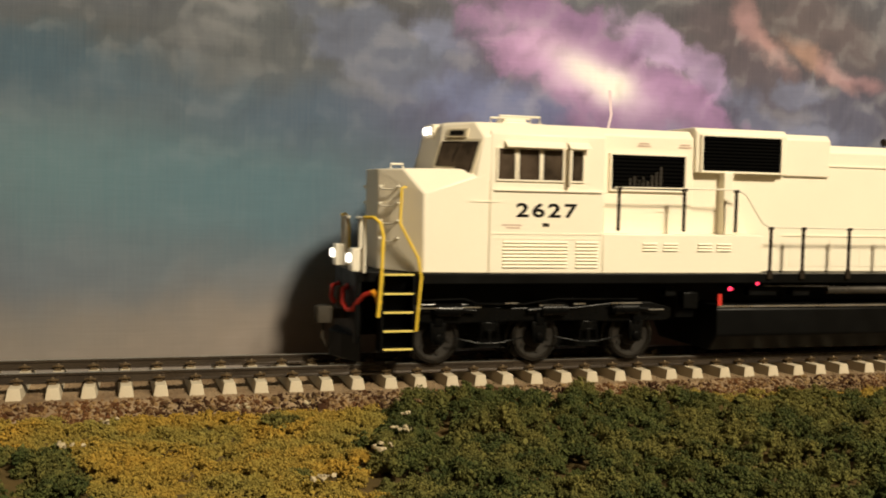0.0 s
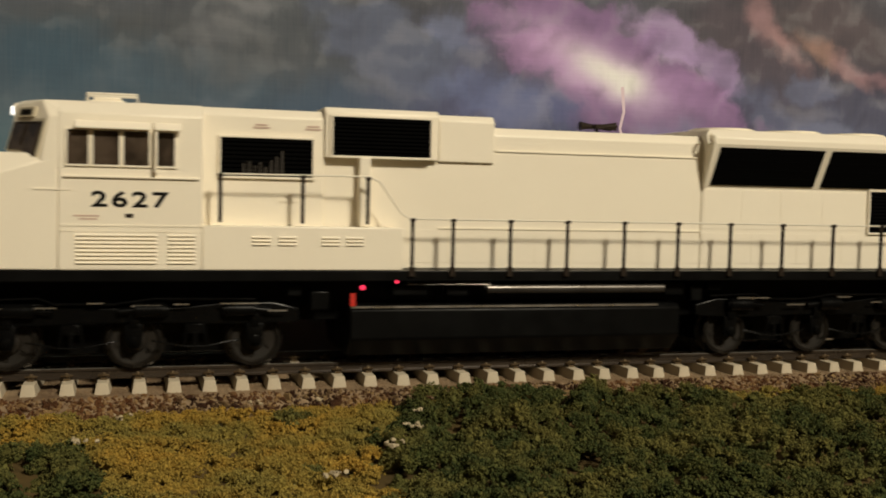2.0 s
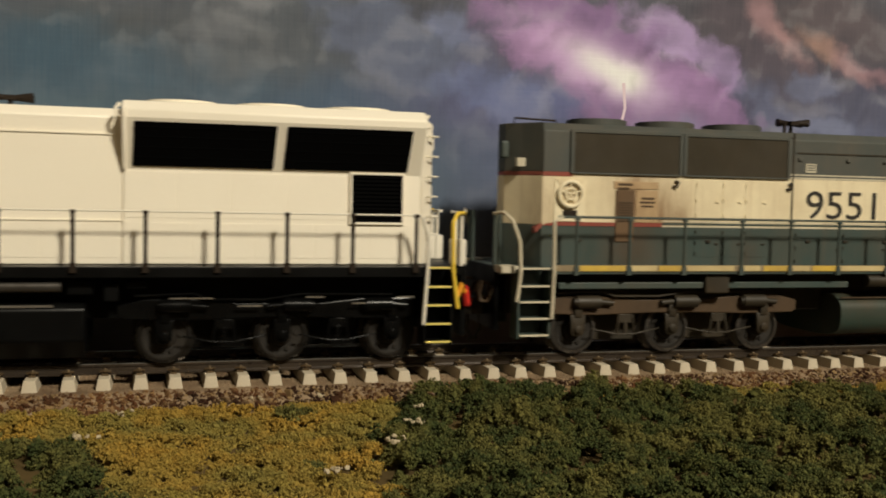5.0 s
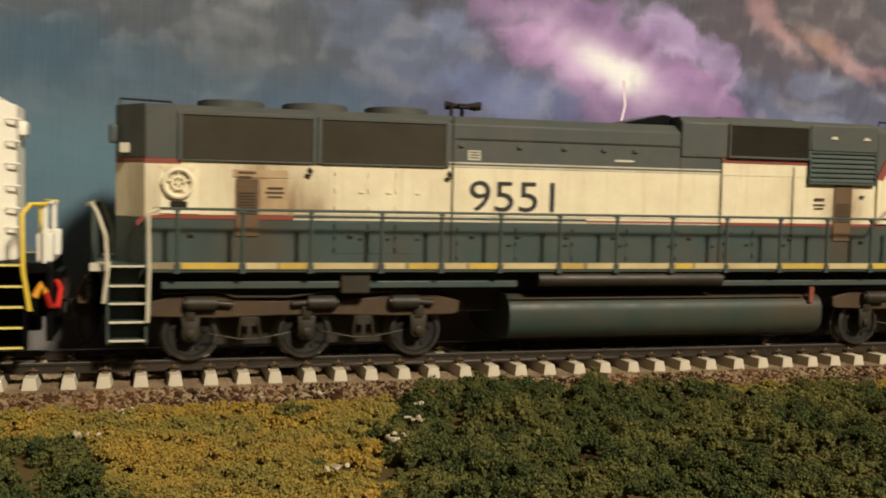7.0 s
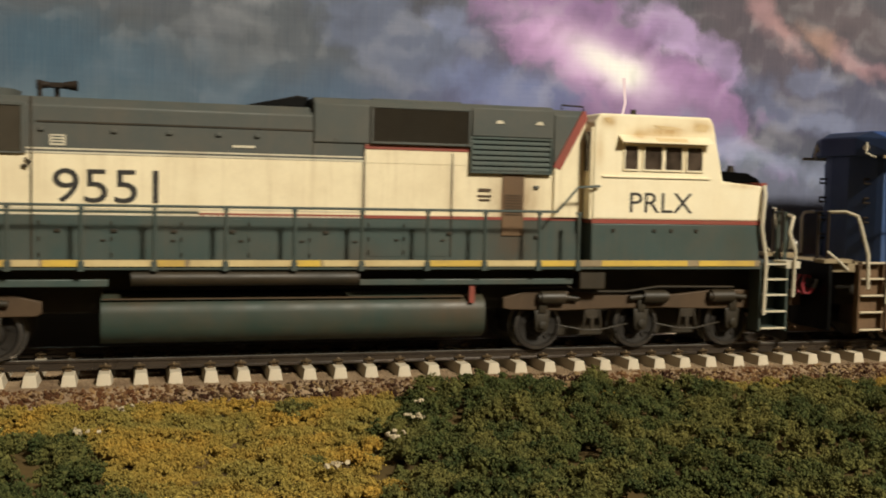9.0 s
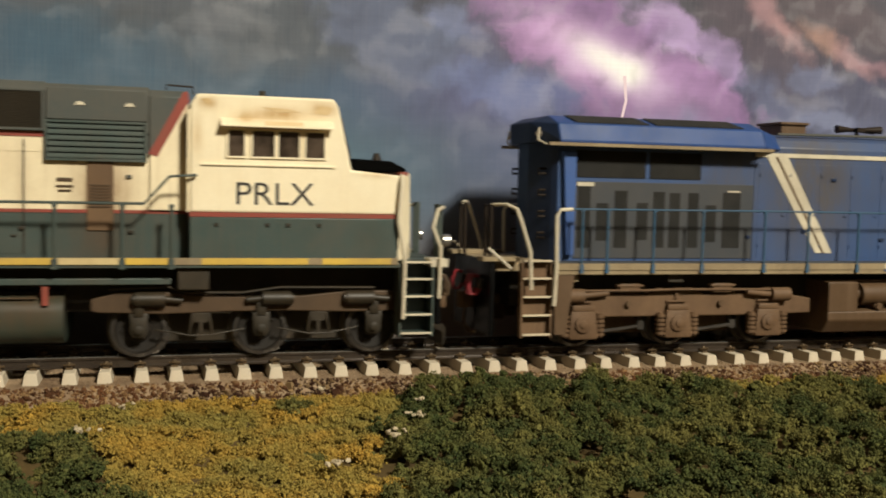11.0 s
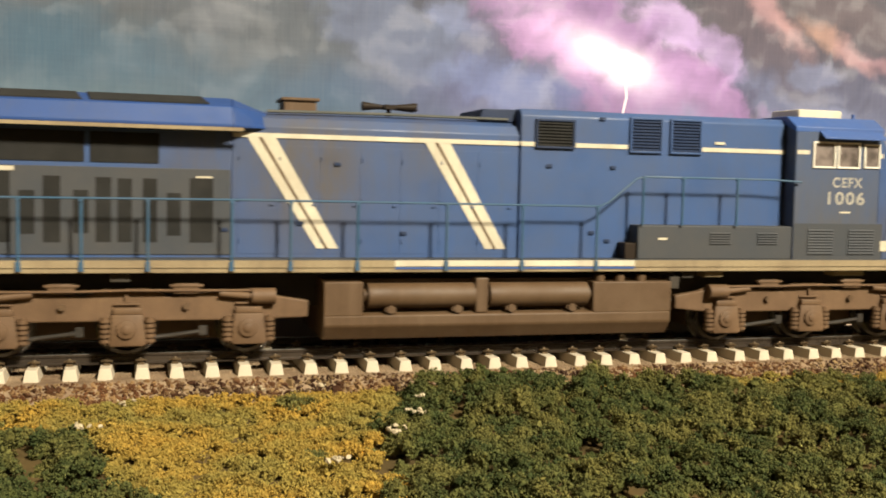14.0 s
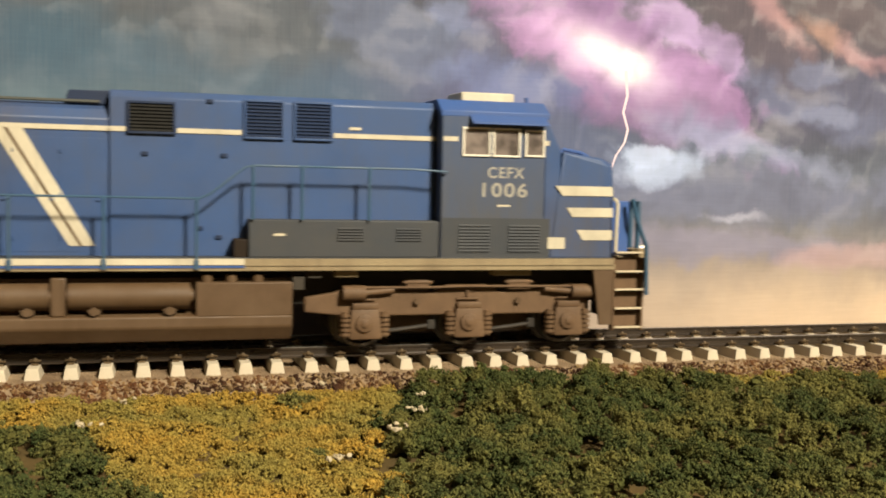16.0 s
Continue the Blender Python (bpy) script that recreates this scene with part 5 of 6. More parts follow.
        for x in (125.6, 190.2):
            part("lifting_eye", Shape(ox).tube([(x, -15 * s, 54.2), (x - 0.8, -15.8 * s, 53.2), (x - 0.6, -15.9 * s, 51.6), (x + 0.4, -15.4 * s, 51.6)], 0.38), WHITE, loco, "", 0.0, True)
    louvre_bank(loco, ox, 174.0, 185.3, 30.6, 41.0, -11.9, 12, WHITE, BLACK_MATT)
    doors(loco, ox, [126.6, 137, 148, 160, 173.2], 31.0, 40.6, -11.9, WHITE, "none")
    doors(loco, ox, [126.6, 140, 153, 166, 178, 189.4], 22.6, 30.0, -11.9, WHITE, "none")
    for x in (138, 157.5, 177):
        fan(loco, ox, x, 55.0, 8.2, WHITE, 0.8)
    end = part("hood_end", Shape(ox).hull([(189.8, y, z) for y, z in ((-11.9, 21.3), (11.9, 21.3), (-11.9, 54), (11.9, 54))] + [(193.5, y, z) for y, z in ((-7, 21.3), (7, 21.3), (-7, 53), (7, 53))]), WHITE, loco, "", 0.3)
    for z in (50, 45.5, 41, 36.5, 32, 28):
        part("grab_iron", Shape(ox).tube([(191.5, -9.5, z), (192.4, -10.8, z), (194.2, -9.0, z), (193.4, -7.6, z)], 0.25), WHITE_RAIL, loco, "", 0.0, True)
    part("rear_headlight", Shape(ox).box(193.4, 195.0, -3, 3, 47, 50), WHITE_RAIL, loco, "", 0.4)
    # railings
    stanchions(loco, ox, (52.5, 61.7, 75.1, 88.8, 103.0, 116.8, 130.7, 145.0, 159.3, 173.3, 187.3), 21.2, 32.3, BLACK_POST)
    rail_line(loco, ox, [(52.3, -17.9, 32.5), (100, -17.9, 32.5), (188.4, -17.9, 32.4)], WHITE_RAIL, 0.2)
    stanchions(loco, ox, (11.5, 28.5, 42.5), 31.2, 41.0, BLACK_POST, foot=False)
    rail_line(loco, ox, [(10.5, -17.9, 41.2), (42.5, -17.9, 41.4), (45.0, -17.9, 40.4), (50.2, -17.9, 33.4), (52.3, -17.9, 32.5)], WHITE_RAIL, 0.2)


# ---- the cream and green locomotive ----
def cream_green_locomotive():
    loco, ox = new_loco(333.0, "weathered cream and dark green diesel locomotive with red stripes")
    part("sill", Shape(ox).box(219.0, 450.0, -17.6, 17.6, 19.5, 20.4).box(208.6, 219.0, -12.2, 12.2, 18.9, 20.8).box(450.0, 460.5, -12.2, 12.2, 18.9, 20.8), GREEN, loco, "dark green walkway and sill", 0.15)
    part("centre_frame", Shape(ox).box(212, 456, -7, 7, 9.5, 19.5), DARK_UNDER, loco)
    for s in (1, -1):
        strip = part("sill_stripe", Shape(ox).box(219.6, 449.5, -17.6 * s, -17.85 * s, 20.2, 21.6), SILL_MIX, loco, "grimy cream edge stripe with yellow patches")
        for x0, x1 in ((226, 237.4), (246, 252), (274, 281), (287.6, 294.6), (309.2, 315), (337.6, 343), (367, 379.2), (393, 401.5), (408, 430), (433, 448)):
            part("yellow_patch", Shape(ox).box(x0, x1, -17.8 * s, -17.93 * s, 20.25, 21.55), SILL_YELLOW, strip)
        for x0, x1 in ((239, 245.5), (253, 266), (268.4, 273), (282, 287), (295.3, 308.6), (316, 336.8), (343.6, 366), (380, 392)):
            part("cream_patch", Shape(ox).box(x0, x1, -17.8 * s, -17.93 * s, 20.25, 21.55), SILL_CREAM, strip)
        part("pipe_run", Shape(ox).box(222, 300, -15.5 * s, -14.5 * s, 15.9, 17.4).box(352, 402, -15.5 * s, -14.5 * s, 15.9, 17.2), GREEN, loco, "", 0.2)
        part("air_reservoir", Shape(ox).cyl((304.5, -16.2 * s, 17.7), (351.5, -16.2 * s, 17.7), 1.6, 20), OLIVE, loco, "dusty air reservoir tube", 0.0, True)
        for x in (262.5, 406.5):
            part("bolster_box", Shape(ox).box(x - 3.2, x + 3.2, -16.5 * s, -12 * s, 14.8, 19.4), OLIVE, loco, "", 0.3)
        part("gauge", Shape(ox).box(377.0, 378.2, -15.6 * s, -14.8 * s, 11.8, 15.6), RED_STRIPE, loco)
    part("fuel_tank", Shape(ox).prism([(15.2 * math.copysign(abs(math.cos(a)) ** 0.5, math.cos(a)), 8.7 + 5.6 * math.copysign(abs(math.sin(a)) ** 0.6, math.sin(a))) for a in [2 * math.pi * k / 48 + 0.01 for k in range(48)]], "x", 298.5, 381), TANK_GREEN, loco, "dusty green fuel tank with rounded sides", 0.0, True)
    part("tank_seam", Shape(ox).both(298.8, 376, -14.6, -14.0, 13.1, 13.35), RUSTBROWN, loco)
    truck_emd(loco, ox, (228.0, 252.5, 277.6), RUSTBROWN, OLIVE, GUNMETAL)
    truck_emd(loco, ox, (395.6, 420.8, 445.4), RUSTBROWN, OLIVE, GUNMETAL)
    for x0, x1 in ((208.0, 209.2), (460.2, 461.4)):
        part("pilot", Shape(ox).box(x0, x1, -11.0, 11.0, 6.0, 20.8), BLACK, loco, "", 0.3)
    part("snow_plough", Shape(ox).prism([(461.4, -13), (464.0, -6), (465.2, 0), (464.0, 6), (461.4, 13)], "z", 1.0, 4.6), OLIVE, loco, "", 0.4)
    coupler(loco, ox, 205.8, -1)
    coupler(loco, ox, 462.4, 1, VENT_BROWN)
    hoses(loco, ox, 208.0, -1, RUSTBROWN, OLIVE)
    hoses(loco, ox, 461.6, 1, RUSTBROWN, OLIVE)
    # long hood in three bands
    part("hood_base", Shape(ox).box(218.6, 405.4, -12, 12, 20.4, 30.5), GREEN, loco, "dark green lower hood", 0.2)
    part("hood_side", Shape(ox).box(218.6, 405.4, -12, 12, 30.52, 42.7), CREAM, loco, "cream hood band", 0.12)
    part("hood_top", Shape(ox).prism(side_profile(12, 42.72, 52.4, 2.6, 54.3), "x", 218.6, 342), ROOF_GREY, loco, "slate grey upper hood", 0.3)
    end = [(218.6, 12), (215.4, 6.6), (212.6, 2.4)]
    for name, z0, z1, m in (("end_base", 20.4, 30.5, GREEN), ("end_band", 30.52, 41.9, CREAM), ("end_stripe", 41.92, 42.9, RED_STRIPE), ("end_top", 42.92, 54.2, ROOF_GREY)):
        part(name, Shape(ox).prism([(x, y) for x, y in end] + [(x, -y) for x, y in reversed(end)], "z", z0, z1), m, loco, "", 0.15)
    part("class_light", Shape(ox).box(211.2, 213, -4.5, -1.5, 46, 50), GREEN_POST, loco, "", 0.5)
    part("end_vent", Shape(ox).box(213.6, 215.6, -8.6, -7.2, 44, 46), DUST_CREAM, loco)
    part("roof_grab", Shape(ox).tube([(213.5, -6, 54.2), (213.5, -6, 55.3), (224, -6, 55.0), (224, -6, 54.2)], 0.25), BLACK_POST, loco, "", 0.0, True)
    for s in (1, -1):
        part("end_arch", Shape(ox).prism([(218.9, 30.4), (225.8, 30.4), (225.8, 31.4), (222.5, 31.3), (219.6, 30.9)], "y", -11.9 * s, -12.12 * s), RED_STRIPE, loco)
        part("end_arch", Shape(ox).prism([(217.2, 28.6), (218.7, 30.2), (218.7, 31.2), (217.0, 29.8)], "y", -9.9 * s, -12.1 * s), RED_STRIPE, loco)
        part("red_stripe", Shape(ox).box(225.8, 249.5, -11.9 * s, -12.12 * s, 30.4, 31.3).box(318, 405.4, -11.9 * s, -12.12 * s, 30.4, 31.1).box(218.7, 226.0, -11.9 * s, -12.12 * s, 41.9, 42.9), RED_STRIPE, loco, "red paint stripe")
        part("red_stripe", Shape(ox).box(353.4, 378.0, -12.0 * s, -12.25 * s, 45.6, 46.6), RED_STRIPE, loco, "red paint stripe")
        part("white_stripe", Shape(ox).box(282.6, 353.2, -11.9 * s, -12.12 * s, 42.75, 43.15).box(282.6, 353.2, -11.9 * s, -12.12 * s, 43.55, 43.9), DUST_CREAM, loco, "thin cream double stripe")
        part("white_stripe", Shape(ox).box(249.5, 353.2, -11.9 * s, -12.12 * s, 31.6, 31.9).box(249.5, 353.2, -11.9 * s, -12.12 * s, 30.35, 30.7), DUST_CREAM, loco, "thin cream double stripe")
        part("dark_stripe", Shape(ox).box(249.5, 318, -11.9 * s, -12.1 * s, 30.85, 31.4), GREEN, loco)
        part("cab_link_panel", Shape(ox).prism([(397.8, 42.9), (398.8, 42.9), (405.3, 54.4), (405.3, 31.2), (397.8, 31.2)], "y", -11.95 * s, -12.75 * s), CREAM, loco, "", 0.05)
        part("red_stripe", Shape(ox).prism([(397.4, 42.8), (399.2, 42.2), (405.6, 54.0), (405.2, 55.8), (404.4, 55.8)], "y", -12.4 * s, -12.9 * s), RED_STRIPE, loco, "slanted red stripe")
        # radiators
        for x0, x1 in ((226.2, 253.4), (255.4, 283.2)):
            gr = part("radiator_grille", Shape(ox).box(x0, x1, -11.9 * s, -12.35 * s, 42.9, 52.1), GRILLE_BROWN, loco, "brown dusty radiator grille", 0.15)
            part("radiator_frame", Shape(ox).box(x0 - 0.9, x0, -11.9 * s, -12.6 * s, 42.6, 52.8).box(x1, x1 + 0.9, -11.9 * s, -12.6 * s, 42.6, 52.8).box(x0, x1, -11.9 * s, -12.6 * s, 52.1, 52.9).box(x0, x1, -11.9 * s, -12.6 * s, 42.5, 42.9), ROOF_GREY, gr, "", 0.1)
        # hand brake wheel
        wheel = part("brake_wheel_panel", Shape(ox).box(221.6, 229.4, -11.9 * s, -12.25 * s, 31.4, 41.3), CAB_CREAM, loco, "hand brake panel with a wheel", 0.1)
        n = 20
        g = Shape(ox).tube([(225.4 + 2.9 * math.cos(2 * math.pi * k / n), -12.9 * s, 37.8 + 2.9 * math.sin(2 * math.pi * k / n)) for k in range(n + 1)], 0.48)
        g.tube([(225.4 + 1.3 * math.cos(2 * math.pi * k / n), -12.9 * s, 37.8 + 1.3 * math.sin(2 * math.pi * k / n)) for k in range(n + 1)], 0.25)
        for k in range(5):
            a = 2 * math.pi * k / 5 + 0.3
            g.tube([(225.4, -12.8 * s, 37.8), (225.4 + 2.9 * math.cos(a), -12.9 * s, 37.8 + 2.9 * math.sin(a))], 0.2, 5)
        part("brake_wheel", g, CAB_CREAM, wheel, "", 0.0, True)
        part("brake_shade", Shape(ox).prism([(221.8, 41.3), (229.3, 41.3), (227.5, 38.8), (223.5, 38.8)], "y", -12.2 * s, -12.4 * s), CREAM, wheel)
        part("brake_chain_box", Shape(ox).box(223.8, 227.2, -12.2 * s, -12.6 * s, 32.6, 34.0), BLACK_POST, wheel)
        # brown side doors and small notices
        for x0, x1 in ((237.2, 242.0), (385.4, 390.6)):
            d = part("vent_door", Shape(ox).box(x0, x1, -11.95 * s, -12.35 * s, 26.8, 41.0 if x0 > 300 else 39.0), VENT_BROWN, loco, "rusty brown vent door", 0.1)
            for k in range(8):
                part("slat", Shape(ox).box(x0 + 0.6, x1 - 0.6, -12.3 * s, -12.55 * s, 31.6 + k * 0.62, 31.9 + k * 0.62), RUSTBROWN, d)
        part("notice_panel", Shape(ox).box(236.6, 248.2, -11.95 * s, -12.2 * s, 39.3, 41.0).box(242.4, 248.2, -11.95 * s, -12.2 * s, 31.4, 39.0), NOTICE, loco, "", 0.05)
        for x0, x1, z, h in ((237.6, 241.4, 40.0, 0.6), (237.6, 240.6, 39.2, 0.45), (243.8, 247.2, 36.8, 0.55), (243.4, 247.4, 35.9, 0.5), (243.8, 247.0, 35.0, 0.45), (379.6, 382.6, 36.8, 0.7), (379.4, 382.8, 35.6, 0.4), (379.8, 382.4, 34.7, 0.4)):
            part("notice_text", Shape(ox).box(x0, x1, -12.15 * s, -12.24 * s, z, z + h), RUSTBROWN, loco, "unreadable notice as a bar")
        part("label_plate", Shape(ox).box(288.6, 291.6, -11.95 * s, -12.2 * s, 44.4, 46.6).box(324.8, 329.6, -11.95 * s, -12.2 * s, 45.0, 45.5), DUST_CREAM, loco, "small pale label plate")
        for z in (44.8, 45.4, 46.0):
            part("label_text", Shape(ox).box(289.0, 291.2, -12.2 * s, -12.25 * s, z, z + 0.3), ROOF_GREY, loco)
        for x, z in ((287, 47.6), (301, 47.6), (312, 47.6), (322, 47.6), (330, 47.6), (347, 47.6), (228, 27), (262, 27), (290, 27.2), (301, 27.2), (313, 27.2), (325, 27.2), (345, 27.2), (373, 27.2), (394, 26.6), (393.6, 38.0)):
            part("latch", Shape(ox).box(x - 0.6, x + 0.6, -11.95 * s, -12.5 * s, z - 0.35, z + 0.35), OLIVE if z < 35 else ROOF_GREY, loco, "", 0.1)
        for x in (252.6, 284.0):
            part("lift_ring", Shape(ox).tube([(x, -12.3 * s, 41.6), (x + 0.7, -12.6 * s, 41.0), (x + 0.2, -12.6 * s, 40.0), (x - 0.6, -12.3 * s, 40.2)], 0.35), OLIVE, loco, "", 0.0, True)
        part("seam", Shape(ox).box(284.9, 285.3, -11.9 * s, -12.2 * s, 21, 54).box(353.0, 353.4, -11.9 * s, -12.2 * s, 21, 47).box(373.2, 373.5, -11.95 * s, -12.2 * s, 22, 45).box(286, 353, -11.9 * s, -12.2 * s, 49.0, 49.35), OLIVE, loco)
        lettering("9551", 289.2, 32.9, -12.16 * s, 6.9, 20.6, INK, loco, ox, 0.0, s < 0)
    doors(loco, ox, [258, 265.4, 271.6, 278.4], 32.1, 41.8, -12.0, CREAM, CREAM)
    doors(loco, ox, [258, 265.4, 271.6, 278.4], 23.2, 30.0, -12.0, GREEN, OLIVE)
    doors(loco, ox, [286, 300, 314, 328, 341, 352.6], 21.2, 29.8, -12.0, GREEN, OLIVE)
    doors(loco, ox, [354, 362, 372.6], 22.0, 29.8, -12.0, GREEN, OLIVE)
    for x in (237.0, 255.6, 274.6):
        fan(loco, ox, x, 54.3, 7.4, ROOF_GREY, 1.5)
    horn(loco, ox, 285.4, 293.4, 57.0, BLACK_POST, -4.0)
    part("horn_mast", Shape(ox).cyl((286.2, -6, 53), (286.2, -6, 57.5), 0.45, 8), BLACK_POST, loco, "", 0.0, True)
    part("exhaust_ramp", Shape(ox).prism([(327, 54.2), (340.5, 54.2), (341.5, 56.6), (339, 56.9)], "y", -8, 8), BLACK, loco, "", 0.2)
    # dynamic brake and electrical section
    part("brake_section", Shape(ox).prism(side_profile(12.4, 46.7, 55.0, 1.6, 56.5), "x", 342, 397.6), ROOF_GREY, loco, "slate grey raised hood section", 0.3)
    part("cream_band_high", Shape(ox).box(353.4, 378.0, -12.1, 12.1, 42.6, 46.7), CREAM, loco)
    part("hood_link", Shape(ox).prism(side_profile(12.5, 42.72, 54.6, 1.6, 56.0), "x", 397.6, 405.4), ROOF_GREY, loco, "", 0.2)
    part("hood_step", Shape(ox).box(342, 353.4, -12.0, 12.0, 42.72, 46.7), ROOF_GREY, loco)
    part("hood_step", Shape(ox).box(378.0, 398.0, -12.0, 12.0, 42.72, 46.7), ROOF_GREY, loco)
    louvre_bank(loco, ox, 355.0, 376.8, 47.3, 54.6, -12.4, 22, ROOF_GREY, GRILLE_BROWN, GRILLE_BROWN)
    for s in (1, -1):
        hatch = part("filter_hatch", Shape(ox).box(377.6, 397.2, -12.3 * s, -13.0 * s, 49.2, 55.6), ROOF_GREY, loco, "", 0.25)
        for x in (383.0, 392.6):
            part("hatch_lift", Shape(ox).prism([(x, 52.2), (x + 2.2, 52.2), (x + 1.6, 52.9), (x + 0.6, 52.9)], "y", -12.9 * s, -13.2 * s), DUST_CREAM, hatch)
    louvre_bank(loco, ox, 377.8, 396.6, 41.4, 48.6, -12.4, 6, GREEN, GREEN)
    part("roof_platform", Shape(ox).box(356, 377, -6, 6, 56.5, 57.2), ROOF_GREY, loco, "", 0.2)
    part("roof_grab", Shape(ox).tube([(401, -8, 56.4), (401, -8, 57.4), (406.5, -8, 57.2), (406.5, -8, 55.6)], 0.22), BLACK_POST, loco, "", 0.0, True)
    # cab
    cream = [(405.6, 31.0), (405.6, 53.2), (407.0, 55.3), (435.2, 55.3), (436.2, 53.6), (439.2, 40.4), (450.4, 39.4), (450.0, 31.0)]
    part("cab", Shape(ox).prism(cream, "y", -17, 17), CAB_CREAM, loco, "cream cab with rust stains and smoky windows", 0.5)
    part("cab_base", Shape(ox).prism([(405.6, 20.6), (405.6, 30.1), (450.0, 30.1), (449.6, 20.6)], "y", -17, 17), GREEN, loco, "dark green cab base", 0.3)
    part("red_stripe", Shape(ox).box(405.5, 450.1, -17.05, 17.05, 30.1, 31.0), RED_STRIPE, loco, "red paint stripe")
    part("nose", Shape(ox).hull([(x, y, z) for x, y, z in ((449, -16.5, 20.6), (449, 16.5, 20.6), (449, -16.5, 39.2), (449, 16.5, 39.2), (455.0, -7, 20.6), (455.0, 7, 20.6), (454.6, -7, 40.2), (454.6, 7, 40.2))]), CAB_CREAM, loco, "", 0.5)
    part("nose_top", Shape(ox).prism([(440.0, 40.4), (440.4, 43.0), (449.0, 42.6), (452.4, 41.0), (452.6, 40.2)], "y", -12, 12), BLACK_MATT, loco, "black anti-glare nose top", 0.4)
    part("bell", Shape(ox).cyl((446.5, -8, 42.6), (446.5, -8, 44.4), 1.2, 12, 0.6), BLACK_POST, loco, "", 0.0, True)
    part("nose_stripe", Shape(ox).box(450.3, 452.0, -15.6, 15.6, 39.5, 40.3), RED_STRIPE, loco)
    for s in (1, -1):
        w = part("windscreen", Shape(ox).add([(x, y * -s, z) for x, y, z in ((436.7, 4, 51.5), (436.7, 15.5, 51.5), (438.9, 15.5, 43.0), (438.9, 4, 43.0), (437.1, 4, 51.5), (437.1, 15.5, 51.5), (439.3, 15.5, 43.0), (439.3, 4, 43.0))],
                 [(0, 1, 2, 3), (7, 6, 5, 4), (0, 4, 5, 1), (1, 5, 6, 2), (2, 6, 7, 3), (3, 7, 4, 0)]), GLASS, loco, "dark windscreen")
        part("wiper", Shape(ox).tube([(437.4, -9 * s, 51.3), (439.4, -10.5 * s, 45)], 0.18, 5), BLACK_POST, w)
        part("awning", Shape(ox).prism([(-16.9 * s, 50.6), (-19.4 * s, 49.0), (-19.4 * s, 48.7), (-16.9 * s, 50.1)], "x", 411.6, 435.0), CAB_CREAM, loco, "rust-stained cream sunshade", 0.05)
        part("awning_stain", Shape(ox).prism([(-17.9 * s, 50.05), (-19.2 * s, 49.22), (-19.2 * s, 49.12), (-17.9 * s, 49.95)], "x", 420.5, 428.5), RUST_OCHRE, loco)
        part("window_sill", Shape(ox).box(407.8, 435.6, -16.9 * s, -17.4 * s, 40.7, 41.1), CAB_CREAM, loco, "", 0.08)
        lettering("PRLX", 415.0, 32.7, -17.06 * s, 4.6, 16.2, INK, loco, ox, 0.0, s < 0)
        part("cab_door", Shape(ox).box(405.0, 405.7, -13 * s, -16.6 * s, 31, 52), CREAM, loco, "", 0.1)
        part("door_window", Shape(ox).box(404.8, 405.1, -13.6 * s, -16.0 * s, 42, 51), GLASS, loco)
        part("rust_patch", Shape(ox).prism([(407.6, 54.2), (408.8, 53.2), (409.8, 53.6), (409.4, 54.4)], "y", -16.9 * s, -17.08 * s).prism([(420.0, 53.0), (423.5, 52.0), (428.0, 52.2), (426, 52.7)], "y", -16.9 * s, -17.08 * s)
             .prism([(431.0, 52.2), (434, 51.8), (434.8, 53.4), (432.4, 53.6)], "y", -16.9 * s, -17.08 * s), RUST_OCHRE, loco, "ochre rust patch")
        for x in (411, 421.5, 425.8, 432.4):
            part("latch", Shape(ox).box(x - 0.4, x + 0.4, -16.95 * s, -17.3 * s, 28.2, 28.9), OLIVE, loco)
        # rails and steps
        part("step_handrail", Shape(ox).tube([(207.4, -11 * s, 33.0), (208.4, -15 * s, 33.4), (209.6, -17.6 * s, 31.6), (211.2, -18.2 * s, 27.0), (211.6, -18.2 * s, 20.0), (210.8, -18.2 * s, 13.4)], 0.42), PALE_RAIL, loco, "pale bent handrail", 0.0, True)
        part("step_handrail", Shape(ox).tube([(221.5, -18.0 * s, 32.6), (219.4, -18.2 * s, 31.6), (219.6, -18.2 * s, 20), (219.3, -18.2 * s, 9.4)], 0.42), PALE_RAIL, loco, "pale step handrail", 0.0, True)
        part("step_handrail", Shape(ox).tube([(450.2, -17.4 * s, 39.6), (450.0, -18.2 * s, 37.5), (449.4, -18.2 * s, 29.5), (451.0, -18.2 * s, 21.6), (450.8, -18.2 * s, 8.4)], 0.45), PALE_RAIL, loco, "pale step handrail", 0.0, True)
        part("step_handrail", Shape(ox).tube([(461.5, -11 * s, 32.6), (458.4, -17.8 * s, 32.2), (457.2, -18.2 * s, 28.4), (459.0, -18.2 * s, 24.0), (458.8, -18.2 * s, 12.8)], 0.42), PALE_RAIL, loco, "pale bent handrail", 0.0, True)
        steps(loco, ox, 212.0, 218.6, (21.0, 17.0, 13.4, 9.6, 5.8), GREEN, PALE_RAIL, 0.0, -s)
        steps(loco, ox, 450.8, 457.2, (20.9, 17.2, 13.4, 9.4, 5.3), GREEN, PALE_RAIL, 0.0, -s)
        for x in (208.6, 460.6):
            part("end_rail", Shape(ox).tube([(x, -8.4 * s, 20), (x, -8.4 * s, 33.2), (x, -11.6 * s, 33.2), (x, -11.6 * s, 20)], 0.5), GREEN_POST, loco, "dark end platform railing", 0.0, True)
        part("ditch_light", Shape(ox).cyl((461, -12.4 * s, 25.2), (462.6, -12.4 * s, 25.2), 1.4, 14), STEEL, loco, "unlit ditch light", 0.0, True)
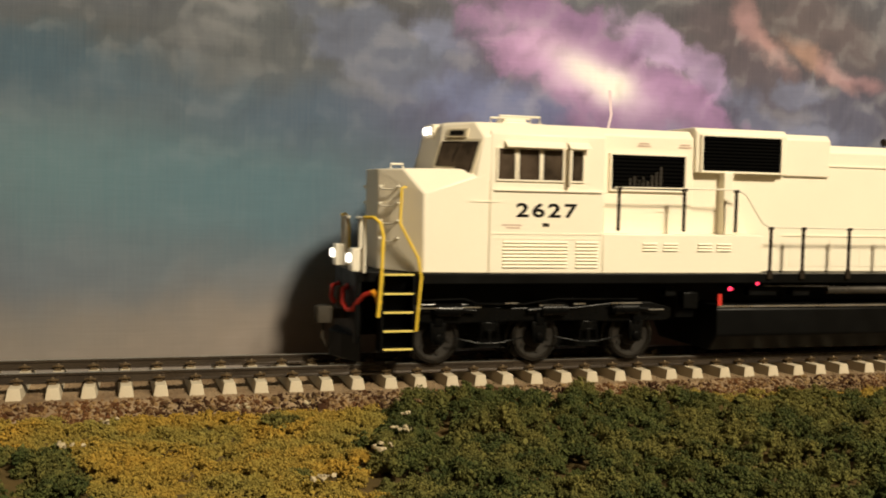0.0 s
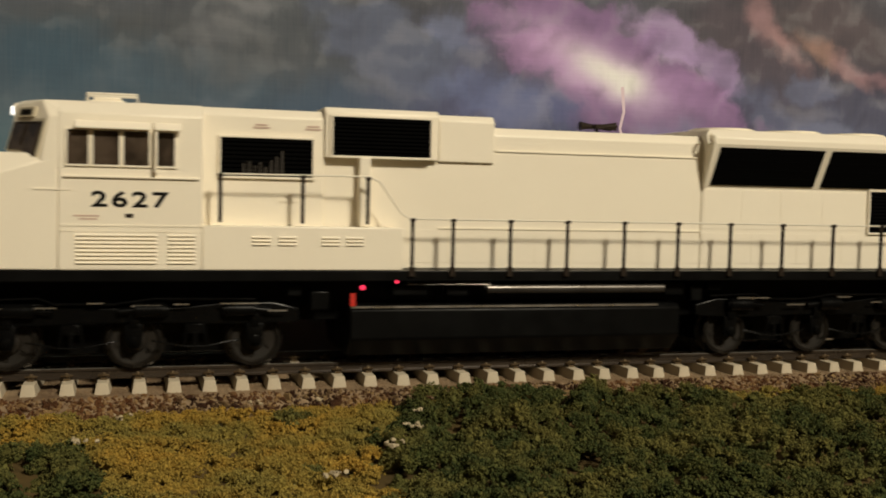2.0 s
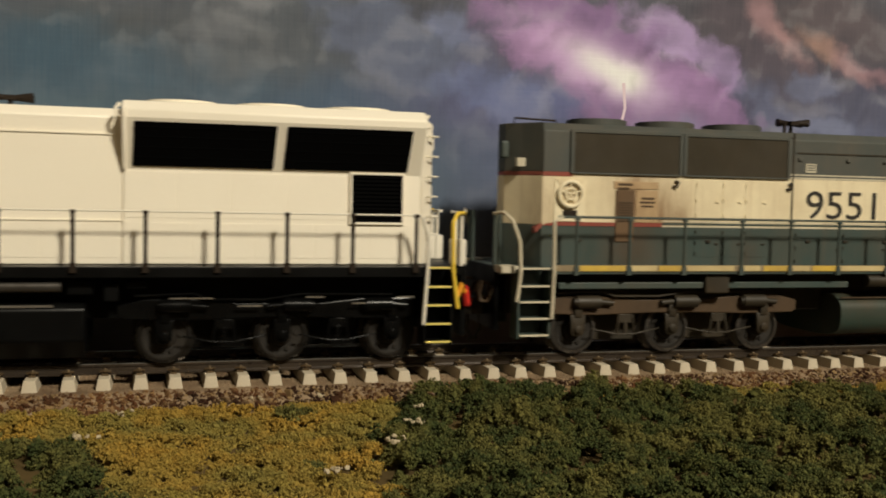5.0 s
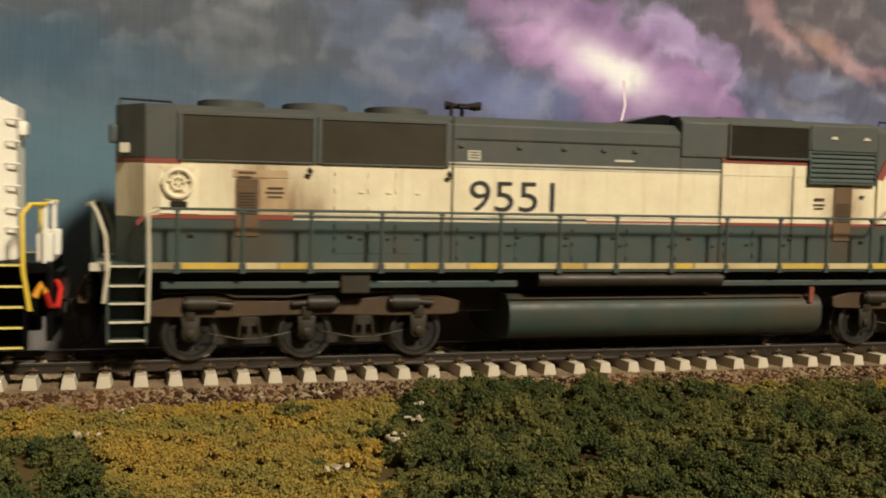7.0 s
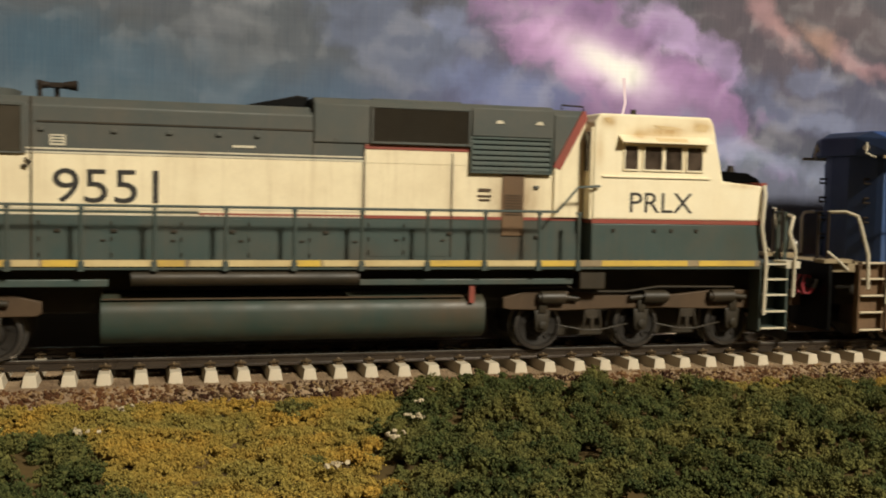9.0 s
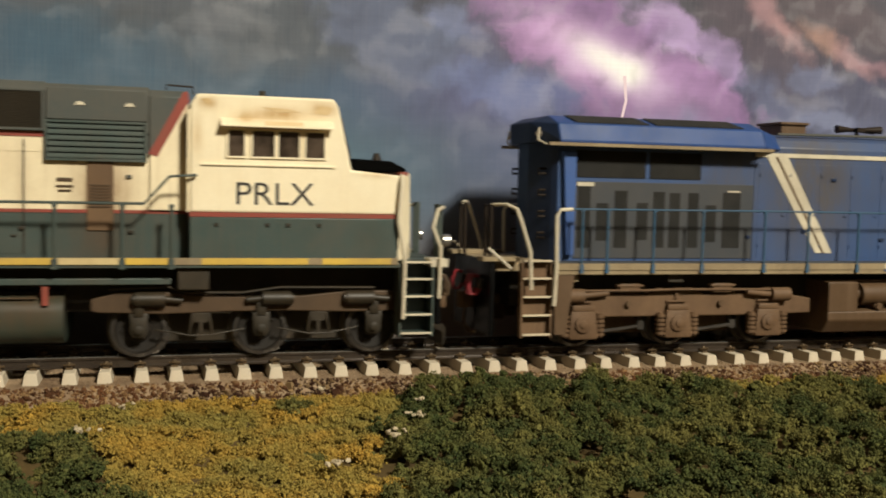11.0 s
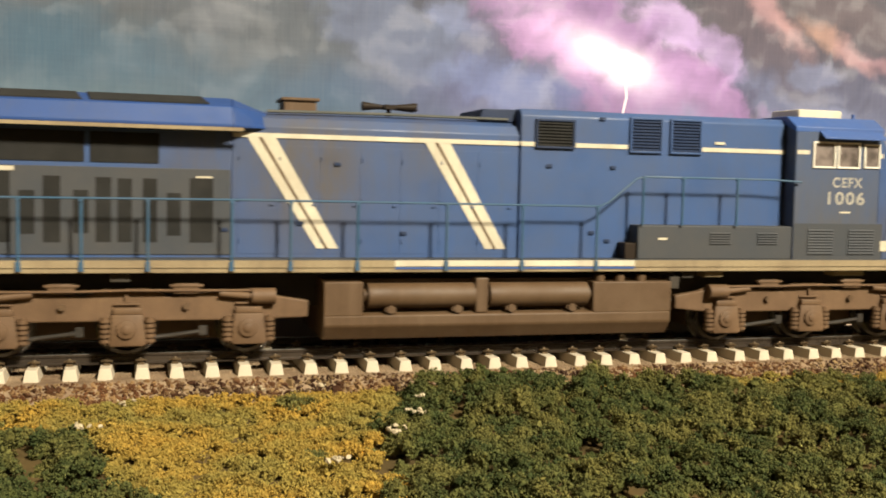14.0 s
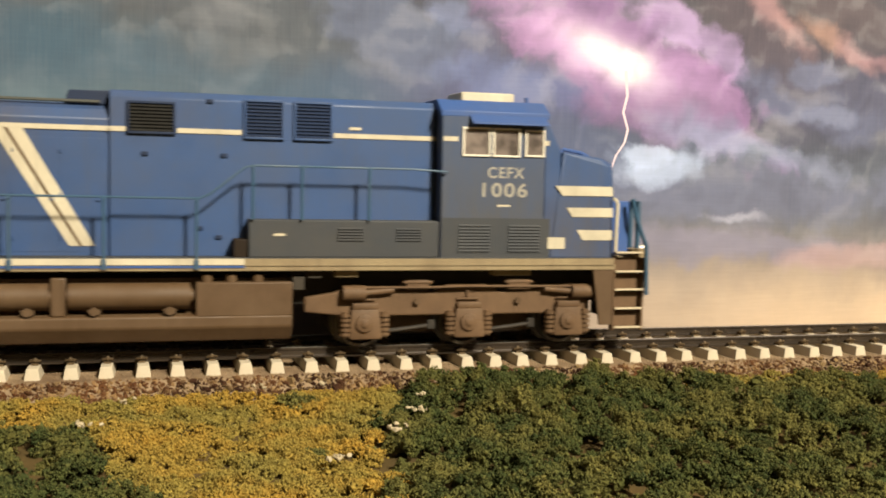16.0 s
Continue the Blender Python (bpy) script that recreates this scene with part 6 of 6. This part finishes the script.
        part("end_step", Shape(ox).box(457.0, 461.0, -17.6 * s, -12.0 * s, 19.6, 21.4).box(208.0, 212.0, -15.6 * s, -10.0 * s, 19.6, 21.2), DUST_CREAM, loco, "", 0.15)
    cab_windows(loco, ox, -17.0, ((413.3, 416.5), (418.2, 422.7), (423.6, 427.9), (429.3, 433.2)), 42.7, 48.0, CAB_CREAM)
    part("roof_beacon", Shape(ox).cyl((421.5, -4, 55.3), (421.5, -4, 57.4), 0.7, 10), OLIVE, loco, "", 0.0, True)
    stanchions(loco, ox, (225.1, 238.3, 252.5, 267.8, 281.2, 294.9, 309.0, 323.2, 337.4, 351.8, 366.4, 379.6, 392.4, 402.0), 20.5, 32.2, GREEN_POST, 0.4)
    rail_line(loco, ox, [(220.5, -17.9, 32.6), (300, -17.9, 32.5), (396.6, -17.9, 32.6), (401.6, -17.9, 38.2), (407.0, -17.9, 38.6)], GREEN_POST, 0.3)


# ---- the blue locomotive ----
def blue_locomotive():
    loco, ox = new_loco(598.0, "dusty blue diesel locomotive with cream slanted stripes and brown trucks")
    LOCOS[-1] = (loco, 601.0)
    part("sill", Shape(ox).box(483.5, 713.5, -17.6, 17.6, 17.8, 19.0).box(470.0, 483.5, -12.2, 12.2, 18.2, 20.6).box(713.5, 722.0, -12.2, 12.2, 18.2, 20.6), SILL_MIX, loco, "grimy walkway and sill", 0.15)
    part("centre_frame", Shape(ox).box(476, 718, -7.5, 7.5, 9.5, 17.8), DARK_UNDER, loco)
    part("walkway", Shape(ox).box(484, 713.0, -17.3, 17.3, 19.02, 20.6), GREY_PANEL, loco, "", 0.1)
    for s in (1, -1):
        part("sill_stripe", Shape(ox).box(484, 572, -17.4 * s, -17.85 * s, 18.9, 20.4).box(629, 713, -17.4 * s, -17.85 * s, 18.9, 20.4), SILL_MIX, loco, "grimy cream sill stripe")
        part("sill_stripe", Shape(ox).box(572, 629, -17.4 * s, -17.85 * s, 19.1, 20.4), DUST_CREAM, loco, "cream sill stripe")
        part("sill_line", Shape(ox).box(572, 629, -17.4 * s, -17.8 * s, 18.5, 18.95), BLUE_CLEAN, loco)
    for x0, x1 in ((469.0, 470.2), (721.6, 722.8)):
        part("pilot", Shape(ox).box(x0, x1, -14.0, 14.0, 3.5, 20.6), BLACK, loco, "", 0.3)
    coupler(loco, ox, 468.2, -1, VENT_BROWN)
    coupler(loco, ox, 725.0, 1)
    hoses(loco, ox, 468.6, -1, DARK_RED, DARK_UNDER)
    hoses(loco, ox, 723.0, 1, DARK_UNDER, OLIVE)
    # fuel tank with two air reservoirs
    tank = part("fuel_tank", Shape(ox).prism([(-13.0, 16.0), (-13.0, 9.0), (-17.0, 8.4), (-17.0, 6.0), (-14.5, 2.8), (14.5, 2.8), (17.0, 6.0), (17.0, 8.4), (13.0, 9.0), (13.0, 16.0)], "x", 556.6, 639.2), BROWN, loco, "dust-brown fuel tank", 0.4)
    for s in (1, -1):
        part("tank_end", Shape(ox).box(556.6, 565.2, -17.0 * s, -12.8 * s, 8.2, 15.7), BROWN, tank, "", 0.3)
        box = part("filler_box", Shape(ox).box(619.2, 639.2, -17.0 * s, -12.8 * s, 8.2, 15.4), BROWN, tank, "", 0.3)
        for x in (621.5, 626.5, 632.0):
            part("filler_cap", Shape(ox).cyl((x, -15.2 * s, 15.4), (x, -15.2 * s, 16.9), 1.2, 12), BROWN, tank, "", 0.0, True)
        part("vent_flange", Shape(ox).box(590.9, 593.8, -16.6 * s, -12.8 * s, 8.6, 16.4), BROWN, tank, "", 0.3)
        for x0, x1 in ((566.4, 590.6), (594.2, 618.0)):
            r = part("air_reservoir", Shape(ox).cyl((x0, -15.0 * s, 12.5), (x1, -15.0 * s, 12.5), 2.75, 22).cyl((x0 - 0.8, -15.0 * s, 12.5), (x1 + 0.8, -15.0 * s, 12.5), 1.5, 16), BROWN, tank, "brown air reservoir cylinder", 0.0, True)
            for x in (x0 + 5, x1 - 4):
                part("reservoir_foot", Shape(ox).cyl((x, -17.4 * s, 9.6), (x, -16.2 * s, 9.6), 0.9, 10).box(x - 1.2, x + 1.2, -16.8 * s, -13.5 * s, 9.0, 10.0), BROWN, tank, "", 0.0, True)
        for x, w, z, h in ((487, 6, 16, 1.5), (515, 4, 15.8, 1.8), (640.6, 2.5, 13.5, 3.0), (644, 3, 16, 1.6), (651, 5, 16.2, 1.5), (689, 9, 16.4, 1.4)):
            part("under_box", Shape(ox).box(x - w / 2, x + w / 2, -15.8 * s, -12 * s, z, z + h), SILL_MIX if w > 4 else DARK_UNDER, loco, "", 0.2)
    truck_ge(loco, ox, (491.6, 516.2, 540.8), TAN, BROWN, GUNMETAL, 1)
    truck_ge(loco, ox, (655.2, 679.0, 703.0), TAN, BROWN, GUNMETAL, -1)
    # radiator end with overhanging wing
    part("hood_rear", Shape(ox).box(485.6, 537.4, -12, 12, 20.4, 48), BLUE, loco, "blue rear hood", 0.25)
    # the end's colour holds the shade of its left-facing side
    part("rear_end", Shape(ox).prism([(485.6, -12), (484.6, -10.5), (481.4, -3.5), (481.4, 3.5), (484.6, 10.5), (485.6, 12)], "z", 20.4, 53.2), NAVY, loco, "blue hood end with its shade put into the colour", 0.25)
    wing = [(-16.4, 47.9), (-16.4, 48.6), (-14.6, 52.4), (-8.5, 54.4), (8.5, 54.4), (14.6, 52.4), (16.4, 48.6), (16.4, 47.9)]
    part("radiator_wing", Shape(ox).prism(wing, "x", 484.2, 537.4), WING_BLUE, loco, "blue overhanging radiator roof", 0.3)
    part("wing_end", Shape(ox).hull([(537.4, y, z) for y, z in wing] + [(545.0, y, z) for y, z in ((-11.8, 48), (11.8, 48), (-9, 51.4), (9, 51.4))]), WING_BLUE, loco, "", 0.3)
    # rear wing end: same darkened blue, shade in the colour
    part("wing_end", Shape(ox).hull([(484.2, y, z) for y, z in wing] + [(480.4, y, z) for y, z in ((-7, 47.9), (7, 47.9), (-7, 52.8), (7, 52.8))]), NAVY, loco, "", 0.3)
    for s in (1, -1):
        part("wing_edge", Shape(ox).box(481.5, 539.5, -16.2 * s, -16.7 * s, 47.2, 47.95), SILL_MIX, loco)
        for x0, x1 in ((489.0, 507.6), (509.2, 532.6)):
            g = Shape(ox).add([(x, (-14.0 + 5.2 * k) * s, 52.62 + 1.74 * k + o) for o in (0, 0.25) for x, k in ((x0, 0), (x1, 0), (x1 - 1.5, 1), (x0 - 1.0, 1))], [(0, 1, 2, 3), (7, 6, 5, 4), (0, 4, 5, 1), (1, 5, 6, 2), (2, 6, 7, 3), (3, 7, 4, 0)])
            part("roof_screen", g, GREY_VENT, loco, "dark roof screen")
        part("rear_bracket", Shape(ox).prism([(487.6, 22), (489.4, 22), (489.6, 46), (486.4, 46)], "y", -11.8 * s, -13.6 * s), BLUE_CLEAN, loco, "", 0.15)
        panel = part("radiator_panel", Shape(ox).box(489.8, 537.2, -11.9 * s, -12.25 * s, 21.2, 39.2), GREY_PANEL, loco, "grey panel with dark vents", 0.1)
        for x0, x1, z0, z1 in ((490.6, 493.8, 23.7, 38.0), (495.4, 498.4, 25.4, 34.2), (500.0, 503.3, 23.7, 37.2), (505.8, 508.7, 25.6, 34.4), (510.1, 513.1, 23.8, 37.1), (514.4, 517.2, 23.8, 36.9), (519.4, 522.2, 23.8, 37.0), (524.2, 527.0, 25.2, 34.1), (528.8, 533.6, 23.8, 37.2)):
            v = part("vent", Shape(ox).box(x0, x1, -12.2 * s, -12.32 * s, z0, z1), GREY_VENT, panel)
        part("caution_plate", Shape(ox).box(490.4, 494.6, -12.2 * s, -12.4 * s, 38.1, 39.0), DUST_CREAM, panel)
        part("caution_plate", Shape(ox).box(530.0, 533.4, -12.2 * s, -12.4 * s, 37.3, 37.7), DUST_CREAM, panel)
        for x0, x1 in ((490.0, 507.9), (509.0, 522.6)):
            gr = part("radiator_grille", Shape(ox).box(x0, x1, -11.9 * s, -12.2 * s, 40.2, 46.4), GREY_VENT, loco, "dark radiator intake")
        for z in (42, 37, 32, 27):
            part("grab_iron", Shape(ox).tube([(483.9, -8.6 * s, z), (482.0, -9.0 * s, z), (482.0, -9.0 * s, z - 1.2), (483.9, -8.8 * s, z - 1.2)], 0.3), BLACK_POST, loco, "", 0.0, True)
        part("class_lamp", Shape(ox).cyl((482.6, -9.4 * s, 50), (481.2, -10.2 * s, 50), 0.8, 12), STEEL, loco, "", 0.0, True)
        part("lamp_bar", Shape(ox).tube([(481.4, -10.2 * s, 51.4), (481.0, -10.6 * s, 48.6), (482.6, -12.2 * s, 47.5)], 0.25), DUST_CREAM, loco, "", 0.0, True)
    # engine hood
    hood = [(-12, 20.4), (-12, 48.6), (-10.6, 50.6), (-7.5, 51.9), (0, 52.4), (7.5, 51.9), (10.6, 50.6), (12, 48.6), (12, 20.4)]
    part("engine_hood", Shape(ox).prism(hood, "x", 537.4, 602), BLUE, loco, "dusty blue engine hood with rounded roof", 0.25)
    part("control_hood", Shape(ox).prism(side_profile(12.8, 20.4, 53.2, 1.4, 54.7), "x", 602, 671), BLUE, loco, "dusty blue control compartment", 0.3)
    part("hood_ramp", Shape(ox).prism([(593, 51.6), (594, 54.5), (602, 54.6), (602, 51.6)], "y", -9, 9), NAVY, loco, "", 0.2)
    part("exhaust_outlet", Shape(ox).box(549.2, 556.4, -5, 5, 51.6, 54.8).box(548.6, 557.0, -5.6, 5.6, 54.8, 55.5), BROWN, loco, "rust-brown exhaust stack", 0.2)
    horn(loco, ox, 567.0, 579.4, 54.3, BLACK_POST, -3.0)
    doors(loco, ox, [538.5, 547, 556, 565, 574, 583, 592, 601], 21.4, 44.6, -12.0, BLUE)
    for s in (1, -1):
        part("cream_stripe", Shape(ox).box(537.6, 602, -11.9 * s, -12.26 * s, 46.2, 47.2), DUST_CREAM, loco, "cream paint stripe")
        part("cream_stripe", Shape(ox).box(602, 605.4, -12.7 * s, -13.0 * s, 46.2, 47.2).box(615.4, 628.6, -12.7 * s, -13.0 * s, 46.2, 47.2).box(648.2, 671, -12.7 * s, -13.0 * s, 46.2, 47.2), DUST_CREAM, loco, "cream paint stripe")
        part("cream_stripe", Shape(ox).box(671.6, 675.0, -17.1 * s, -17.3 * s, 46.2, 47.2).box(695.0, 696.4, -17.1 * s, -17.3 * s, 45.8, 46.9), DUST_CREAM, loco, "cream paint stripe")
        for x0, x1, x2, x3 in ((540.6, 546.6, 560.4, 555.6), (579.6, 585.4, 599.2, 594.2)):
            def band(p, q):
                a0, a1 = x0 + (x1 - x0) * p, x0 + (x1 - x0) * q
                b0, b1 = x3 + (x2 - x3) * p, x3 + (x2 - x3) * q
                return [(a0, 46.3), (a1, 46.3), (b1, 22.6), (b0, 22.6)]
            slant = part("slanted_stripe", Shape(ox).prism(band(0, 1), "y", -12.1 * s, -12.22 * s), DUST_CREAM, loco, "slanted cream stripe with a rusty line")
            part("rust_line", Shape(ox).prism(band(0.40, 0.52), "y", -12.2 * s, -12.3 * s), BROWN, slant)
        part("pipe", Shape(ox).tube([(545, -9.6 * s, 52.0), (570, -9.0 * s, 52.3), (600, -9.2 * s, 52.2)], 0.35), ROOF_GREY, loco, "", 0.0, True)
        for x, z in ((560, 41), (609, 41.8), (625, 41.8), (620, 26.5), (575, 26), (552, 28), (536, 26.5), (622, 53.0), (624, 24.6)):
            part("latch", Shape(ox).box(x - 0.7, x + 0.7, (-12.7 if x > 602 else -11.9) * s, (-13.2 if x > 602 else -12.5) * s, z - 0.4, z + 0.4), NAVY, loco, "", 0.1)
        part("white_plate", Shape(ox).box(651.6, 654.2, -12.75 * s, -13.05 * s, 48.0, 48.6), PALE_RAIL, loco)
        low = part("side_locker", Shape(ox).box(629.8, 671.0, -17.4 * s, -12.6 * s, 20.6, 28.6), GREY_PANEL, loco, "grey side locker below the railing", 0.3)
        for x0 in (648.6, 661.4):
            for k in range(5):
                part("louvre", Shape(ox).prism([(-17.35 * s, 24.3 + k * 0.6), (-17.75 * s, 24.3 + k * 0.6), (-17.35 * s, 24.7 + k * 0.6)], "x", x0, x0 + 5.6), GREY_PANEL, low)
        part("white_plate", Shape(ox).box(635.0, 637.4, -17.4 * s, -17.5 * s, 25.2, 25.7), PALE_RAIL, low)
        # solid black block: a recess's shade put into its colour
        part("recess_shade_block", Shape(ox).box(626.8, 629.6, -17.0 * s, -12.6 * s, 20.6, 24.4), BLACK_POST, loco, "", 0.2)
    louvre_bank(loco, ox, 605.9, 614.6, 46.3, 52.0, -12.8, 8, NAVY, GREY_VENT)
    louvre_bank(loco, ox, 629.5, 637.0, 45.9, 53.2, -12.8, 10, BLUE, NAVY)
    louvre_bank(loco, ox, 640.0, 647.4, 45.9, 53.2, -12.8, 10, BLUE, NAVY)
    # cab and nose
    part("cab", Shape(ox).prism(side_profile(17.2, 20.4, 52.8, 4.0, 55.4), "x", 671.3, 695.6), BLUE_GREY, loco, "grey-dusted blue cab", 0.35)
    part("cab_roof", Shape(ox).prism([(-17.25, 51.6), (-17.25, 52.9), (-13.3, 55.5), (13.3, 55.5), (17.25, 52.9), (17.25, 51.6), (12, 53.6), (-12, 53.6)], "x", 671.0, 696.4), BLUE_CLEAN, loco, "bright blue cab roof", 0.2)
    part("cab_front", Shape(ox).hull([(695.6, y, z) for y in (-17.1, 17.1) for z in (20.4, 52.0)] + [(695.6, y, 55) for y in (-13, 13)] + [(699.5, y, z) for y in (-16.8, 16.8) for z in (20.4, 44.6)]), BLUE, loco, "", 0.3)
    part("nose", Shape(ox).hull([(697, y, 20.4) for y in (-17.2, 17.2)] + [(712.6, y, 20.4) for y in (-17.2, 17.2)] + [(700, y, 44.6) for y in (-17.0, 17.0)] + [(709.4, y, 43.4) for y in (-16.6, 16.6)]
         + [(711.8, y, 41.6) for y in (-17.0, 17.0)] + [(718.5, y, 20.4) for y in (-8, 8)] + [(716.5, y, 42.4) for y in (-7.5, 7.5)]), BLUE, loco, "blue nose with cream bars", 0.5)
    part("nose_hatch", Shape(ox).tube([(702.6, -8, 44.3), (703.6, -8, 45.4), (708.0, -8, 44.7), (710.2, -8, 43.6)], 0.45), BLUE_CLEAN, loco, "", 0.0, True)
    part("roof_box", Shape(ox).box(678.6, 691.4, -7, 5, 55.4, 57.9), DUST_CREAM, loco, "cream roof air conditioner", 0.4)
    part("roof_beacon", Shape(ox).cyl((694, -8, 55.4), (694, -8, 57.0), 0.5, 8), BLUE_CLEAN, loco, "", 0.0, True)
    for s in (1, -1):
        for a, b, z0, z1 in ((698.2, 699.9, 34.7, 36.9), (701.0, 702.5, 29.9, 32.0), (703.6, 705.2, 24.6, 26.9)):
            part("nose_bar", Shape(ox).prism([(a, z1), (712.0 + (42 - z1) * 0.04, z1), (712.1 + (42 - z0) * 0.04, z0), (b, z0)], "y", -17.05 * s, -17.32 * s), DUST_CREAM, loco, "cream nose bar")
        part("nose_patch", Shape(ox).box(696.6, 700.8, -17.05 * s, -17.32 * s, 22.6, 25.2), DUST_CREAM, loco, "cream square patch")
        lettering("CEFX", 682.0, 38.3, -17.26 * s, 2.5, 8.6, FADED, loco, ox, 0.02, s < 0)
        lettering("1006", 680.8, 34.1, -17.26 * s, 3.2, 10.6, FADED, loco, ox, 0.02, s < 0)
        part("text_bar", Shape(ox).box(684.4, 687.4, -17.2 * s, -17.27 * s, 32.0, 32.4), PALE_RAIL, loco, "tiny unreadable lettering bar")
        part("cab_grime_panel", Shape(ox).box(671.6, 697.0, -17.15 * s, -17.27 * s, 20.6, 29.4), GREY_PANEL, loco, "grey dusty lower cab panel")
        for x0, x1 in ((675.2, 683.2), (686.8, 695.0)):
            bank = part("louvre_frame", Shape(ox).box(x0, x1, -17.2 * s, -17.35 * s, 21.6, 28.4), GREY_PANEL, loco)
            for k in range(9):
                part("louvre", Shape(ox).prism([(-17.3 * s, 22.0 + k * 0.7), (-17.65 * s, 22.0 + k * 0.7), (-17.3 * s, 22.45 + k * 0.7)], "x", x0 + 0.4, x1 - 0.4), GREY_PANEL, bank)
        part("awning", Shape(ox).prism([(-17.1 * s, 52.2), (-19.6 * s, 50.4), (-19.6 * s, 50.0), (-17.1 * s, 51.6)], "x", 677.6, 695.4), BLUE_CLEAN, loco, "blue cab sunshade", 0.06)
        # railings at the ends
        part("step_handrail", Shape(ox).tube([(487, -17.9 * s, 32.8), (484.0, -18.2 * s, 32.6), (483.2, -18.2 * s, 31.2), (483.4, -18.2 * s, 20), (483.0, -18.2 * s, 10.8)], 0.45), PALE_RAIL, loco, "pale step handrail", 0.0, True)
        part("step_handrail", Shape(ox).tube([(470.0, -11.5 * s, 33.4), (472.0, -15.5 * s, 33.6), (473.6, -18.0 * s, 32.6), (474.6, -18.2 * s, 30.0), (477.0, -18.2 * s, 23.0), (477.4, -18.2 * s, 14.5)], 0.42), PALE_RAIL, loco, "pale step handrail", 0.0, True)
        part("step_handrail", Shape(ox).tube([(712.4, -17.8 * s, 34.4), (713.2, -18.2 * s, 33.2), (713.0, -18.2 * s, 22.0)], 0.4), PALE_RAIL, loco, "pale step handrail", 0.0, True)
        part("step_handrail", Shape(ox).tube([(717.2, -17.9 * s, 34.2), (718.0, -18.2 * s, 30.0), (720.8, -18.2 * s, 23.4), (721.2, -18.2 * s, 12.0)], 0.5), BLUE_POST, loco, "blue bent handrail", 0.0, True)
        part("end_panel", Shape(ox).box(713.4, 717.6, -15.2 * s, -14.6 * s, 21.4, 33.6), BLUE_CLEAN, loco, "", 0.2)
        for x, r, m in ((469.6, 0.4, BLACK_POST), (721.6, 0.65, BLUE_POST)):
            part("end_rail", Shape(ox).tube([(x, -8.0 * s, 20), (x, -8.0 * s, 33.4), (x, -12.0 * s, 33.4), (x, -12.0 * s, 20)], r), m, loco, "end platform railing", 0.0, True)
        part("end_step", Shape(ox).box(467.0, 476.0, -14.6 * s, -10.0 * s, 20.6, 21.6).box(718.6, 722.6, -15.6 * s, -9 * s, 20.4, 22.4), SILL_MIX, loco, "", 0.15)
        part("uncoupling_lever", Shape(ox).tube([(473.5, -15.5 * s, 19), (471.2, -14.8 * s, 21.2), (468.6, -13.5 * s, 23.6)], 0.3), PALE_RAIL, loco, "", 0.0, True)
        part("stepwell_side", Shape(ox).prism([(483.2, 20.4), (488.6, 20.4), (486.4, 4.0), (483.6, 4.0)], "y", -16.6 * s, -17.4 * s).prism([(707.6, 20.4), (713.0, 20.4), (713.0, 5.0), (710.0, 5.0)], "y", -16.6 * s, -17.4 * s), BROWN, loco, "dusty stepwell side", 0.1)
        steps(loco, ox, 476.0, 482.2, (21.2, 17.2, 13.0, 8.8, 4.4), TAN, TAN_STEP, 3.0, -s)
        steps(loco, ox, 713.8, 720.2, (22.0, 17.6, 13.4, 9.0, 4.6), TAN, TAN_STEP, 3.0, -s)
        part("ditch_light", Shape(ox).cyl((722.6, -10 * s, 22.2), (724.8, -10 * s, 22.2), 1.3, 14), STEEL, loco, "unlit ditch light", 0.0, True)
    cab_windows(loco, ox, -17.2, ((676.4, 682.0), (683.4, 689.0)), 43.4, 49.0, WHITE_RAIL, PALE_GLASS)
    cab_windows(loco, ox, -17.2, ((691.0, 694.8),), 43.6, 48.8, WHITE_RAIL, PALE_GLASS)
    stanchions(loco, ox, (489.6, 495.9, 507.6, 520.4, 537.1, 549.3, 563.6, 583.4, 601.1, 619.2), 19.4, 32.6, BLUE_POST, 0.31)
    rail_line(loco, ox, [(486.6, -17.9, 32.8), (540, -17.9, 33.0), (619.6, -17.9, 32.8), (622.0, -17.9, 33.8), (629.0, -17.9, 39.4), (631.0, -17.9, 39.8), (665.0, -17.9, 39.8), (672.5, -18.1, 39.4)], BLUE_POST, 0.24)
    stanchions(loco, ox, (630.6, 640.8, 655.2), 28.6, 39.6, BLUE_POST, 0.32, foot=False)


white_locomotive()
cream_green_locomotive()
blue_locomotive()

# ---- movement ----
TRAVEL = ((0.0, -160.9), (0.5, -138.9), (1.0, -114.8), (1.5, -90.9), (2.0, -67.9), (2.5, -45.4), (3.0, -22.8), (3.5, 0.0), (4.0, 22.4), (6.5, 132.0), (7.0, 154.4), (7.5, 176.7),
          (8.0, 199.1), (8.5, 221.2), (9.0, 242.8), (11.5, 354.2), (12.0, 375.0), (12.5, 396.0), (13.0, 417.0), (13.5, 437.8), (14.0, 458.7), (14.5, 480.0), (15.0, 502.3), (15.5, 525.2), (16.0, 548.1))


def motions():
    """The train rolls along the track; every wheelset turns with it."""
    for ob, x in LOCOS:
        walk(ob, [(t, pose((x - s) * MM, 0, 0)) for t, s in TRAVEL])
    times, gone = [t for t, s in TRAVEL], [s for t, s in TRAVEL]
    for ob, x in WHEELS:
        rows = []
        for k in range(0, 481, 2):
            t = k / FPS
            rows.append((t, pose(x * MM, 0, 5.8 * MM, 0, -math.degrees(float(np.interp(t, times, gone)) / 5.8), 0)))
        walk(ob, rows)


motions()
